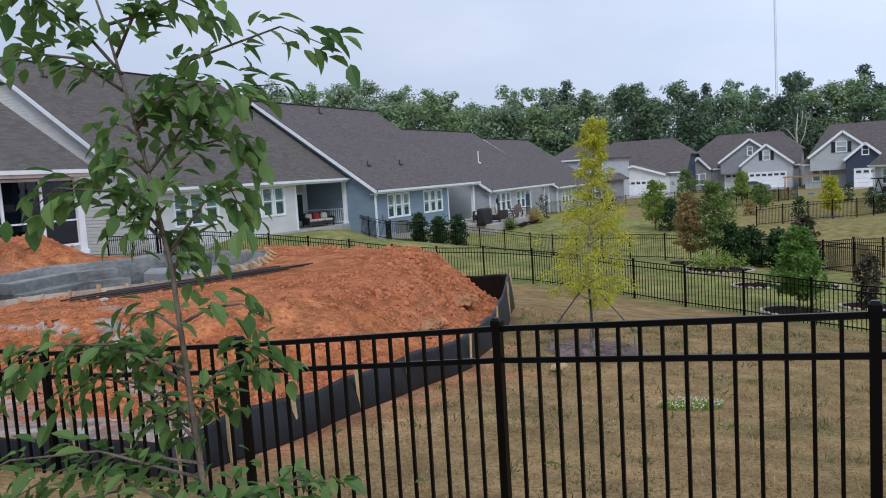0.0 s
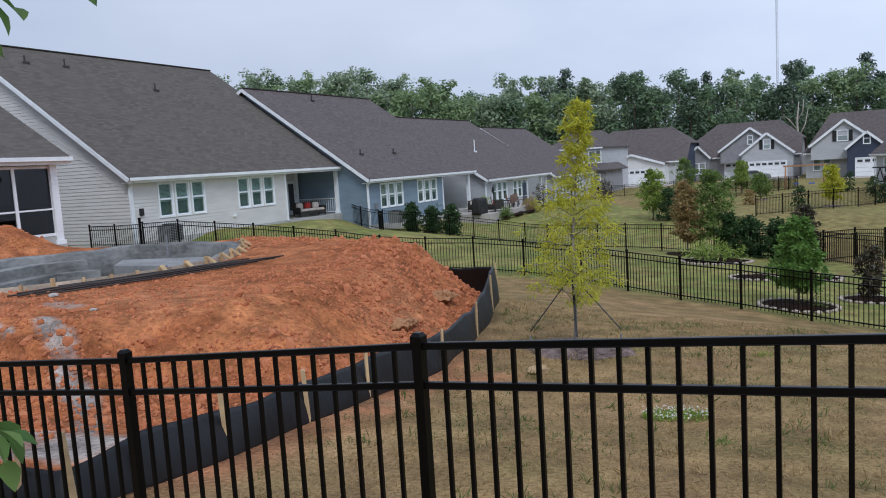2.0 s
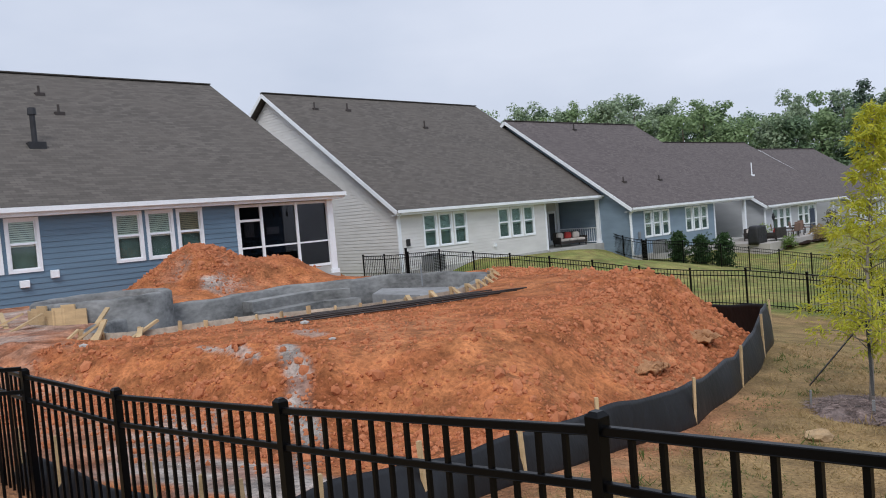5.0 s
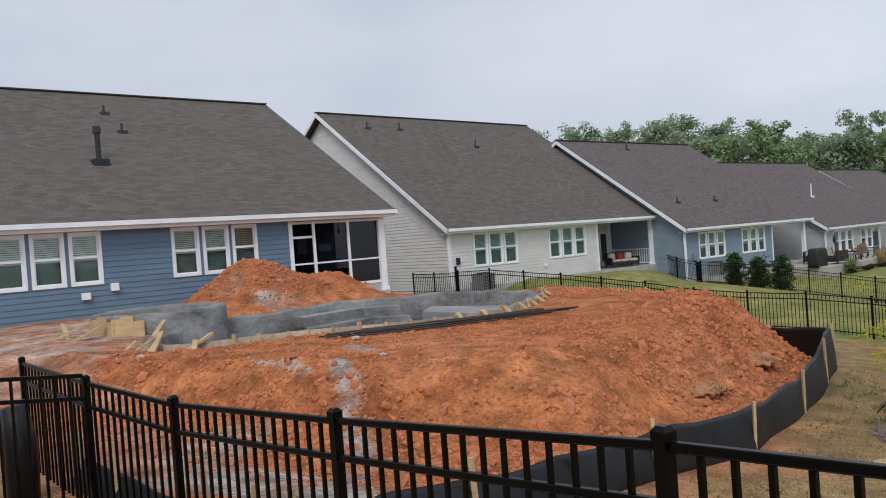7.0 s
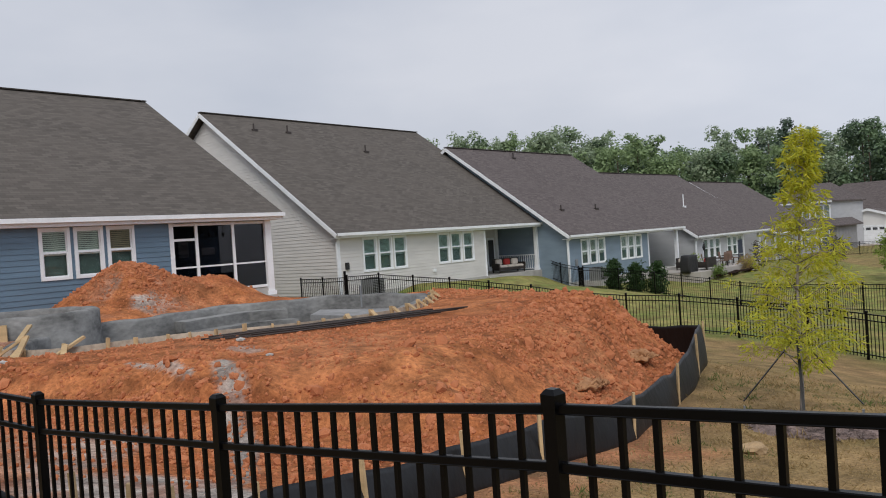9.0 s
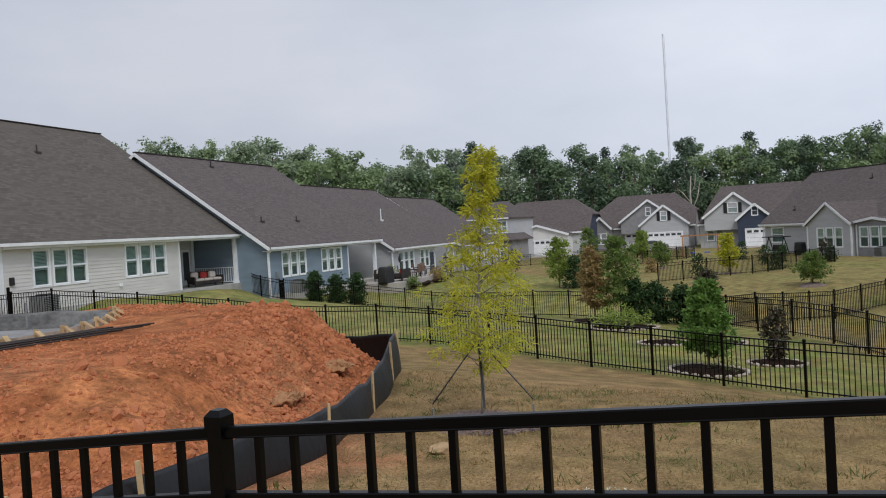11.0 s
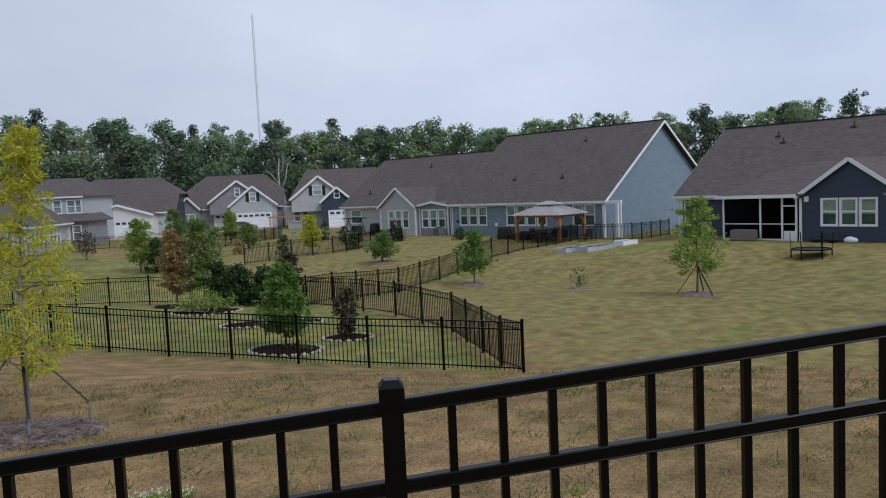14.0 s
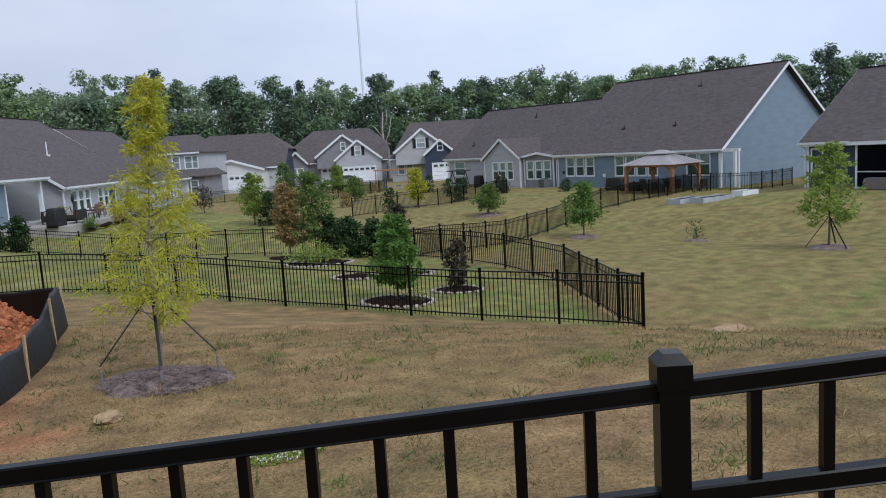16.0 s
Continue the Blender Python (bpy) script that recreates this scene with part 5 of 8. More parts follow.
def mulch_ring(x, y, r, label, material, strands=0, rough=0.05, group=""):
    bm = bmesh.new()
    rings = []
    n = 28
    for f, zz in ((0, 0.10), (0.35, 0.11), (0.7, 0.08), (0.9, 0.045), (1.03, -0.03)):
        ring = []
        for i in range(n):
            a = 2 * math.pi * i / n
            k = r * f * (1 + 0.09 * math.sin(a * 3 + x) + 0.05 * math.sin(a * 7 + y))
            px, py = x + k * math.cos(a), y + k * math.sin(a)
            ring.append(bm.verts.new((px - x, py - y, gz(px, py) - gz(x, y) + zz + (rng.uniform(-rough, rough) * 0.5 if 0 < f < 1 else 0))))
        rings.append(ring)
    for a, b in zip(rings, rings[1:]):
        for i in range(n):
            bm.faces.new((a[i], a[(i + 1) % n], b[(i + 1) % n], b[i]))
    for _ in range(strands):
        a, f = rng.uniform(0, 6.28), r * math.sqrt(rng.random()) * 1.02
        px, py = f * math.cos(a), f * math.sin(a)
        zz = gz(x + px, y + py) - gz(x, y) + 0.10 * (1 - (f / r) ** 3) + rng.uniform(0.0, 0.035)
        t = rng.uniform(0, 6.28)
        ln = rng.uniform(0.06, 0.18)
        v = [bm.verts.new(c) for c in ((px, py, zz), (px + 0.012 * math.sin(t), py - 0.012 * math.cos(t), zz + 0.004), (px + ln * math.cos(t), py + ln * math.sin(t), zz + rng.uniform(-0.01, 0.03)))]
        bm.faces.new(v)
    return solo("mulch_ring", bm, material, label, "mulch", pose(x, y, gz(x, y)), group, smooth=False)


mulch_ring(2.1, 11.85, 0.78, "faded grey-brown pine straw ring under the young tree", STRAW, strands=2600)

# sapling close to the camera's start
rng.seed(31)
sp = thing("sapling", pose(-0.74, 1.86, gz(-0.74, 1.86)), "slender green sapling with drooping leafy twigs", "sapling")
SB = gz(-0.74, 1.86)
bm = bmesh.new()
main = [(0.03, 0.0, -0.1), (0.02, 0.0, 0.6), (-0.02, 0.03, 1.2), (-0.05, 0.05, 1.65), (-0.12, 0.08, 2.05), (-0.20, 0.10, 2.4), (-0.30, 0.12, 2.75)]
tube(bm, main, [0.013, 0.011, 0.0095, 0.008, 0.006, 0.004, 0.002], 7)
part("trunk", bm, BARK, sp, smooth=True)
cl = Cloud()
twigs = [((-0.13, 0.08, 2.08), (0.05, 0.10, 2.28), (0.33, 0.10, 2.36), (0.50, 0.12, 2.28)), ((-0.10, 0.07, 1.9), (0.05, 0.08, 2.02), (0.18, 0.1, 2.05), (0.24, 0.1, 1.96)),
         ((-0.06, 0.06, 1.7), (0.06, 0.07, 1.85), (0.15, 0.06, 1.88), (0.2, 0.05, 1.78)), ((-0.16, 0.09, 2.2), (-0.28, 0.05, 2.3), (-0.42, 0.0, 2.32), (-0.52, -0.02, 2.24)),
         ((-0.18, 0.1, 2.3), (-0.08, 0.12, 2.5), (0.08, 0.14, 2.62), (0.2, 0.12, 2.6)), ((-0.03, 0.03, 1.3), (-0.2, 0.0, 1.44), (-0.42, -0.05, 1.46), (-0.6, -0.1, 1.36)),
         ((-0.02, 0.03, 1.25), (0.08, 0.04, 1.34), (0.19, 0.05, 1.38), (0.28, 0.06, 1.3)), ((-0.02, 0.03, 1.2), (-0.18, 0.06, 1.3), (-0.36, 0.1, 1.32), (-0.5, 0.12, 1.2)),
         ((0.0, 0.0, 0.9), (-0.2, -0.02, 1.0), (-0.4, -0.05, 0.98), (-0.55, -0.05, 0.86)), ((0.0, 0.0, 0.8), (0.12, 0.02, 0.92), (0.28, 0.04, 0.98), (0.4, 0.05, 0.93)),
         ((0.01, 0, 0.7), (-0.1, 0.02, 0.8), (-0.22, 0.06, 0.8), (-0.32, 0.08, 0.72)), ((0.01, 0, 0.6), (0.05, 0.0, 0.7), (0.08, 0.0, 0.78), (0.1, -0.02, 0.7)),
         ((-0.03, 0.03, 1.35), (-0.3, 0.1, 1.42), (-0.55, 0.16, 1.36), (-0.8, 0.2, 1.22)), ((0.0, 0.02, 1.05), (-0.25, 0.06, 1.08), (-0.5, 0.1, 1.02), (-0.72, 0.14, 0.9)),
         ((-0.26, 0.11, 2.6), (-0.34, 0.06, 2.72), (-0.44, 0.02, 2.72), (-0.5, 0.0, 2.62)), ((-0.14, 0.09, 2.1), (-0.02, 0.04, 2.16), (0.1, 0.0, 2.2), (0.22, -0.04, 2.14)), ((-0.08, 0.06, 1.75), (-0.2, 0.02, 1.9), (-0.34, -0.02, 1.92), (-0.44, -0.04, 1.84)),
         ((-0.1, 0.07, 1.95), (0.02, 0.12, 2.1), (0.16, 0.16, 2.2), (0.3, 0.18, 2.2)), ((-0.2, 0.1, 2.4), (-0.1, 0.1, 2.42), (0.03, 0.08, 2.46), (0.14, 0.06, 2.4)), ((-0.16, 0.09, 2.25), (-0.3, 0.12, 2.42), (-0.4, 0.14, 2.5), (-0.5, 0.15, 2.46)), ((0.0, 0.02, 1.0), (-0.3, -0.02, 1.12), (-0.55, -0.06, 1.12), (-0.8, -0.1, 1.02)), ((-0.03, 0.03, 1.32), (-0.15, 0.1, 1.4), (-0.3, 0.16, 1.42), (-0.42, 0.2, 1.36)), ((0.0, 0.0, 0.85), (-0.3, 0.04, 0.82), (-0.55, 0.06, 0.74), (-0.75, 0.08, 0.6))]
for _ in range(16):
    f = rng.uniform(0.12, 0.7)
    i = min(5, int(f * 6))
    b0 = Vector(main[i]).lerp(Vector(main[i + 1]), f * 6 - i)
    a, ln = rng.uniform(0, 6.28), rng.uniform(0.12, 0.34)
    dd2 = Vector((math.cos(a), 0.5 * math.sin(a), 0))
    twigs.append((b0, b0 + dd2 * (ln * 0.35) + Vector((0, 0, 0.05)), b0 + dd2 * (ln * 0.7) + Vector((0, 0, 0.06)), b0 + dd2 * ln))
for j, tw in enumerate(twigs):
    pts = [Vector(p) for p in tw]
    bm = bmesh.new()
    tube(bm, pts, [0.006, 0.0045, 0.003, 0.0015], 5)
    part("twig", bm, BARK, sp, smooth=True)
    for k in range(46 if j < 23 else 18):
        f = 0.1 + 0.9 * k / (45 if j < 23 else 17)
        i = min(2, int(f * 3))
        p = pts[i].lerp(pts[i + 1], f * 3 - i)
        d = ((pts[i + 1] - pts[i]).normalized() + rand_dir(0.1) * 0.9 + Vector((0, 0, -0.35))).normalized()
        up = Vector((rng.uniform(-0.5, 0.5), rng.uniform(-0.5, 0.5), 1))
        s = rng.uniform(0.7, 1.15)
        cl.leaf(p + rand_dir() * 0.05, d, up, 0.078 * s, 0.043 * s)
tagged(part("leaves", cl.mesh("leaves", NEARLEAF), None, sp), kind="stuff")
# low shrub growth round its foot
cl = Cloud()
for _ in range(950):
    p = Vector((rng.gauss(-0.18, 0.34), rng.gauss(0.0, 0.18), rng.uniform(0.25, 1.0)))
    cl.leaf(p, (rand_dir(0.2) + Vector((0, 0, 0.2))).normalized(), Vector((rng.uniform(-0.6, 0.6), rng.uniform(-0.6, 0.6), 1)), 0.055 * rng.uniform(0.7, 1.2), 0.03)
tagged(part("lower_leaves", cl.mesh("lower_leaves", NEARLEAF), None, sp), kind="stuff")


def stone_ring(x, y, rx, ry, label):
    """A planting bed: dark mulch in an oval of flat stones."""
    be = thing("planting_bed", pose(x, y, gz(x, y)), label, "flower bed", "planting beds")
    o = gz(x, y)
    bm = bmesh.new()
    n = 24
    c = bm.verts.new((0, 0, 0.12))
    prev = None
    for f, zz in ((0.6, 0.10), (1.0, 0.04)):
        ring = [bm.verts.new((rx * f * math.cos(2 * math.pi * i / n), ry * f * math.sin(2 * math.pi * i / n), gz(x + rx * f * math.cos(2 * math.pi * i / n), y + ry * f * math.sin(2 * math.pi * i / n)) - o + zz + rng.uniform(-0.02, 0.02))) for i in range(n)]
        for i in range(n):
            if prev is None:
                bm.faces.new((c, ring[i], ring[(i + 1) % n]))
            else:
                bm.faces.new((prev[i], ring[i], ring[(i + 1) % n], prev[(i + 1) % n]))
        prev = ring
    part("mulch", bm, MULCH, be, "dark brown bark mulch")
    m = int(2 * math.pi * max(rx, ry) / 0.26)
    for i in range(m):
        a = 2 * math.pi * i / m
        px, py = (rx + 0.08) * math.cos(a), (ry + 0.08) * math.sin(a)
        bm = bmesh.new()
        blob(bm, (0, 0, 0), 0.115, i + x, 0.35, 1, (1.1, 0.7, 0.5))
        st = part("edging_stone", bm, STONE, be)
        st.matrix_local = Matrix.Translation((px, py, gz(x + px, y + py) - o + 0.03)) @ Matrix.Rotation(a + 1.57, 4, "Z")
    return be


stone_ring(9.27, 20.94, 0.92, 0.8, "bark mulch bed edged with tan stones")
stone_ring(11.73, 22.0, 0.7, 0.6, "small mulch bed edged with tan stones")
stone_ring(10.2, 30.4, 1.25, 0.9, "large mulch bed edged with tan stones")
stone_ring(10.0, 25.9, 0.75, 0.5, "low mulch bed edged with tan stones")
stone_ring(12.2, 26.0, 0.6, 0.45, "mulch bed edged with tan stones")
mulch_ring(9.9, 33.0, 1.0, "dark mulch bed by the fence", MULCH)
G1 = "garden shrubs and trees"
tree("cypress_tree", 9.27, 20.94, 2.35, (0.40, 0.62, 0.66, 0.62, 0.56, 0.46, 0.34, 0.16), MIDGREEN, "bright green conical young cypress in a stone-edged bed", n=7000, leaf=(0.125, 0.055), trunk=0.035, clear=0.24, limbs=40, droop=0.1, group=G1, clump=0.09, seed=6)
tree("magnolia", 11.73, 22.0, 1.5, (0.18, 0.26, 0.28, 0.22, 0.12), BRONZE, "small dark bronze-leaved magnolia", n=900, leaf=(0.15, 0.07), trunk=0.02, clear=0.15, limbs=14, group=G1, clump=0.10, seed=7)
tree("shrub", 9.6, 20.6, 0.4, (0.2, 0.24, 0.12), SPRING, "low green shrub in the mulch", n=160, leaf=(0.1, 0.03), trunk=0.012, clear=0.1, limbs=8, group=G1, seed=8, category="shrub")
tree("shrub", 9.7, 30.2, 0.8, (0.55, 0.7, 0.5), BRIGHT, "yellow-green spreading shrub in mulch", n=650, leaf=(0.16, 0.05), trunk=0.02, clear=0.1, limbs=14, group=G1, seed=9, category="shrub")
tree("shrub", 10.9, 30.6, 0.55, (0.4, 0.5, 0.3), BRIGHT, "low bright green shrub in mulch", n=350, leaf=(0.14, 0.05), trunk=0.02, clear=0.1, limbs=10, group=G1, seed=10, category="shrub")
for i, (x, y, h, r, lm, lab) in enumerate(((12.3, 32.4, 1.65, 0.58, DEEP, "dark evergreen holly by the fence"), (13.1, 31.6, 1.55, 0.55, DEEP, "dark evergreen holly by the fence"), (11.5, 32.6, 1.8, 0.5, DEEP, "dense dark evergreen shrub behind the bed"), (13.7, 30.6, 2.2, 0.5, BRONZE, "tall dark bronze shrub against the fence"),
                                           (11.0, 33.2, 3.6, 0.95, SPRING, "rounded green small tree by shrubs"), (9.9, 33.3, 3.0, 0.55, RUST, "rust-tinged slender young maple by the fence"), (13.4, 49.2, 2.0, 0.7, DEEP, "dark conical evergreen behind the fence"), (12.6, 50.2, 3.2, 0.85, BRIGHT, "bright green young maple behind the fence"),
                                           (21.0, 72.0, 3.6, 1.0, SPRING, "spring-green young tree in a yard"), (26.5, 73.0, 3.0, 0.7, BRIGHT, "bright green young tree in a yard"))):
    tree("shrub" if h < 2.3 else "small_tree", x, y, h, (r * 0.7, r, r * 0.95, r * 0.75, r * 0.3), lm, lab, n=2600 if h < 2.3 else 4600, leaf=(0.15, 0.07), trunk=0.04, clear=0.06 if h < 2.3 else 0.26, limbs=26, group=G1, clump=0.13, seed=20 + i, category="shrub" if h < 2.3 else "tree")
G2 = "young trees on the lawns"
for i, (x, y, h, r, lm, lab, cr) in enumerate(((25.4, 19.5, 3.6, 0.98, BRIGHT, "spring-green staked young tree on its mulch ring", 0.3), (24.0, 31.6, 2.7, 0.78, MIDGREEN, "green young tree beside the fence", 0.3), (26.0, 12.0, 4.3, 0.85, RUST, "rusty-leaved young cypress on red mulch", 0.22),
                                               (24.0, 40.5, 1.75, 0.75, SPRING, "squat young tree on a mulch ring", 0.3), (24.4, 50.9, 2.7, 0.7, YELLOW, "yellow-green young tree on the lawn", 0.25), (24.0, 62.0, 2.1, 0.9, SPRING, "rounded young tree on the lawn", 0.3))):
    tr = tree("young_tree", x, y, h, (r * 0.65, r, r * 0.9, r * 0.6, r * 0.25), lm, lab, n=2600 if lm is not RUST else 1500, leaf=(0.16, 0.075) if lm is not RUST else (0.13, 0.045), trunk=0.04, clear=cr, limbs=24, group=G2, clump=0.13, seed=40 + i)
    mulch_ring(x, y, 0.7, "faded mulch ring under a young tree" if i != 2 else "red bark mulch ring under a young tree", STRAW if i != 2 else mat("red_mulch", (0.15, 0.03, 0.022), 0.95, var=0.3, scale=8, bump=0.6, dist=0.03), group="mulch rings")
    if i in (0, 2):
        for a in (20, 140, 260):
            a = radians(a)
            bm = bmesh.new()
            beam(bm, (0, 0, 1.15), (0.78 * math.cos(a), 0.78 * math.sin(a), 0.06), 0.045, 0.02)
            part("guy_strap", bm, BLACK, tr)
mulch_ring(26.1, 26.4, 0.55, "bare mulch ring round a small shrub", STRAW, group="mulch rings")
tree("shrub", 26.1, 26.4, 0.75, (0.18, 0.22, 0.12), DEEP, "small spiky dark shrub on the lawn", n=160, leaf=(0.2, 0.03), trunk=0.015, clear=0.05, limbs=8, droop=-0.4, group=G2, seed=60, category="shrub")
for i, (x, y, h) in enumerate(((-2.75, 45.9, 1.75), (-1.55, 46.1, 1.6), (-0.4, 46.2, 1.8))):
    tree("evergreen_shrub", x, y, h, (0.40, 0.48, 0.47, 0.42, 0.22), DEEP, "dense dark conical evergreen shrub by the fence", n=3200, leaf=(0.13, 0.07), trunk=0.03, clear=0.03, limbs=30, group="evergreens by the blue-grey house", clump=0.13, seed=70 + i, category="shrub", z=gz(x, y))
tree("small_tree", 12.4, 66.0, 2.2, (0.5, 0.7, 0.6, 0.3), BRONZE, "dark-leaved young tree beside a patio", n=700, leaf=(0.18, 0.07), trunk=0.04, clear=0.25, limbs=16, group=G1, seed=77)
for i, (x, y, h, lm) in enumerate(((31.0, 58.5, 1.5, DEEP), (33.2, 59.8, 1.4, DEEP), (35.6, 57.2, 1.2, DEEP), (28.6, 52.5, 1.3, DEEP), (22.5, 51.5, 1.5, DEEP), (37.3, 60.6, 1.6, BRONZE), (31.5, 66, 1.8, DEEP), (33.5, 67, 1.7, DEEP), (21.5, 57.5, 1.1, RUST), (38.6, 52.5, 1.0, DEEP))):
    tree("evergreen_shrub", x, y, h, (0.4, 0.5, 0.42, 0.3, 0.1), lm, "dark evergreen shrub along the far fence", n=600, leaf=(0.16, 0.08), trunk=0.03, clear=0.04, limbs=14, group="shrubs along the far fence", clump=0.14, seed=90 + i, category="shrub")

# woods beyond the houses: one mass of leaf clumps on dark trunks, in five greens lightened to paint in distance haze
WOODS = (leaf_mat("woods_dark_and_shaded", (0.114, 0.168, 0.105), (0.094, 0.141, 0.087), 0.35), leaf_mat("woods_mid", (0.181, 0.261, 0.143), (0.150, 0.225, 0.120), 0.38), leaf_mat("woods_light", (0.268, 0.355, 0.173), (0.228, 0.315, 0.150), 0.4),
         leaf_mat("woods_pale_haze", (0.315, 0.382, 0.247), (0.268, 0.342, 0.217), 0.4), leaf_mat("woods_pine", (0.105, 0.150, 0.110), (0.085, 0.125, 0.092), 0.25), BARK)
wr = np.random.RandomState(202)
leaf_c, leaf_n, leaf_s, leaf_k, trunks = [], [], [], [], []


def unit(v):
    return v / np.maximum(1e-6, np.linalg.norm(v, axis=-1, keepdims=True))


def lobe(c, r, n, tone, lo, hi, flat=0.8):
    """A clump of leaf sprays round a centre, facing outwards and up."""
    d = unit(wr.normal(size=(n, 3)))
    rad = r * (0.45 + 0.6 * wr.rand(n, 1) ** 0.7)
    leaf_c.append(np.asarray(c) + d * rad * np.array([1, 1, flat]))
    leaf_n.append(unit(d * 0.7 + np.array([0, 0, 0.55]) + wr.normal(size=(n, 3)) * 0.42))
    leaf_s.append(wr.uniform(lo, hi, n))
    leaf_k.append(np.full(n, tone))


def wood_tree(x, y, h, r, kind, k):
    z0 = gz(x, y)
    trunks.append((x, y, z0, h))
    if kind == "pine":
        for t in range(11):
            f = t / 10
            rr = r * (0.95 - 0.78 * f) * wr.uniform(0.7, 1.15)
            for j in range(5):
                a = wr.uniform(0, 6.28)
                for g in (0.35, 0.7, 1.0):
                    lobe((x + rr * g * math.cos(a), y + rr * g * math.sin(a), z0 + h * (0.34 + 0.60 * f) + 0.15 * g * rr + wr.uniform(-0.7, 0.7)), 0.9, 13, 4, 0.22, 0.5, 0.6)
        return
    for j in range(20):
        f = wr.uniform(0.20, 0.96)
        spread = r * math.sin(math.pi * min(1, 0.22 + 0.80 * f)) ** 0.6
        a, q = wr.uniform(0, 6.28), spread * math.sqrt(wr.rand()) * 0.85
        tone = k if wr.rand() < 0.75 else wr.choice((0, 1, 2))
        # lower lobes take darker tones: crown shade put into the leaf colour
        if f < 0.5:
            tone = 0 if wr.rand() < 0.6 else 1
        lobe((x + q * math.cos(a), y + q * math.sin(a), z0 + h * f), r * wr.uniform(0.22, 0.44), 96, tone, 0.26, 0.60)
    for j in range(6):
        a, q = wr.uniform(0, 6.28), r * wr.uniform(0.0, 0.55)
        lobe((x + q * math.cos(a), y + q * math.sin(a), z0 + h * wr.uniform(0.90, 1.0)), r * wr.uniform(0.12, 0.24), 55, k, 0.20, 0.42)


EDGE_AZ, EDGE_R = [-24, 0, 12, 30, 50, 82], np.array([125, 132, 142, 158, 165, 170])
for row, (off, n) in enumerate(((0, 84), (9, 80), (19, 74))):
    for i in range(n):
        az = -24 + 106 * (i + wr.uniform(0.1, 0.9)) / n
        R = np.interp(az, EDGE_AZ, EDGE_R) + off + wr.uniform(-4, 4)
        x, y = R * math.sin(radians(az)), R * math.cos(radians(az))
        pine = wr.rand() < (0.22 if 13 < az < 27 else 0.04)
        h = (wr.uniform(14.8, 20.0) if not pine else wr.uniform(17.5, 21)) + row * 0.6
        h *= 0.98 if az < 10 else 0.96 if az < 30 else 0.95
        # paler tones to the left, where more haze is painted into the leaves
        tones = (1, 2, 3, 3, 2) if az < 12 else (0, 0, 1, 1, 2) if az < 34 else (0, 1, 2, 2)
        wood_tree(x, y, h, wr.uniform(4.0, 6.2) if not pine else wr.uniform(2.8, 4.0), "pine" if pine else "leaf", int(wr.choice(tones)))
# undergrowth, mostly in the dark tone: shade under the crowns painted in
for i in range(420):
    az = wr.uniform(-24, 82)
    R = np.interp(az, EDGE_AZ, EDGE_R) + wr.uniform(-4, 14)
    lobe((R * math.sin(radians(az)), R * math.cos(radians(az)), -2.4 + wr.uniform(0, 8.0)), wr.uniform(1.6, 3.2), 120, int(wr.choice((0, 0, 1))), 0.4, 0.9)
lc, ln, ls, lk = np.concatenate(leaf_c), np.concatenate(leaf_n), np.concatenate(leaf_s)[:, None], np.concatenate(leaf_k)
ta = unit(np.cross(ln, wr.normal(size=ln.shape)))
tb = np.cross(ln, ta)
corners = [lc + ta * ls * u * wr.uniform(0.7, 1.3, ls.shape) + tb * ls * v * wr.uniform(0.7, 1.3, ls.shape) for u, v in ((-0.5, -0.3), (0.15, -0.45), (0.55, 0.1), (-0.15, 0.5))]
wood_co = np.stack(corners, 1).reshape(-1, 3)
stem = []
for x, y, z0, h in trunks:
    ring5 = [(math.cos(2 * math.pi * j / 5), math.sin(2 * math.pi * j / 5)) for j in range(6)]
    for (c0, s0), (c1, s1) in zip(ring5, ring5[1:]):
        stem += [(x + 0.26 * c0, y + 0.26 * s0, z0 - 0.5), (x + 0.26 * c1, y + 0.26 * s1, z0 - 0.5), (x + 0.08 * c1, y + 0.08 * s1, z0 + h * 0.86), (x + 0.08 * c0, y + 0.08 * s0, z0 + h * 0.86)]
wood_co = np.concatenate([wood_co, np.array(stem)])
faces = len(wood_co) // 4
me = bpy.data.meshes.new("woods")
me.vertices.add(len(wood_co))
me.vertices.foreach_set("co", wood_co.astype(np.float32).ravel())
me.loops.add(len(wood_co))
me.loops.foreach_set("vertex_index", np.arange(len(wood_co), dtype=np.int32))
me.polygons.add(faces)
me.polygons.foreach_set("loop_start", np.arange(0, len(wood_co), 4, dtype=np.int32))
for w in WOODS:
    me.materials.append(w)
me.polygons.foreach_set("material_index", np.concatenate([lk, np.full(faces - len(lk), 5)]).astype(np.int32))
me.update()
me.validate()
tagged(new("woods", me), "mixed green deciduous and pine woods beyond the houses", "woods", kind="stuff")
# a pale dead tree at the wood's edge
bm = bmesh.new()
tube(bm, [(0, 0, -0.5), (0.1, 0, 4), (-0.1, 0, 8), (0.2, 0, 11)], [0.26, 0.2, 0.15, 0.06], 7)
for a, b, c in (((0.0, 0, 5), (1.2, 0, 7.5), (1.7, 0, 10)), ((-0.05, 0, 6.5), (-1.3, 0, 8.2), (-2.2, 0, 9.0)), ((-0.1, 0, 8), (0.8, 0, 9.4), (1.0, 0, 11.4))):
    tube(bm, [a, b, c], [0.13, 0.09, 0.03], 6)
solo("dead_tree", bm, mat("bleached_wood", (0.42, 0.38, 0.34), 0.9, var=0.15, scale=2, bump=0.2), "bleached bare tree at the edge of the woods", "tree", pose(54.6, 126.0, gz(54.6, 126.0)), smooth=True)

# ---- wings, screened porches and house fittings ----


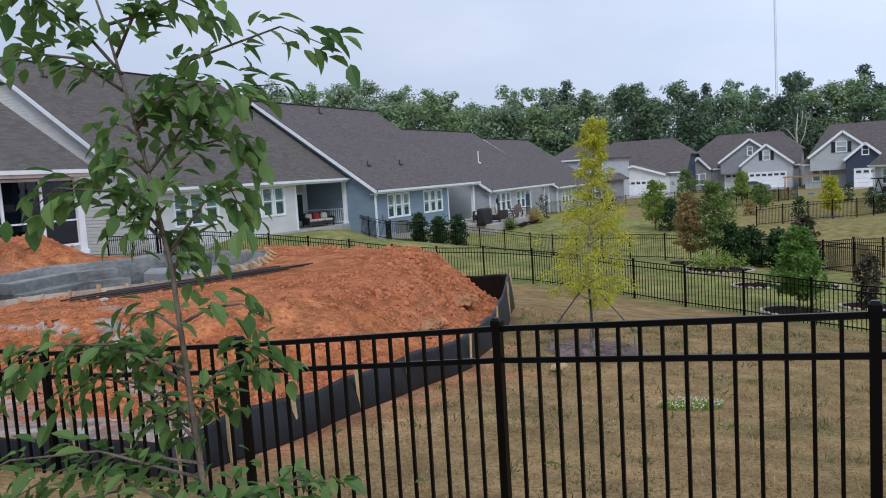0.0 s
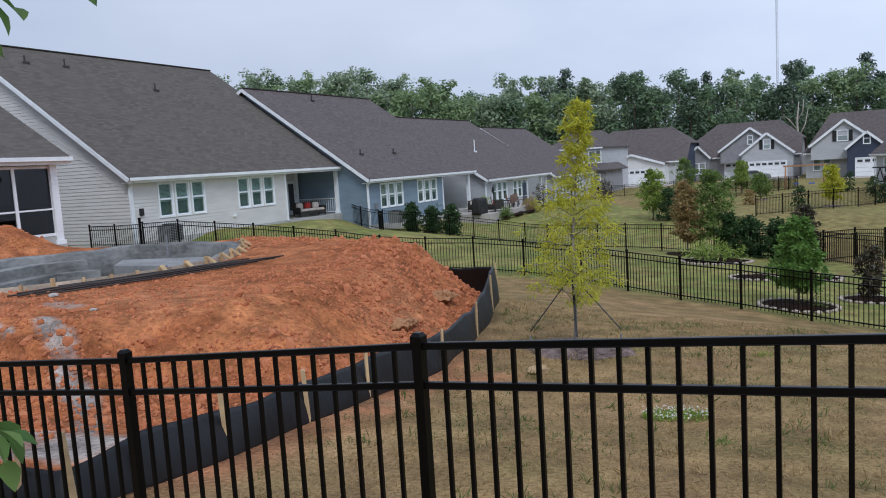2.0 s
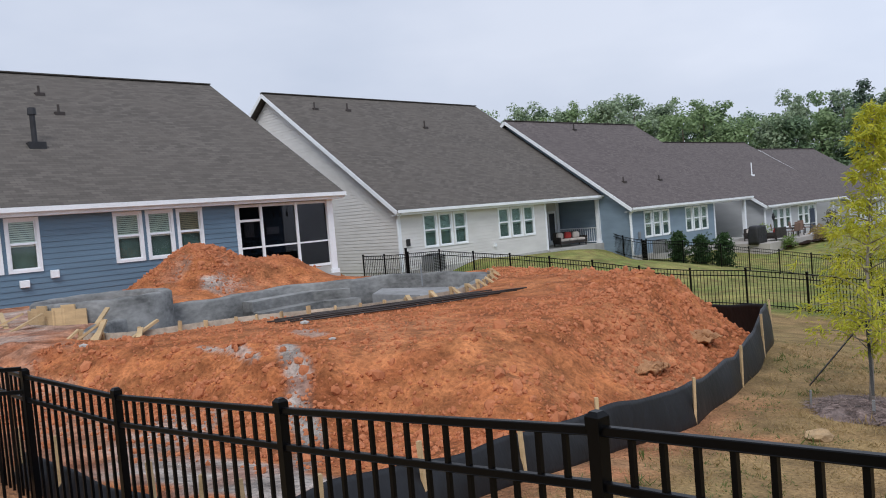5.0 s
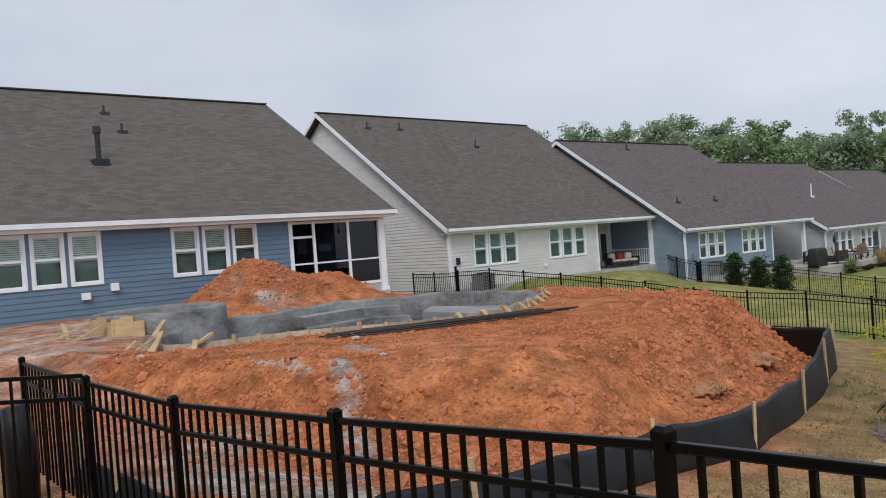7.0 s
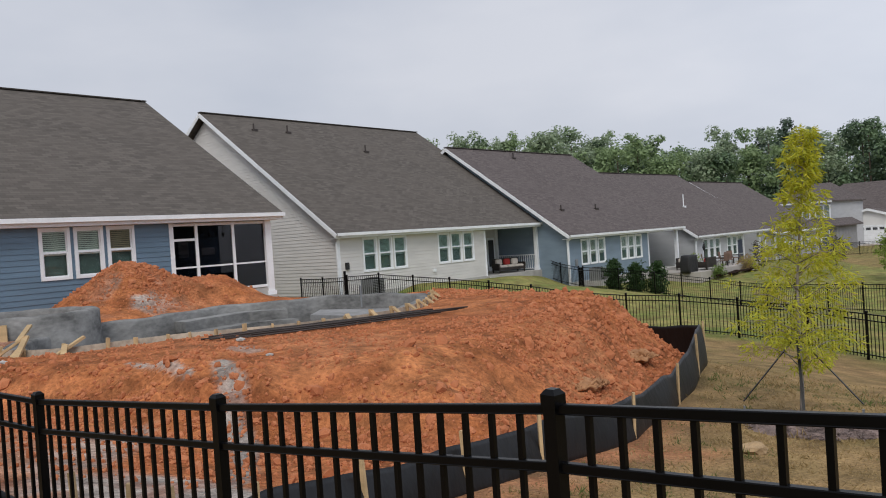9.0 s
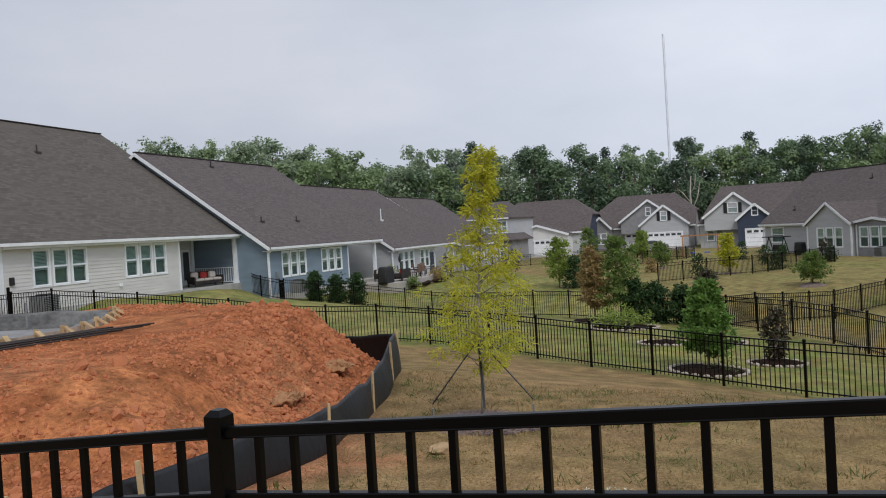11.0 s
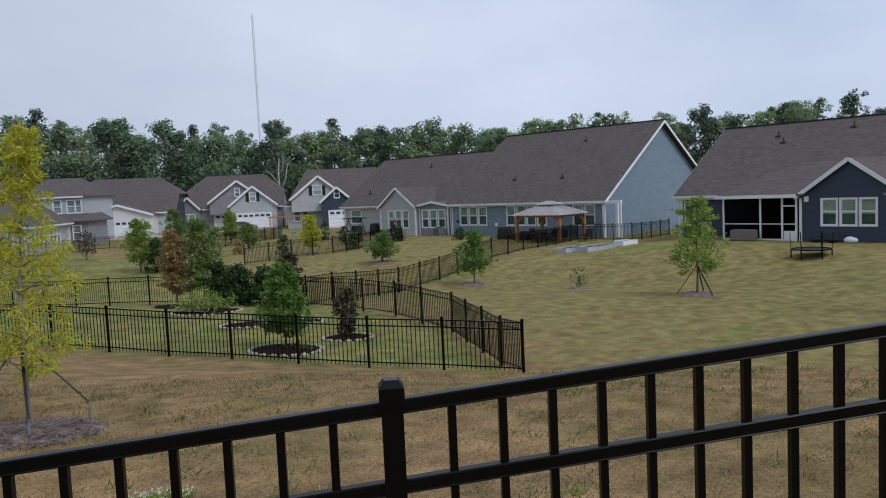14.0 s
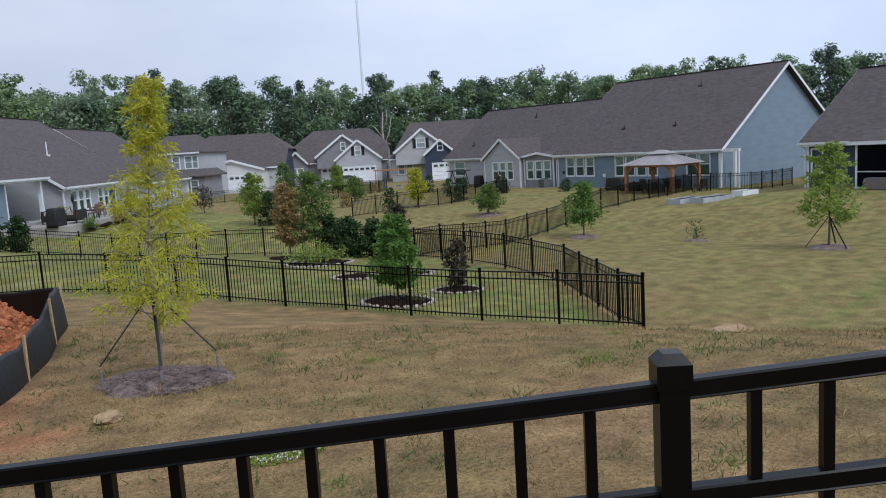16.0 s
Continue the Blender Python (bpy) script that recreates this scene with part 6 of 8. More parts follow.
def wing(ho, x0, x1, yf, rise, wall, roof, wins, back=5.0, over=0.25, sill=WZ):
    """A gabled bump-out towards -y: front wall, side walls, roof with its ridge along y."""
    he = EAVE
    xc = (x0 + x1) / 2
    bm = bmesh.new()
    holes = [(a, a + w, z, z + h) for a, z, w, h in wins]

    def gable(z):
        k = max(0.0, (z - he + 0.12) / rise) * (x1 - x0) / 2
        return x0 + k, x1 - k

    siding(bm, x0, x1, 0.0, he + rise - 0.1, [(h[0] - 0.08, h[1] + 0.08, h[2] - 0.08, h[3] + 0.08) for h in holes], y=yf, gable=gable)
    wall_solid(bm, x0, x1, -1.4, he - 0.1, holes, yf, yf + 0.14)
    v = [bm.verts.new(p) for p in ((x0, yf + 0.006, he - 0.1), (x1, yf + 0.006, he - 0.1), (xc, yf + 0.006, he + rise - 0.1))]
    bm.faces.new(v)
    box(bm, x0, yf + 0.14, -1.4, x0 + 0.12, 0.4, he - 0.1)
    box(bm, x1 - 0.12, yf + 0.14, -1.4, x1, 0.4, he - 0.1)
    part("wing_wall", bm, wall, ho)
    bm = bmesh.new()
    o = over
    k = rise / ((x1 - x0) / 2)
    zl = he - o * k
    roof_mesh(bm, [[(x0 - o, back, zl), (x0 - o, yf - 0.25, zl), (xc, yf - 0.25, he + rise), (xc, back, he + rise)], [(x1 + o, yf - 0.25, zl), (x1 + o, back, zl), (xc, back, he + rise), (xc, yf - 0.25, he + rise)]], 0.1)
    part("wing_roof", bm, roof, ho)
    for sx in (x0 - o, x1 + o):
        bm = bmesh.new()
        beam(bm, (sx, yf - 0.265, zl - 0.08), (xc, yf - 0.265, he + rise - 0.08), 0.03, 0.2)
        part("rake_board", bm, WHITE, ho)
    for sx in (x0, x1):
        bm = bmesh.new()
        box(bm, sx - 0.07, yf - 0.035, 0, sx + 0.07, yf + 0.06, he - 0.25)
        part("corner_board", bm, WHITE, ho)
    for a, z, w, h in wins:
        window_part(ho, a, z, w, h, y=yf, blind=0.55)


def screen_bay(ho, x0, x1, y, zs, z_top, posts, name="porch_screen", door=None):
    """A screened opening: white posts and rails, dark mesh between."""
    bm = bmesh.new()
    for px in (x0, *posts, x1):
        box(bm, px - 0.05, y - 0.05, zs - 0.05, px + 0.05, y + 0.05, z_top)
    for i, (a, b) in enumerate(zip((x0, *posts), (*posts, x1))):
        box(bm, a + 0.06, y - 0.04, zs, b - 0.06, y + 0.04, zs + 0.09)
        box(bm, a + 0.06, y - 0.04, z_top - 0.09, b - 0.06, y + 0.04, z_top)
        box(bm, a + 0.06, y - 0.035, zs + 0.87, b - 0.06, y + 0.035, zs + 0.925)
        if door == i:
            box(bm, a + 0.06, y - 0.035, z_top - 0.58, b - 0.06, y + 0.035, z_top - 0.5)
    fr = part("screen_frame", bm, WHITE, ho, "white screened-porch frame")
    bm = bmesh.new()
    box(bm, x0, y - 0.004, zs, x1, y + 0.004, z_top)
    s = part("screen_mesh", bm, SCREEN, fr, "dark insect screen")
    s.visible_shadow = False


# blue house: screened corner porch
screen_bay(h1, 12.58, 16.18, 0.38, 0.28, EAVE - 0.32, (13.45, 14.85), door=0)
bm = bmesh.new()
box(bm, 12.6, 0.30, -1.4, 16.3, 0.5, 0.24)
part("porch_knee_wall", bm, CONCRETE, h1)
for z, w, x in ((1.55, 0.55, 15.5), (1.5, 0.4, 14.55)):
    bm = bmesh.new()
    box(bm, x, 3.50, z, x + w, 3.54, z + (0.28 if x > 15 else 0.7))
    part("wall_picture", bm, WHITE, h1, "pale framed panel on the porch wall")
for i in range(3):
    bm = bmesh.new()
    beam(bm, (14.95 + 0.28 * i, 2.0, EAVE - 0.62), (14.95 + 0.28 * i, 2.0, EAVE - 0.78), 0.12, sides=10, taper=0.5)
    beam(bm, (14.95 + 0.28 * i, 2.0, EAVE - 0.62), (14.95 + 0.28 * i, 2.0, EAVE - 0.14), 0.015)
    part("porch_lamp", bm, METAL, h1)


def lounge(name, m, label, frame_mat, seat_mat, w=1.4, d=0.75, group=""):
    """A padded outdoor sofa or chair."""
    t = thing(name, m, label, "sofa" if w > 1.0 else "chair", group)
    bm = bmesh.new()
    box(bm, -w / 2, -d / 2, 0.16, w / 2, d / 2, 0.32)
    part("seat_frame", bm, frame_mat, t)
    bm = bmesh.new()
    box(bm, -w / 2, d / 2 - 0.12, 0.32, w / 2, d / 2, 0.86)
    bmesh.ops.bevel(bm, geom=bm.edges[:], offset=0.03, segments=2, affect="EDGES")
    part("backrest", bm, frame_mat, t)
    for s in (-1, 1):
        bm = bmesh.new()
        box(bm, s * w / 2 - 0.05, -d / 2, 0.3, s * w / 2 + 0.05, d / 2, 0.58)
        bmesh.ops.bevel(bm, geom=bm.edges[:], offset=0.02, segments=2, affect="EDGES")
        part("armrest", bm, frame_mat, t)
        for q in (-1, 1):
            bm = bmesh.new()
            box(bm, s * (w / 2 - 0.05) - 0.03, q * (d / 2 - 0.05) - 0.03, 0, s * (w / 2 - 0.05) + 0.03, q * (d / 2 - 0.05) + 0.03, 0.17)
            part("leg", bm, frame_mat, t)
    n = max(1, round(w / 0.62))
    for i in range(n):
        a = -w / 2 + 0.07 + i * (w - 0.14) / n
        bm = bmesh.new()
        box(bm, a, -d / 2, 0.32, a + (w - 0.14) / n - 0.02, d / 2 - 0.13, 0.46)
        bmesh.ops.bevel(bm, geom=bm.edges[:], offset=0.04, segments=2, affect="EDGES")
        part("seat_cushion", bm, seat_mat, t)
        bm = bmesh.new()
        box(bm, a + 0.04, d / 2 - 0.30, 0.46, a + (w - 0.14) / n - 0.08, d / 2 - 0.13, 0.82)
        bmesh.ops.bevel(bm, geom=bm.edges[:], offset=0.05, segments=2, affect="EDGES")
        part("back_cushion", bm, REDCLOTH if (i + n) % 2 == 0 or n == 1 else seat_mat, t)
    return t


lounge("porch_chair", h1.matrix_world @ pose(13.9, 2.2, 0.0, 0, 0, 200), "dark cushioned chair inside the screened porch", WICKER, COVER, 0.8)
lounge("porch_chair", h1.matrix_world @ pose(15.4, 2.2, 0.0, 0, 0, 180), "pale cushioned chair inside the screened porch", WICKER, PALECLOTH, 0.8)

# stub flue on the blue house's roof
bm = bmesh.new()
zb = EAVE + 5.5 * 0.38
beam(bm, (7.55, 9.3 * 0.38, zb - 0.15), (7.55, 9.3 * 0.38, zb + 0.95), 0.17, sides=12)
beam(bm, (7.55, 9.3 * 0.38, zb + 0.92), (7.55, 9.3 * 0.38, zb + 1.14), 0.27, sides=12, taper=0.9)
box(bm, 7.3, 9.3 * 0.38 - 0.3, zb - 0.2, 7.8, 9.3 * 0.38 + 0.25, zb + 0.04)
part("flue", bm, mat("dark_flue", (0.03, 0.03, 0.034), 0.5, 0.3, var=0.2), h1, "dark metal flue pipe with cap")


def wall_box(ho, x, z, w, h, material, y=0.33, name="utility_box", d=0.1):
    bm = bmesh.new()
    box(bm, x, y - d, z, x + w, y + 0.01, z + h)
    bmesh.ops.bevel(bm, geom=bm.edges[:], offset=0.012, segments=1, affect="EDGES")
    part(name, bm, material, ho)


wall_box(h1, 5.85, 0.72, 0.24, 0.2, WHITE)
wall_box(h1, 6.65, 0.90, 0.22, 0.22, WHITE)
wall_box(h2, 0.62, 1.2, 0.2, 0.32, COVER, name="meter_box")
wall_box(h2, 6.75, 0.62, 0.18, 0.16, WHITE, name="vent_hood")
wall_box(h3, 0.9, 1.0, 0.2, 0.4, METAL, name="meter_box")
wall_box(r2, 5.6, 0.9, 0.28, 0.28, WHITE)
wall_box(r2, 0.9, 1.2, 0.2, 0.25, COVER, name="meter_box")

# grey house: corner porch with door, sofa and railing
bm = bmesh.new()
box(bm, 15.5, 3.30, 0.0, 16.3, 3.345, 2.15)
dr = part("door", bm, WHITE, h2, "white glazed porch door")
# opaque pane, painted dark for the unlit room behind it
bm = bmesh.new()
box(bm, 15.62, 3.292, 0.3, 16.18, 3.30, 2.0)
part("pane", bm, UNLIT_INSIDE, dr, "dark door pane")
bm = bmesh.new()
box(bm, 16.4, 3.25, 0.0, 16.66, 3.345, EAVE - 0.15)
part("trim", bm, WHITE, h2)
for i in range(17):
    bm = bmesh.new()
    box(bm, 16.7, 0.6 + i * 0.16, 0.1, 16.73, 0.63 + i * 0.16, 0.9)
    part("baluster", bm, WHITE, h2)
bm = bmesh.new()
box(bm, 16.68, 0.45, 0.9, 16.76, 3.3, 0.96)
box(bm, 16.68, 0.45, 0.06, 16.76, 3.3, 0.1)
part("porch_railing", bm, WHITE, h2)
lounge("porch_sofa", h2.matrix_world @ pose(14.7, 1.15, 0.0, 0, 0, -20), "dark wicker sofa with red and pale cushions on the porch", WICKER, PALECLOTH, 1.9, 0.8)
lounge("porch_chair", h2.matrix_world @ pose(12.5, 1.9, 0.0, 0, 0, 60), "dark wicker chair on the corner porch", WICKER, COVER, 0.8)


def ac_unit(x, y, z, yaw, label):
    t = thing("air_conditioner", pose(x, y, z, 0, 0, yaw), label, "air conditioner", "outdoor air conditioners")
    bm = bmesh.new()
    box(bm, -0.4, -0.4, 0.06, 0.4, 0.4, 0.82)
    bmesh.ops.bevel(bm, geom=bm.edges[:], offset=0.04, segments=2, affect="EDGES")
    part("cabinet", bm, METAL, t)
    bm = bmesh.new()
    box(bm, -0.5, -0.5, -0.25, 0.5, 0.5, 0.06)
    part("pad", bm, CONCRETE, t)
    bm = bmesh.new()
    bmesh.ops.create_cone(bm, cap_ends=True, segments=20, radius1=0.34, radius2=0.3, depth=0.04, matrix=Matrix.Translation((0, 0, 0.84)))
    part("fan_grille", bm, COVER, t)
    for i in range(9):
        bm = bmesh.new()
        box(bm, -0.36, -0.408, 0.14 + i * 0.07, 0.36, -0.40, 0.17 + i * 0.07)
        part("louvre", bm, COVER, t)


p = h2.matrix_world @ Vector((1.4, -0.6, 0))
ac_unit(p.x, p.y, p.z - 0.1, 66, "grey outdoor air-conditioning unit on its pad")
p = h3.matrix_world @ Vector((1.6, -0.8, 0))
ac_unit(p.x, p.y, p.z, 64, "grey outdoor air-conditioning unit behind the fence")
p = r2.matrix_world @ Vector((-0.6, -0.6, 0))
ac_unit(p.x, p.y, p.z, -81, "grey outdoor air-conditioning unit by the corner")
# short fence and gate between the blue and the grey house
p1 = h2.matrix_world @ Vector((-0.15, -0.45, 0))
far_fence([(-16.1, 33.6), (p1.x, p1.y)], "short black fence panel beside the grey house's corner", 1.1, singles=40)
gp = new("gate_post", GATE_POST)
gp.matrix_world = pose(p1.x, p1.y, gz(p1.x, p1.y), 0, 0, 20)
tagged(gp, "thick black gate post by the grey house", "gate post")
p0 = h3.matrix_world @ Vector((-0.2, -0.6, 0))
far_fence([(p0.x - 2.4, p0.y + 1.9), (p0.x, p0.y), (-4.4, 45.3)], "black fence at the blue-grey house's corner", 1.3)
# blue house across the lawn: corner porch posts in white
for lx, ly in ((16.85, 0.2), (17.55, 0.9)):
    bm = bmesh.new()
    box(bm, lx - 0.1, ly - 0.1, -0.3, lx + 0.1, ly + 0.1, EAVE - 0.2)
    part("porch_post", bm, WHITE, r2)
bm = bmesh.new()
box(bm, 16.7, 0.06, EAVE - 0.28, 18.4, 0.3, EAVE - 0.06)
box(bm, 18.32, 0.06, -0.3, 18.4, 0.2, EAVE - 0.28)
part("side_porch_frame", bm, WHITE, r2)
# navy house: gabled wing and screened porch
wing(r1, 8.95, 13.85, -2.5, 1.75, NAVY, ROOF2, [(10.05, EAVE - 1.66, 0.70, 1.30), (10.98, EAVE - 1.66, 0.70, 1.30), (11.91, EAVE - 1.66, 0.70, 1.30)], back=3.2)
screen_bay(r1, 4.6, 8.7, -2.45, 0.42, EAVE - 0.12, (6.75, 7.95), door=2)
bm = bmesh.new()
box(bm, 8.05, -2.52, 0.42, 8.65, -2.46, 0.95)
part("door_panel", bm, WHITE, r1, "white lower panel of the screen door")
bm = bmesh.new()
roof_mesh(bm, [[(4.3, -2.85, EAVE - 0.05), (9.2, -2.85, EAVE - 0.05), (10.4, 1.3, EAVE + 1.6), (7.2, 1.3, EAVE + 1.6)], [(4.3, 2.6, EAVE - 0.05), (4.3, -2.85, EAVE - 0.05), (7.2, 1.3, EAVE + 1.6), (7.2, 2.6, EAVE + 1.6)], [(7.2, 1.3, EAVE + 1.6), (11.4, 1.3, EAVE + 1.6), (11.4, 2.6, EAVE + 1.66), (7.2, 2.6, EAVE + 1.66)]], 0.1)
part("porch_roof", bm, ROOF2, r1)
bm = bmesh.new()
box(bm, 4.3, -2.92, EAVE - 0.22, 8.85, -2.84, EAVE - 0.04)
part("porch_gutter", bm, WHITE, r1)
bm = bmesh.new()
box(bm, 4.5, -2.55, -1.2, 8.9, 0.3, 0.36)
part("porch_floor", bm, CONCRETE, r1, "concrete porch slab")
wall_box(r1, 9.15, EAVE - 0.45, 0.22, 0.28, WHITE, y=-2.51, name="flood_lamp")
wall_box(r1, 12.95, EAVE - 0.2, 0.3, 0.12, METAL, y=-2.51, name="flood_lamp")
window_part(r1, 0.55, EAVE - 1.9, 0.0 + 0.6, 1.4, y=0.35)
# grey house with the sunroom gable
wing(r3, 9.6, 14.4, -3.0, 1.75, PALE, ROOF2, [(10.75, WZ - 0.25, 0.72, 1.6), (11.75, WZ - 0.25, 0.72, 1.6), (12.75, WZ - 0.25, 0.72, 1.6)], back=3.5)
wing(r3, 14.6, 18.2, -2.6, 0.3, STONEGREY, ROOF2, [(14.95, WZ - 0.25, 0.78, 1.6), (16.0, WZ - 0.25, 0.78, 1.6), (17.05, WZ - 0.25, 0.78, 1.6)], back=1.0)

# ---- far houses across the street ----


def garage_door(ho, x, w, y, h=2.13, z=0.0):
    bm = bmesh.new()
    box(bm, x - 0.12, y - 0.06, z, x, y + 0.02, z + h + 0.14)
    box(bm, x + w, y - 0.06, z, x + w + 0.12, y + 0.02, z + h + 0.14)
    box(bm, x, y - 0.06, z + h, x + w, y + 0.02, z + h + 0.14)
    gd = part("garage_door", bm, WHITE, ho, "white panelled garage door")
    for r in range(4):
        bm = bmesh.new()
        box(bm, x, y - 0.03, z + r * h / 4 + 0.01, x + w, y + 0.02, z + (r + 1) * h / 4 - 0.01)
        part("panel", bm, WHITE, gd)
    n = max(2, round(w / 0.8))
    for i in range(n):
        bm = bmesh.new()
        box(bm, x + (i + 0.15) * w / n, y - 0.045, z + h * 0.80, x + (i + 0.85) * w / n, y - 0.032, z + h * 0.94)
        part("pane", bm, UNLIT_INSIDE, gd)


def front_gable(ho, xc, half, zb, za, y, wall, roof, depth=4.0, zfloor=-1.5, clip=0.0):
    """A street-facing gable with its wall, roof and white rakes."""
    bm = bmesh.new()
    box(bm, xc - half + 0.25, y, zfloor, xc + half - 0.25, y + 0.15, zb)
    v = [bm.verts.new(p) for p in ((xc - half + 0.2, y, zb), (xc + half - 0.2, y, zb), (xc, y, za - 0.15))]
    bm.faces.new(v)
    box(bm, xc - half + 0.25, y + 0.15, zfloor, xc - half + 0.37, y + depth, zb)
    box(bm, xc + half - 0.37, y + 0.15, zfloor, xc + half - 0.25, y + depth, zb)
    part("gable_wall", bm, wall, ho)
    bm = bmesh.new()
    roof_mesh(bm, [[(xc - half, y + depth, zb), (xc - half, y - 0.3, zb), (xc, y - 0.3, za), (xc, y + depth, za)], [(xc + half, y - 0.3, zb), (xc + half, y + depth, zb), (xc, y + depth, za), (xc, y - 0.3, za)]], 0.12)
    part("gable_roof", bm, roof, ho)
    for s in (-1, 1):
        bm = bmesh.new()
        beam(bm, (xc + s * half, y - 0.32, zb - 0.1), (xc, y - 0.32, za - 0.1), 0.04, 0.28)
        part("rake_board", bm, WHITE, ho)


def hip_block(ho, x0, x1, D, he, H, inset, wall, roof, side=None, zfloor=-1.5, clip=0.0):
    """A main block under a hipped roof."""
    for n, a in (("front_wall", (x0 + 0.3, 0.3, x1 - 0.3, 0.45)), ("back_wall", (x0 + 0.3, 2 * D - 0.45, x1 - 0.3, 2 * D - 0.3))):
        bm = bmesh.new()
        box(bm, a[0], a[1], zfloor, a[2], a[3], he)
        part(n, bm, wall, ho)
    for x in (x0 + 0.3, x1 - 0.45):
        bm = bmesh.new()
        box(bm, x, 0.45, zfloor, x + 0.15, 2 * D - 0.45, he)
        if clip:
            q = [bm.verts.new(p) for p in ((x + 0.14, 0.3, he), (x + 0.14, 2 * D - 0.3, he), (x + 0.14, D + D * (1 - clip), he + H * clip), (x + 0.14, D - D * (1 - clip), he + H * clip))]
            bm.faces.new(q)
        part("side_wall", bm, side or wall, ho)
    bm = bmesh.new()
    if clip:
        k, zc = D * clip, he + H * clip
        roof_mesh(bm, [[(x0, 0, he), (x1, 0, he), (x1, k, zc), (x1 - inset, D, he + H), (x0 + inset, D, he + H), (x0, k, zc)], [(x1, 2 * D, he), (x0, 2 * D, he), (x0, 2 * D - k, zc), (x0 + inset, D, he + H), (x1 - inset, D, he + H), (x1, 2 * D - k, zc)],
                       [(x0, 2 * D - k, zc), (x0, k, zc), (x0 + inset, D, he + H)], [(x1, k, zc), (x1, 2 * D - k, zc), (x1 - inset, D, he + H)]])
    else:
        roof_mesh(bm, [[(x0, 0, he), (x1, 0, he), (x1 - inset, D, he + H), (x0 + inset, D, he + H)], [(x1, 2 * D, he), (x0, 2 * D, he), (x0 + inset, D, he + H), (x1 - inset, D, he + H)], [(x0, 2 * D, he), (x0, 0, he), (x0 + inset, D, he + H)], [(x1, 0, he), (x1, 2 * D, he), (x1 - inset, D, he + H)]])
    part("roof", bm, roof, ho)
    bm = bmesh.new()
    box(bm, x0, -0.04, he - 0.2, x1, 0.0, he - 0.02)
    part("fascia", bm, WHITE, ho)


def small_window(ho, x, z, w, h, y, shutters=False):
    window_part(ho, x, z, w, h, y=y, blind=0.3)
    if shutters:
        for sx in (x - 0.55, x + w + 0.12):
            bm = bmesh.new()
            box(bm, sx, y - 0.05, z - 0.05, sx + 0.42, y - 0.01, z + h + 0.05)
            part("shutter", bm, COVER, ho)


FL = -2.55
G3 = "street-front houses"
g2 = thing("house", pose(33.2, 112.5, FL, 0, 0, -27.3), "grey gabled house with white garage doors", "house", G3)
hip_block(g2, 0, 14.8, 6.2, 3.1, 4.8, 3.2, STONEGREY, ROOF2, clip=0.45)
front_gable(g2, 8.4, 4.2, 3.9, 7.0, -0.8, STONEGREY, ROOF2, 6, 2.2)
front_gable(g2, 10.6, 3.5, 3.3, 6.1, -1.6, PALE, ROOF2, 5)
front_gable(g2, 1.5, 1.75, 3.1, 4.9, -1.2, STONEGREY, ROOF2, 4)
garage_door(g2, 4.9, 2.6, 0.25)
garage_door(g2, 8.3, 4.7, -1.62)
small_window(g2, 8.1, 4.7, 0.6, 1.1, -0.82)
small_window(g2, 10.2, 3.9, 0.8, 1.2, -1.62, True)
small_window(g2, 0.7, 0.9, 0.75, 1.5, -1.22)
small_window(g2, 1.65, 0.9, 0.75, 1.5, -1.22)
g1 = thing("house", pose(17.4, 110.6, FL, 0, 0, -27), "navy and white house with white garage gable", "house", G3)
hip_block(g1, 0, 14.6, 6.0, 3.1, 4.7, 3.0, PALE, ROOF2, NAVY, clip=0.5)
front_gable(g1, 8.0, 4.4, 2.9, 4.3, -2.8, mat("white_siding", (0.70, 0.70, 0.69), 0.6, var=0.05, scale=0.8, fine=30), ROOF2, 6)
front_gable(g1, 4.4, 2.6, 2.8, 3.9, -1.6, MATS["white_siding"], ROOF2, 5)
garage_door(g1, 6.1, 4.4, -2.82)
garage_door(g1, 2.9, 2.2, -1.62)
g3 = thing("house", pose(43.2, 98.2, FL, 0, 0, -27), "grey and navy gabled house with garage", "house", G3)
hip_block(g3, 0, 16.0, 6.0, 3.1, 4.9, 3.0, PALE, ROOF2)
front_gable(g3, 4.6, 3.9, 3.9, 7.0, -0.8, PALE, ROOF2, 6, 2.2)
front_gable(g3, 7.0, 2.3, 3.4, 5.4, -1.8, NAVY, ROOF2, 5)
garage_door(g3, 5.9, 2.4, -1.82)
small_window(g3, 3.9, 4.4, 1.1, 1.2, -0.82, True)
small_window(g3, 6.7, 3.9, 0.65, 1.1, -1.82)
small_window(g3, 1.2, 0.9, 0.8, 1.5, 0.25)
small_window(g3, 2.3, 0.9, 0.8, 1.5, 0.25)
# two-storey grey house at the end of the row
h6 = thing("house", pose(11.0, 99.4, FL, 0, 0, -30), "two-storey grey house with porch", "house", G3)
hip_block(h6, 0, 7.8, 5.5, 5.5, 2.2, 2.0, PALE, ROOF2)
small_window(h6, 4.4, 3.6, 0.8, 1.4, 0.25)
small_window(h6, 5.9, 3.6, 0.8, 1.4, 0.25)
small_window(h6, 6.8, 3.6, 0.6, 1.4, 0.25)
bm = bmesh.new()
roof_mesh(bm, [[(1.0, -3.4, 2.75), (9.6, -3.4, 2.75), (8.4, 0.3, 3.5), (1.0, 0.3, 3.5)], [(9.6, -3.4, 2.75), (9.6, 4.0, 2.75), (8.4, 4.0, 3.5), (8.4, 0.3, 3.5)]])
part("porch_roof", bm, ROOF2, h6)
bm = bmesh.new()
box(bm, 6.2, -3.0, -1.5, 9.2, 3.0, 2.7)
part("porch_wall", bm, STONEGREY, h6)
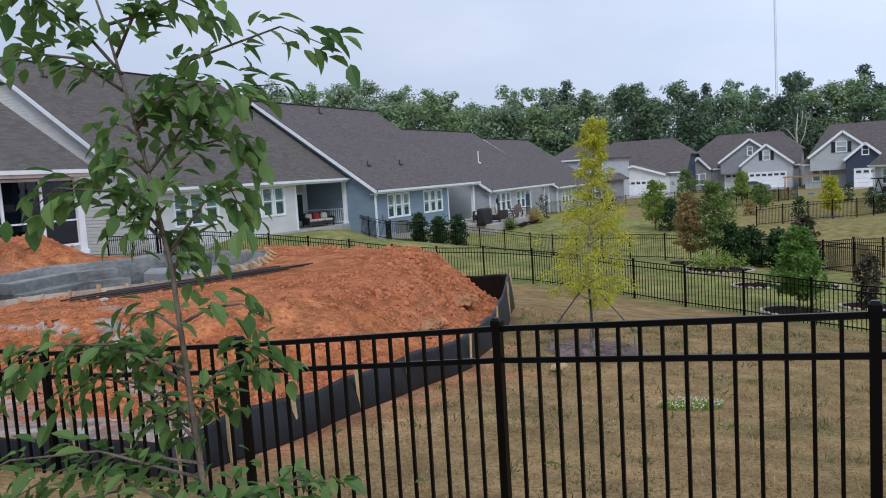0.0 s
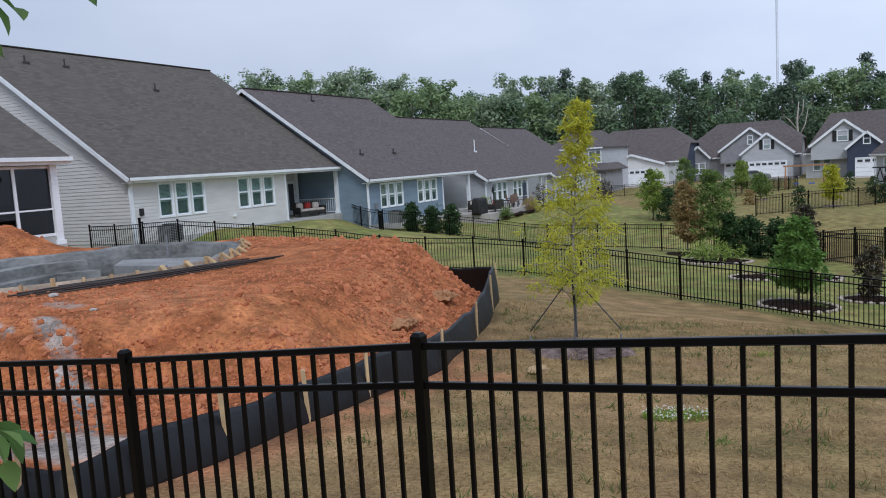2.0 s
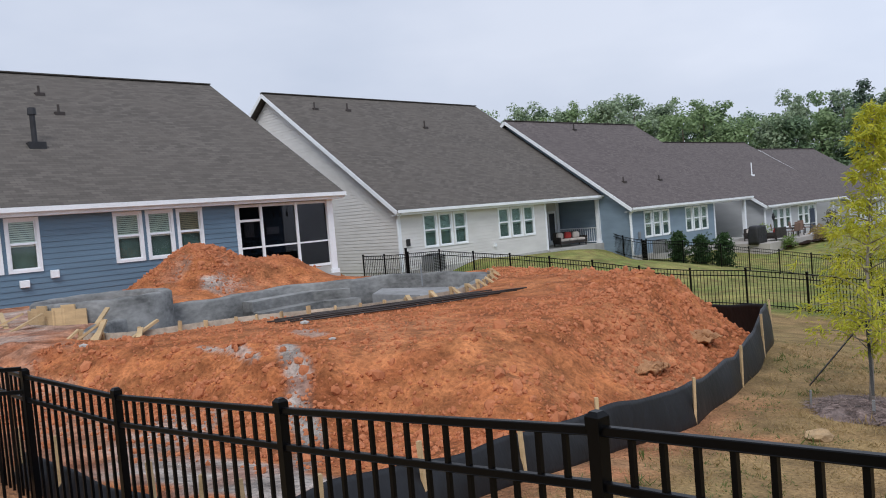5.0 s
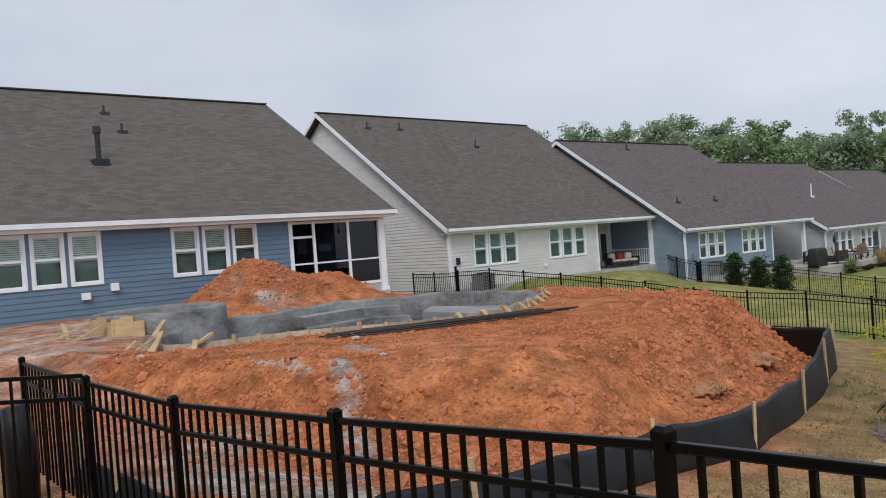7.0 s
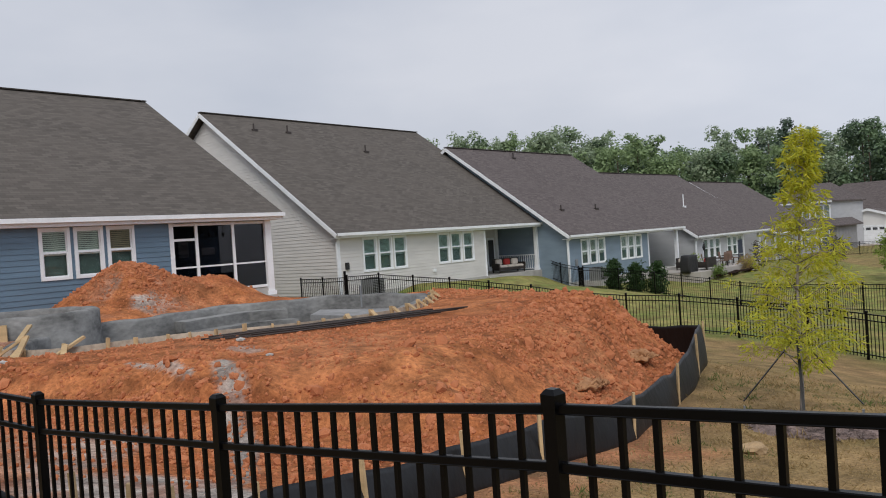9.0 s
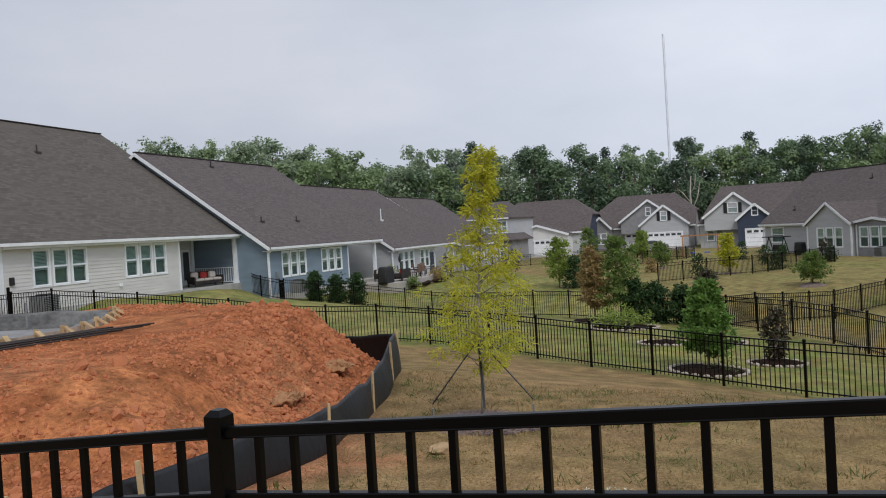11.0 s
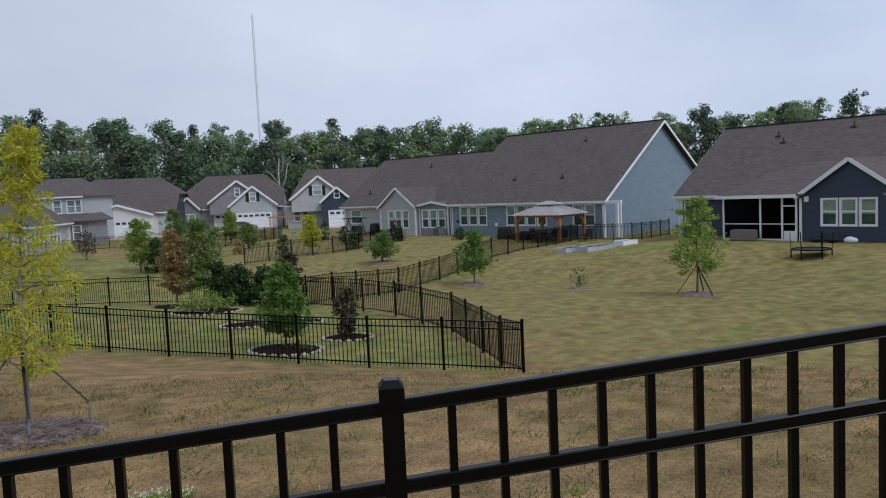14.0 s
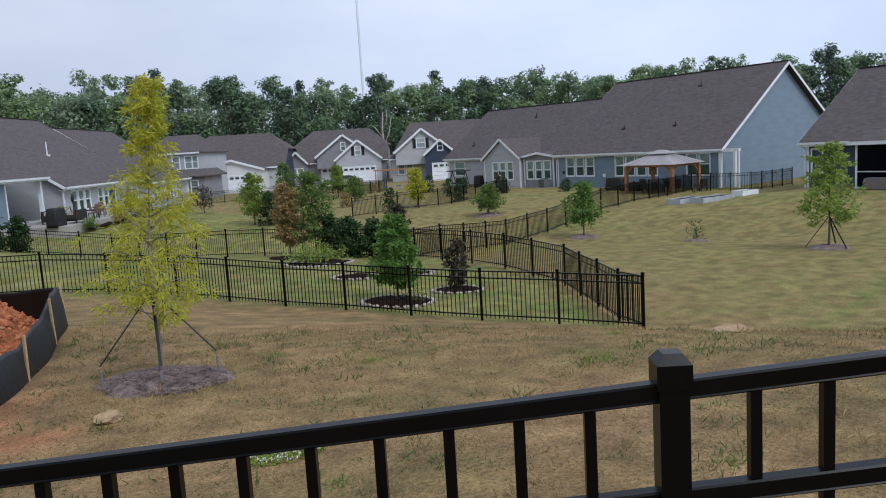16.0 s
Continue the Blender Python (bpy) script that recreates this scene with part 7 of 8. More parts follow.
small_window(h6, 7.6, 0.7, 0.8, 1.5, -3.05)
for px in (1.4, 3.4, 5.6):
    bm = bmesh.new()
    box(bm, px - 0.12, -3.2, -1.0, px + 0.12, -2.96, 2.6)
    part("porch_post", bm, WHITE, h6)
bm = bmesh.new()
box(bm, 5.9, -3.06, 0, 6.9, -3.02, 2.1)
part("door", bm, NAVY, h6, "dark front door")
# drives and street before the garages
DRIVE = mat("pale_drive", (0.46, 0.40, 0.34), 0.9, var=0.1, scale=0.6, fine=8, bump=0.1)
for x, y, yaw, w, d in ((39.8, 103.4, -27.3, 9.5, 7.5), (23.6, 102.8, -27, 9.0, 7.0), (48.6, 92.6, -27, 5.0, 7.0)):
    bm = bmesh.new()
    n = 8
    vs = [[bm.verts.new((w * (i / n - 0.5), d * (j / n - 0.5), 0)) for i in range(n + 1)] for j in range(n + 1)]
    m4 = pose(x, y, 0, 0, 0, yaw)
    for r in vs:
        for v in r:
            q = m4 @ v.co
            v.co.z = gz(q.x, q.y) + 0.05
    for j in range(n):
        for i in range(n):
            bm.faces.new((vs[j][i], vs[j][i + 1], vs[j + 1][i + 1], vs[j + 1][i]))
    solo("driveway", bm, DRIVE, "pale concrete driveway before a garage", "driveway", m4, kind="structure")


def car(m, paint, label):
    """A parked saloon: body, cabin glass, wheels."""
    c = thing("car", m, label, "car")
    prof = [(-2.25, 0.35), (-2.28, 0.75), (-1.9, 0.92), (-1.2, 0.98), (-0.65, 1.40), (0.65, 1.42), (1.35, 1.0), (2.1, 0.92), (2.28, 0.7), (2.25, 0.35)]
    bm = bmesh.new()
    L1, R1 = [bm.verts.new((x, -0.88, z)) for x, z in prof], [bm.verts.new((x, 0.88, z)) for x, z in prof]
    bm.faces.new(L1), bm.faces.new(R1[::-1])
    for i in range(len(prof)):
        j = (i + 1) % len(prof)
        bm.faces.new((L1[i], R1[i], R1[j], L1[j]))
    bmesh.ops.recalc_face_normals(bm, faces=bm.faces)
    bmesh.ops.bevel(bm, geom=bm.edges[:], offset=0.06, segments=2, affect="EDGES")
    part("body", bm, paint, c)
    for s in (-1, 1):
        bm = bmesh.new()
        v = [bm.verts.new((x, s * 0.90, z)) for x, z in ((-1.05, 1.0), (-0.62, 1.34), (0.6, 1.36), (1.15, 1.02))]
        bm.faces.new(v)
        part("side_window", bm, UNLIT_INSIDE, c)
    for x in (-1.4, 1.4):
        for s in (-1, 1):
            bm = bmesh.new()
            bmesh.ops.create_cone(bm, cap_ends=True, segments=18, radius1=0.32, radius2=0.32, depth=0.2, matrix=Matrix.Translation((x, s * 0.82, 0.32)) @ Matrix.Rotation(radians(90), 4, "X"))
            w = part("wheel", bm, COVER, c)
            bm = bmesh.new()
            bmesh.ops.create_cone(bm, cap_ends=True, segments=14, radius1=0.2, radius2=0.2, depth=0.02, matrix=Matrix.Translation((x, s * 0.93, 0.32)) @ Matrix.Rotation(radians(90), 4, "X"))
            part("rim", bm, METAL, w)
    return c


SILVER = mat("silver_car_paint", (0.38, 0.40, 0.43), 0.25, 0.7, var=0.04, bump=0.0)
DARKCAR = mat("dark_car_paint", (0.02, 0.022, 0.028), 0.2, 0.3, var=0.05, bump=0.0)
car(pose(36.2, 97.0, gz(36.2, 97.0), 0, 0, -12), SILVER, "silver saloon parked before the grey gabled house")
# mast far beyond the woods
bm = bmesh.new()
for dx, dy in ((0.8, 0), (-0.4, 0.7), (-0.4, -0.7)):
    beam(bm, (dx, dy, 0), (dx, dy, 150), 0.13)
for i in range(60):
    z = 2.5 * i
    beam(bm, (0.8, 0, z), (-0.4, 0.7, z + 2.5), 0.08)
    beam(bm, (-0.4, 0.7, z), (-0.4, -0.7, z + 2.5), 0.08)
solo("radio_mast", bm, METAL, "thin lattice radio mast beyond the woods", "mast", pose(240, 590, -3))

# ---- yard things ----
SLAB = mat("patio_concrete", (0.40, 0.37, 0.34), 0.9, var=0.1, scale=1.0, fine=20, bump=0.1)


def slab(ho, x0, y0, x1, y1, z0, z1, label):
    bm = bmesh.new()
    box(bm, x0, y0, z0, x1, y1, z1)
    solo("patio", bm, SLAB, label, "patio", ho.matrix_world.copy(), kind="structure")


def table(m, label, w=1.1, d=1.1, h=0.72, top_mat=None):
    t = thing("patio_table", m, label, "table")
    bm = bmesh.new()
    box(bm, -w / 2, -d / 2, h - 0.04, w / 2, d / 2, h)
    bmesh.ops.bevel(bm, geom=bm.edges[:], offset=0.012, segments=1, affect="EDGES")
    part("tabletop", bm, top_mat or WICKER, t)
    for sx in (-1, 1):
        for sy in (-1, 1):
            bm = bmesh.new()
            beam(bm, (sx * (w / 2 - 0.08), sy * (d / 2 - 0.08), 0), (sx * (w / 2 - 0.08), sy * (d / 2 - 0.08), h - 0.04), 0.05)
            part("leg", bm, WICKER, t)
    return t


def chair(m, label, material, group):
    t = thing("patio_chair", m, label, "chair", group)
    bm = bmesh.new()
    box(bm, -0.27, -0.27, 0.40, 0.27, 0.27, 0.45)
    part("seat", bm, material, t)
    bm = bmesh.new()
    box(bm, -0.27, 0.24, 0.48, 0.27, 0.29, 1.0, Matrix.Rotation(radians(-8), 4, "X"))
    part("backrest", bm, material, t)
    for sx in (-1, 1):
        for sy in (-1, 1):
            bm = bmesh.new()
            beam(bm, (sx * 0.24, sy * 0.24, 0), (sx * 0.24, sy * 0.24, 0.4), 0.035)
            part("leg", bm, WICKER, t)
        bm = bmesh.new()
        box(bm, sx * 0.27 - 0.02, -0.24, 0.62, sx * 0.27 + 0.02, 0.26, 0.66)
        part("armrest", bm, WICKER, t)
    return t


def covered_grill(m, label, w=1.3, h=1.15):
    bm = bmesh.new()
    box(bm, -w / 2, -0.32, 0, w / 2, 0.32, h)
    bmesh.ops.subdivide_edges(bm, edges=bm.edges[:], cuts=5, use_grid_fill=True)
    for v in bm.verts:
        k = 1 - 0.12 * max(0, v.co.z / h - 0.6) / 0.4 + 0.05 * noise.noise(v.co * 4)
        v.co.x *= k
        v.co.y *= k * (1 + 0.08 * math.sin(v.co.x * 14))
        if v.co.z > h * 0.9:
            v.co.z -= 0.10 * abs(v.co.x) / w + 0.02
    return solo("covered_grill", bm, COVER, label, "grill", m, smooth=True)


# gazebo on the patio of the blue house across the lawn
RP = r2.matrix_world
slab(r2, 8.6, -5.6, 18.2, 0.3, -0.6, -0.10, "concrete patio under the gazebo")
gzb = thing("gazebo", RP @ pose(14.4, -3.3, -0.10), "cedar-post gazebo with grey metal hip roof", "gazebo")
for sx in (-1, 1):
    for sy in (-1, 1):
        bm = bmesh.new()
        box(bm, sx * 2.0 - 0.11, sy * 1.5 - 0.11, 0, sx * 2.0 + 0.11, sy * 1.5 + 0.11, 2.05)
        box(bm, sx * 2.0 - 0.16, sy * 1.5 - 0.16, 0, sx * 2.0 + 0.16, sy * 1.5 + 0.16, 0.15)
        part("post", bm, TANWOOD, gzb, "stained cedar post")
        for dx, dy in ((-sx, 0), (0, -sy)):
            bm = bmesh.new()
            beam(bm, (sx * 2.0, sy * 1.5, 1.55), (sx * 2.0 + dx * 0.5, sy * 1.5 + dy * 0.5, 2.02), 0.09)
            part("brace", bm, TANWOOD, gzb)
for a, b in (((-2.0, -1.5), (2.0, -1.5)), ((-2.0, 1.5), (2.0, 1.5)), ((-2.0, -1.5), (-2.0, 1.5)), ((2.0, -1.5), (2.0, 1.5))):
    bm = bmesh.new()
    beam(bm, (*a, 2.10), (*b, 2.10), 0.10, 0.16)
    part("beam", bm, TANWOOD, gzb)
GREYROOF = mat("grey_metal_roof", (0.40, 0.36, 0.36), 0.45, 0.3, var=0.08, scale=1, bump=0.03)
bm = bmesh.new()
e, t = [(-2.35, -1.85), (2.35, -1.85), (2.35, 1.85), (-2.35, 1.85)], [(-0.7, -0.5), (0.7, -0.5), (0.7, 0.5), (-0.7, 0.5)]
lo, hi = [bm.verts.new((*p, 2.18)) for p in e], [bm.verts.new((*p, 2.86)) for p in t]
for i in range(4):
    bm.faces.new((lo[i], lo[(i + 1) % 4], hi[(i + 1) % 4], hi[i]))
bm.faces.new(hi), bm.faces.new(lo[::-1])
part("lower_roof", bm, GREYROOF, gzb)
bm = bmesh.new()
lo, hi = [bm.verts.new((p[0] * 1.25, p[1] * 1.3, 2.93)) for p in t], [bm.verts.new((x, 0, 3.18)) for x in (-0.3, 0.3)]
bm.faces.new((lo[0], lo[1], hi[1], hi[0])), bm.faces.new((lo[2], lo[3], hi[0], hi[1])), bm.faces.new((lo[1], lo[2], hi[1])), bm.faces.new((lo[3], lo[0], hi[0])), bm.faces.new(lo[::-1])
part("vent_roof", bm, GREYROOF, gzb)
for i in range(4):
    for k in range(1, 6):
        bm = bmesh.new()
        p, q = Vector((*e[i], 2.19)).lerp(Vector((*e[(i + 1) % 4], 2.19)), k / 6), Vector((*t[i], 2.87)).lerp(Vector((*t[(i + 1) % 4], 2.87)), k / 6)
        beam(bm, p, q, 0.04, 0.03)
        part("seam", bm, GREYROOF, gzb)
table(RP @ pose(14.2, -3.3, -0.10), "dark patio table under the gazebo", 1.6, 1.0)
for i, (x, y, a) in enumerate(((13.0, -3.3, 90), (15.4, -3.3, -90), (13.8, -4.2, 180), (14.7, -4.2, 180), (13.8, -2.4, 0), (14.7, -2.4, 0))):
    chair(RP @ pose(x, y, -0.10, 0, 0, a), "dark patio chair at the gazebo table", WICKER, "chairs round the gazebo table")
for i, (x, y, a) in enumerate(((16.9, -2.0, 30), (17.4, -3.4, -40), (11.0, -1.6, 10))):
    chair(RP @ pose(x, y, -0.10, 0, 0, a), "dark mesh chair on the patio", WICKER, "chairs on the patio")
covered_grill(RP @ pose(9.3, -2.4, -0.12, 0, 0, 8), "large grill under a black cover", 1.5, 1.2)
covered_grill(RP @ pose(11.0, -2.6, -0.12, 0, 0, 0), "low furniture under a black cover", 1.6, 0.85)
p0, p1, p2 = RP @ Vector((18.3, 0.0, 0)), RP @ Vector((20.6, -2.0, 0)), RP @ Vector((20.4, 3.5, 0))
far_fence([(42.0, 42.2), (p1.x, p1.y), (p2.x, p2.y)], "black fence beside the patio's end", 1.4)
# raised beds on the lawn
GALV = mat("galvanised_steel", (0.50, 0.54, 0.58), 0.5, 0.2, var=0.12, bump=0.03)
for x, y, yaw, w, d, h, mt, lab in ((34.6, 33.4, 2, 2.6, 1.0, 0.28, GALV, "low galvanised raised garden bed"), (36.9, 33.1, 0, 1.3, 0.8, 0.30, WHITE, "white raised garden bed"), (33.7, 34.6, 10, 2.2, 0.9, 0.28, GALV, "low galvanised raised garden bed")):
    rb = thing("raised_bed", pose(x, y, gz(x, y), 0, 0, yaw), lab, "raised bed", "raised garden beds")
    for a in ((-w / 2, -d / 2, w / 2, -d / 2 + 0.05), (-w / 2, d / 2 - 0.05, w / 2, d / 2), (-w / 2, -d / 2 + 0.05, -w / 2 + 0.05, d / 2 - 0.05), (w / 2 - 0.05, -d / 2 + 0.05, w / 2, d / 2 - 0.05)):
        bm = bmesh.new()
        box(bm, a[0], a[1], -0.15, a[2], a[3], h)
        part("side_panel", bm, mt, rb)
    bm = bmesh.new()
    box(bm, -w / 2 + 0.05, -d / 2 + 0.05, -0.1, w / 2 - 0.05, d / 2 - 0.05, h - 0.06)
    part("soil", bm, MULCH, rb)
# small trampoline before the navy house
tp = thing("trampoline", pose(34.9, 20.3, gz(34.9, 20.3)), "small black trampoline with short legs", "trampoline")
bm = bmesh.new()
for i in range(24):
    a, b = 2 * math.pi * i / 24, 2 * math.pi * (i + 1) / 24
    beam(bm, (0.85 * math.cos(a), 0.85 * math.sin(a), 0.35), (0.85 * math.cos(b), 0.85 * math.sin(b), 0.35), 0.05)
part("rim", bm, BLACK, tp)
bm = bmesh.new()
bm.faces.new([bm.verts.new((0.8 * math.cos(2 * math.pi * i / 24), 0.8 * math.sin(2 * math.pi * i / 24), 0.34)) for i in range(24)])
part("mat", bm, COVER, tp)
for i in range(6):
    a = 2 * math.pi * i / 6
    bm = bmesh.new()
    beam(bm, (0.85 * math.cos(a), 0.85 * math.sin(a), -0.1), (0.85 * math.cos(a), 0.85 * math.sin(a), 0.35), 0.04)
    part("leg", bm, BLACK, tp)
    bm = bmesh.new()
    beam(bm, (0.85 * math.cos(a), 0.85 * math.sin(a), 0.35), (0.9 * math.cos(a), 0.9 * math.sin(a), 1.1), 0.03)
    part("pole", bm, BLACK, tp)
for x, mt, lab in ((9.9, COVER, "black planter by the navy wall"), (10.7, COVER, "black planter by the navy wall"), (11.6, WHITE, "white stone planter by the navy wall")):
    bm = bmesh.new()
    blob(bm, (0, 0, 0.12), 0.24, x, 0.2, 2, (1.4, 0.7, 0.7))
    solo("planter", bm, mt, lab, "planter", r1.matrix_world @ pose(x, -3.0, 0.44), "planters by the wall", smooth=True)
bm = bmesh.new()
box(bm, -0.65, -0.35, 0, 0.65, 0.35, 0.6)
bmesh.ops.bevel(bm, geom=bm.edges[:], offset=0.05, segments=2, affect="EDGES")
solo("storage_box", bm, mat("taupe_plastic", (0.20, 0.17, 0.17), 0.6, var=0.08), "taupe storage box in front of the screened porch", "storage box", r1.matrix_world @ pose(6.1, -3.1, 0.44))
# swing set in a far yard
sw = thing("swing_set", pose(33.4, 75.4, gz(33.4, 75.4), 0, 0, -20), "wooden A-frame swing set with blue seat", "swing set")
for x in (-1.7, 1.7):
    for y in (-0.9, 0.9):
        bm = bmesh.new()
        beam(bm, (x, y, -0.1), (x, 0, 2.2), 0.12)
        part("leg", bm, TANWOOD, sw)
bm = bmesh.new()
beam(bm, (-1.9, 0, 2.2), (1.9, 0, 2.2), 0.14)
part("top_beam", bm, TANWOOD, sw)
for x in (-0.8, 0.6):
    bm = bmesh.new()
    for s in (-0.22, 0.22):
        beam(bm, (x + s, 0, 0.5), (x + s, 0, 2.15), 0.02)
    part("rope", bm, METAL, sw)
    bm = bmesh.new()
    box(bm, x - 0.26, -0.12, 0.42, x + 0.26, 0.12, 0.52)
    part("seat", bm, mat("blue_plastic", (0.02, 0.10, 0.45), 0.4), sw, "blue plastic swing seat")
# canopy swing and covered grill on the grey house's patio
R3 = r3.matrix_world
slab(r3, 2.8, -3.6, 9.4, 0.3, -0.6, -0.06, "concrete patio behind the grey house")
cs = thing("canopy_swing", R3 @ pose(5.2, -2.6, -0.06), "garden swing seat with dark canopy", "garden swing")
for x in (-1.0, 1.0):
    for y in (-0.6, 0.6):
        bm = bmesh.new()
        beam(bm, (x, y, 0), (x, 0, 1.75), 0.06)
        part("leg", bm, BLACK, cs)
bm = bmesh.new()
box(bm, -1.15, -0.7, 1.75, 1.15, 0.7, 1.84)
part("canopy", bm, COVER, cs, "dark canopy")
bm = bmesh.new()
box(bm, -0.8, -0.3, 0.45, 0.8, 0.25, 0.55)
box(bm, -0.8, 0.25, 0.5, 0.8, 0.33, 1.0)
part("seat", bm, WICKER, cs)
covered_grill(R3 @ pose(8.0, -2.4, -0.06, 0, 0, 5), "tall grill under a black cover", 0.8, 1.3)
# patio of the blue-grey house: slab, rust planting, seats
H3 = h3.matrix_world
slab(h3, 10.2, -3.4, 20.5, 0.3, -0.9, -0.2, "pale patio behind the blue-grey house")
lounge("patio_sofa", H3 @ pose(13.6, -0.9, -0.2, 0, 0, 0), "pale cushioned patio sofa by the house", WICKER, PALECLOTH, 1.9, 0.8)
lounge("patio_sofa", H3 @ pose(13.0, -2.6, -0.2, 0, 0, 180), "red cushioned patio sofa facing the house", WICKER, REDCLOTH, 1.6, 0.8)
for i, (x, y, a) in enumerate(((16.4, -1.2, 20), (17.2, -2.5, -60), (15.6, -2.7, 160), (18.6, -1.6, 10), (19.6, -1.9, -20))):
    chair(H3 @ pose(x, y, -0.2, 0, 0, a), "brown mesh chair on the patio", mat("brown_mesh", (0.16, 0.10, 0.075), 0.8, var=0.15), "chairs on the far patio")
table(H3 @ pose(16.6, -2.0, -0.2), "round-edged dark patio table", 1.0, 1.0, 0.6)
covered_grill(H3 @ pose(10.7, -2.4, -0.25, 0, 0, 0), "grill under a black cover by the porch", 1.4, 1.25)
bm = bmesh.new()
beam(bm, (0, 0, 0), (0, 0, 1.9), 0.06, sides=8)
blob(bm, (0, 0, 1.5), 0.22, 3, 0.3, 2, (0.5, 0.5, 1.2))
solo("folded_umbrella", bm, COVER, "folded dark patio umbrella on its pole", "umbrella", H3 @ pose(14.6, -1.8, -0.2))
bm = bmesh.new()
for k in range(9):
    blob(bm, (k * 0.8 - 3.2, 0.15 * math.sin(k * 2), 0.06), 0.5, k, 0.25, 2, (1.1, 0.5, 0.22))
solo("mulch_bed", bm, MULCH, "dark mulch strip before the patio", "flower bed", H3 @ pose(15.6, -3.8, -0.62))
for i, (x, y, h, lm, lab) in enumerate(((17.4, -3.6, 1.0, RUST, "rust-coloured ornamental grass clump"), (18.2, -3.7, 0.8, YELLOW, "yellow-green ornamental grass clump"), (15.3, -0.6, 1.3, BRIGHT, "green potted shrub on the patio"), (20.8, -3.3, 1.9, BRONZE, "dark broad-leaved shrub"), (12.3, -3.7, 0.6, SPRING, "low green shrub in the mulch"))):
    q = H3 @ Vector((x, y, -0.25))
    tree("shrub", q.x, q.y, h, (0.35, 0.5, 0.45, 0.25), lm, lab + " beside the patio", n=520, leaf=(0.22, 0.05), trunk=0.02, clear=0.02, limbs=14, group="patio plants", clump=0.14, seed=120 + i, category="shrub", z=q.z - 0.3)
# h4: dark door and posts by its porch
bm = bmesh.new()
box(bm, 8.3, 0.30, 0.1, 9.3, 0.345, 2.2)
part("door", bm, NAVY, h4, "dark blue back door")

# ---- lawn details ----
# tufts of dry and green grass near the fence
cl_dry, cl_green = Cloud(), Cloud()
rng.seed(77)
BLADE_DRY = leaf_mat("dry_grass_blade", (0.40, 0.28, 0.135), (0.27, 0.20, 0.085), 0.3)
BLADE_GREEN = leaf_mat("green_grass_blade", (0.14, 0.165, 0.05), (0.10, 0.13, 0.035), 0.35)
spots = []
for k in range(42000):
    f = rng.random()
    x, y = rng.uniform(-1.2, 13), 3.0 + 15 * f * f
    spots.append((x, y - 0.33 * x))
sx, sy = np.array(spots).T
clear = (border_distance(sx, sy, BORDER) < -0.25) & (sy > 1.0 - 0.55 * (sx - 2))
for x, y, z in zip(sx[clear].tolist(), sy[clear].tolist(), ground(sx, sy)[clear].tolist()):
    near = 1 + 0.035 * max(0.0, y - 4)
    gr = noise.noise((x * 0.9, y * 0.9, 3.0)) > 0.18
    c = cl_green if gr and rng.random() < 0.75 else cl_dry
    for b in range(3):
        d = Vector((rng.gauss(0, 0.75), rng.gauss(0, 0.75), rng.uniform(0.35, 1.0))).normalized()
        c.spray(Vector((x + rng.gauss(0, 0.025), y + rng.gauss(0, 0.025), z - 0.008)), d, rng.uniform(0.018, 0.05) * near, 0.008 * near)
# taller tufts that stand out of the mown grass
for k in range(1500):
    f = rng.random()
    x, y = rng.uniform(-1.0, 15), 3.2 + 14 * f
    y -= 0.33 * x
    if float(border_distance(np.array([x]), np.array([y]), BORDER)[0]) > -0.3 or y < 1.2 - 0.55 * (x - 2):
        continue
    z, q = gz(x, y), rng.uniform(0.6, 1.3) * (1 + 0.03 * y)
    c = cl_green if noise.noise((x * 0.6, y * 0.6, 9.0)) > 0.0 and rng.random() < 0.8 else cl_dry
    for b in range(11):
        d = Vector((rng.gauss(0, 0.6), rng.gauss(0, 0.6), rng.uniform(0.5, 1.0))).normalized()
        c.spray(Vector((x + rng.gauss(0, 0.05) * q, y + rng.gauss(0, 0.04) * q, z - 0.008)), d, rng.uniform(0.04, 0.10) * q, 0.009 * q)
tagged(new("dry_grass", cl_dry.mesh("dry_grass", BLADE_DRY)), "short dry lawn grass blades", "grass", kind="stuff")
tagged(new("green_grass", cl_green.mesh("green_grass", BLADE_GREEN)), "short green lawn grass blades", "grass", kind="stuff")
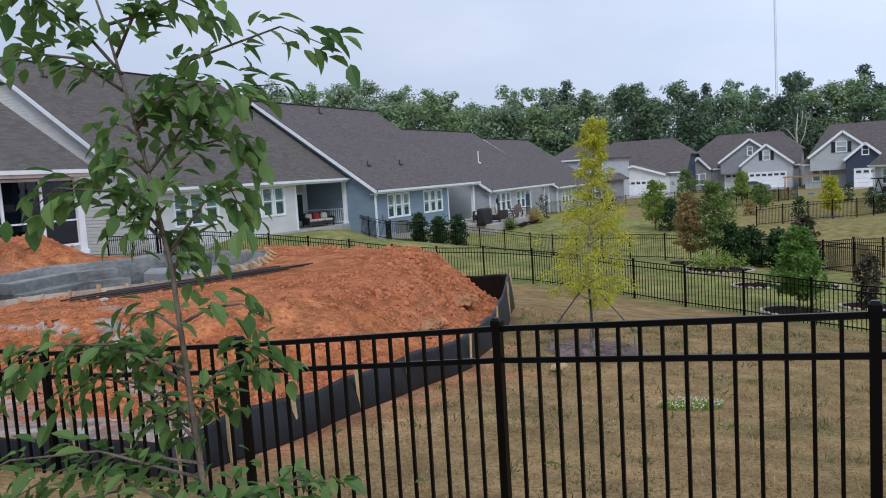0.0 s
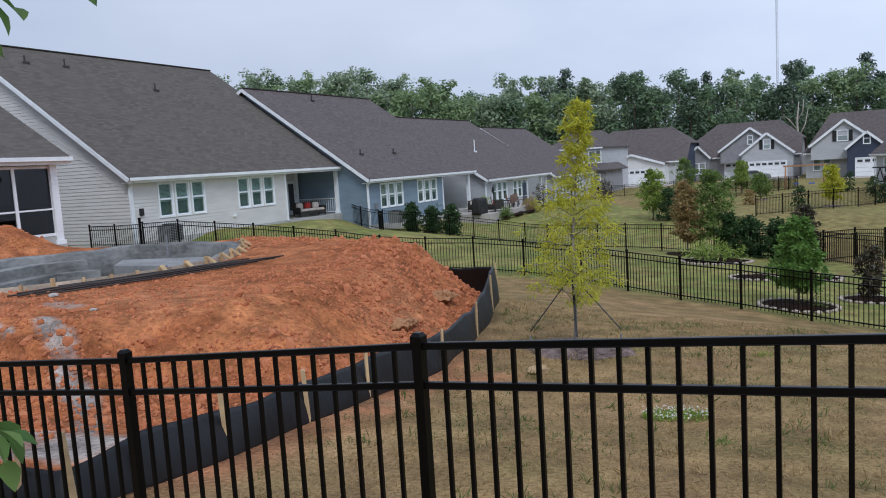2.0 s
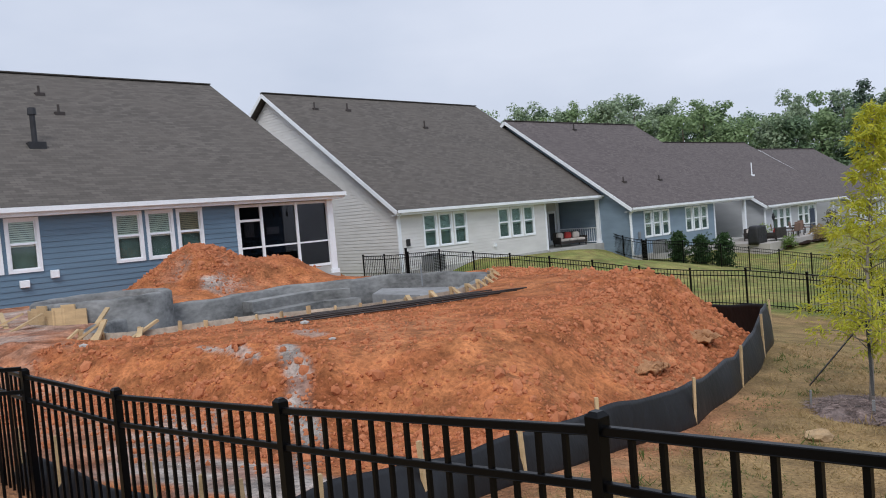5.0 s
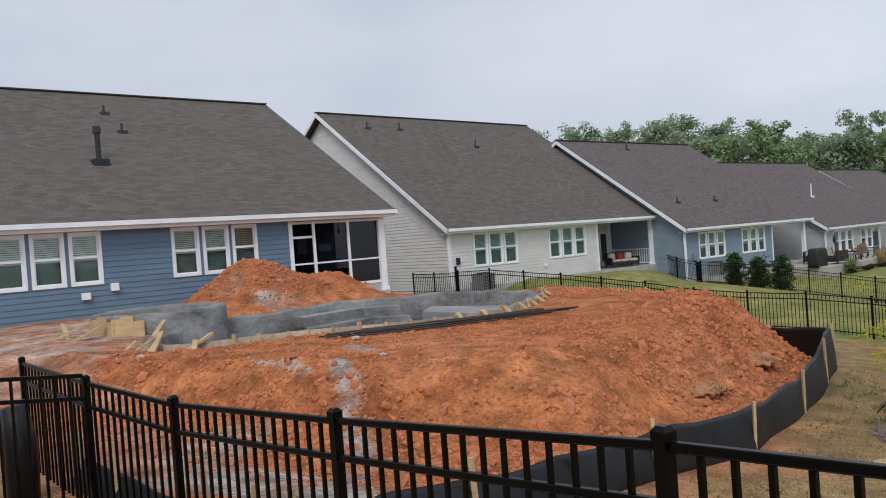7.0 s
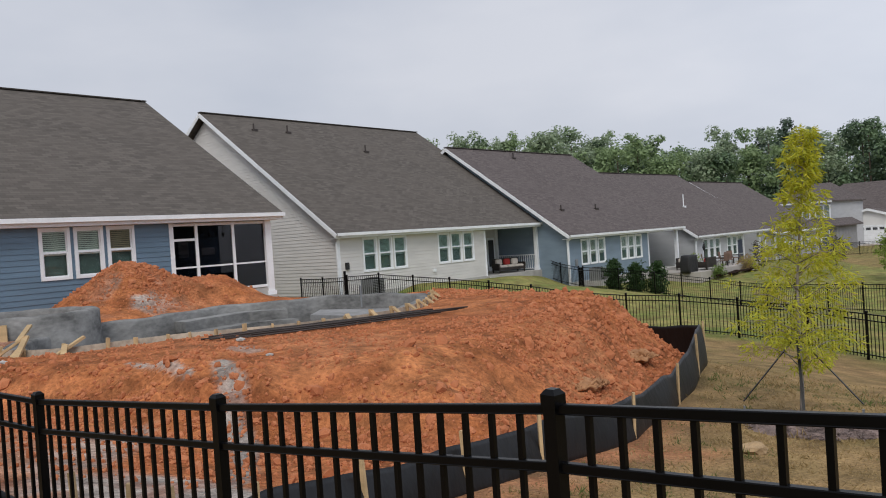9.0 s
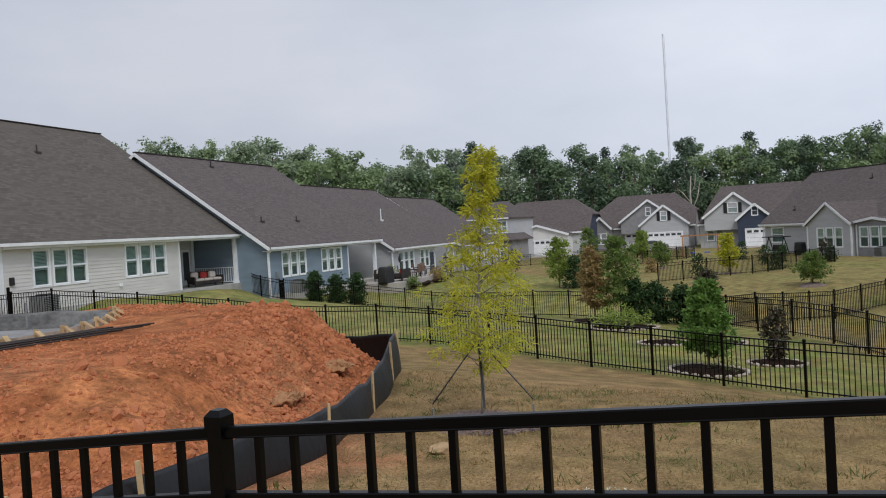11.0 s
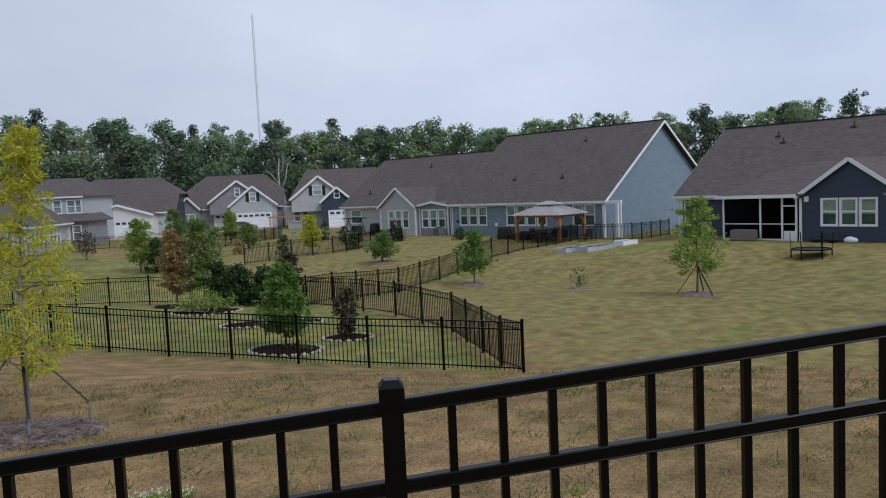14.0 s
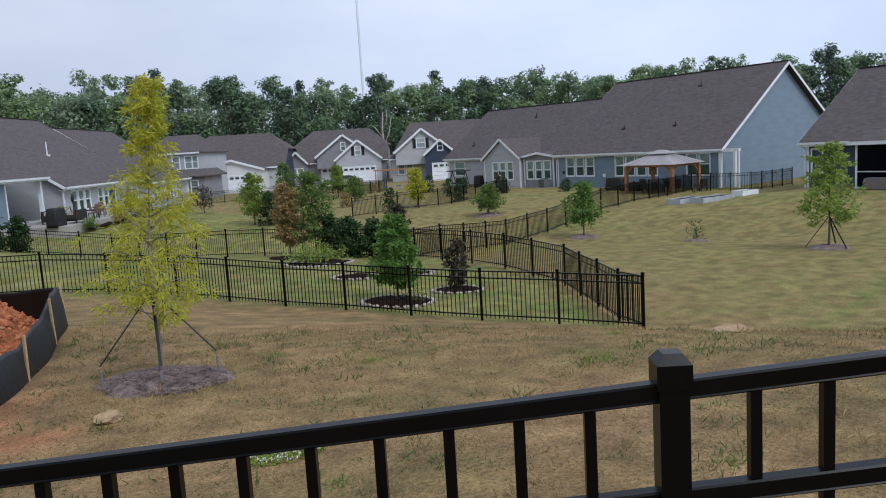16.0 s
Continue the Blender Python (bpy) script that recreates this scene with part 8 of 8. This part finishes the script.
# weeds and a patch of white clover
for x, y, s, lm, lab in ((4.6, 11.2, 0.16, BRIGHT, "tall green weed tuft in the lawn"), (2.6, 7.1, 0.14, SPRING, "green weed tuft near the fence"), (3.6, 12.4, 0.16, SPRING, "green weed clump in the lawn"), (6.9, 9.4, 0.2, BRIGHT, "green weed tuft in the lawn"), (8.8, 11.3, 0.2, BRIGHT, "green weed tuft by the swale"), (5.3, 5.9, 0.14, SPRING, "leafy weed in the lawn"), (4.2, 5.2, 0.12, SPRING, "leafy weed near the fence")):
    cl = Cloud()
    for _ in range(48):
        d = Vector((rng.gauss(0, 0.9), rng.gauss(0, 0.6), 1)).normalized()
        cl.spray(Vector((rng.gauss(0, s * 0.5), rng.gauss(0, s * 0.5), -0.01)), d, rng.uniform(0.3, 0.8) * s, 0.011)
    w = new("weed", cl.mesh("weed", lm))
    w.matrix_world = pose(x, y, gz(x, y))
    tagged(w, lab, "weed", "weeds in the lawn")
cv = thing("clover_patch", pose(2.5, 8.0, gz(2.5, 8.0)), "patch of white clover in flower", "flowers")
cl, cw = Cloud(), Cloud()
for _ in range(700):
    a, r = rng.uniform(0, 6.28), math.sqrt(rng.random())
    p = Vector((0.36 * r * math.cos(a), 0.2 * r * math.sin(a), rng.uniform(0.0, 0.05)))
    p.z += gz(2.5 + p.x, 8.0 + p.y) - gz(2.5, 8.0)
    cl.spray(p, rand_dir(-0.5), 0.035, 0.025)
for _ in range(130):
    a, r = rng.uniform(0, 6.28), math.sqrt(rng.random())
    p = Vector((0.38 * r * math.cos(a), 0.24 * r * math.sin(a), rng.uniform(0.05, 0.085)))
    p.z += gz(2.5 + p.x, 8.0 + p.y) - gz(2.5, 8.0)
    for _ in range(4):
        cw.spray(p, rand_dir(), 0.018, 0.012)
tagged(part("clover_leaf", cl.mesh("clover_leaf", BRIGHT), None, cv), kind="stuff")
tagged(part("clover_flower", cw.mesh("clover_flower", mat("white_petal", (0.62, 0.61, 0.52), 0.8, var=0.05)), None, cv, "white clover blooms"), kind="stuff")
bm = bmesh.new()
blob(bm, (0, 0, 0.02), 0.13, 5, 0.5, 2, (1.15, 0.8, 0.55))
solo("rock", bm, mat("ochre_rock", (0.42, 0.29, 0.16), 0.9, var=0.2, scale=9, bump=0.3), "tan flat-sided rock on the lawn", "rock", pose(1.32, 10.2, gz(1.32, 10.2) + 0.02))
bm = bmesh.new()
blob(bm, (0, 0, 0.02), 0.3, 9, 0.4, 2, (1.5, 0.6, 0.3))
solo("rock", bm, MATS["ochre_rock"], "tan flat rock by the swale", "rock", pose(10.9, 11.0, gz(10.9, 11.0)))
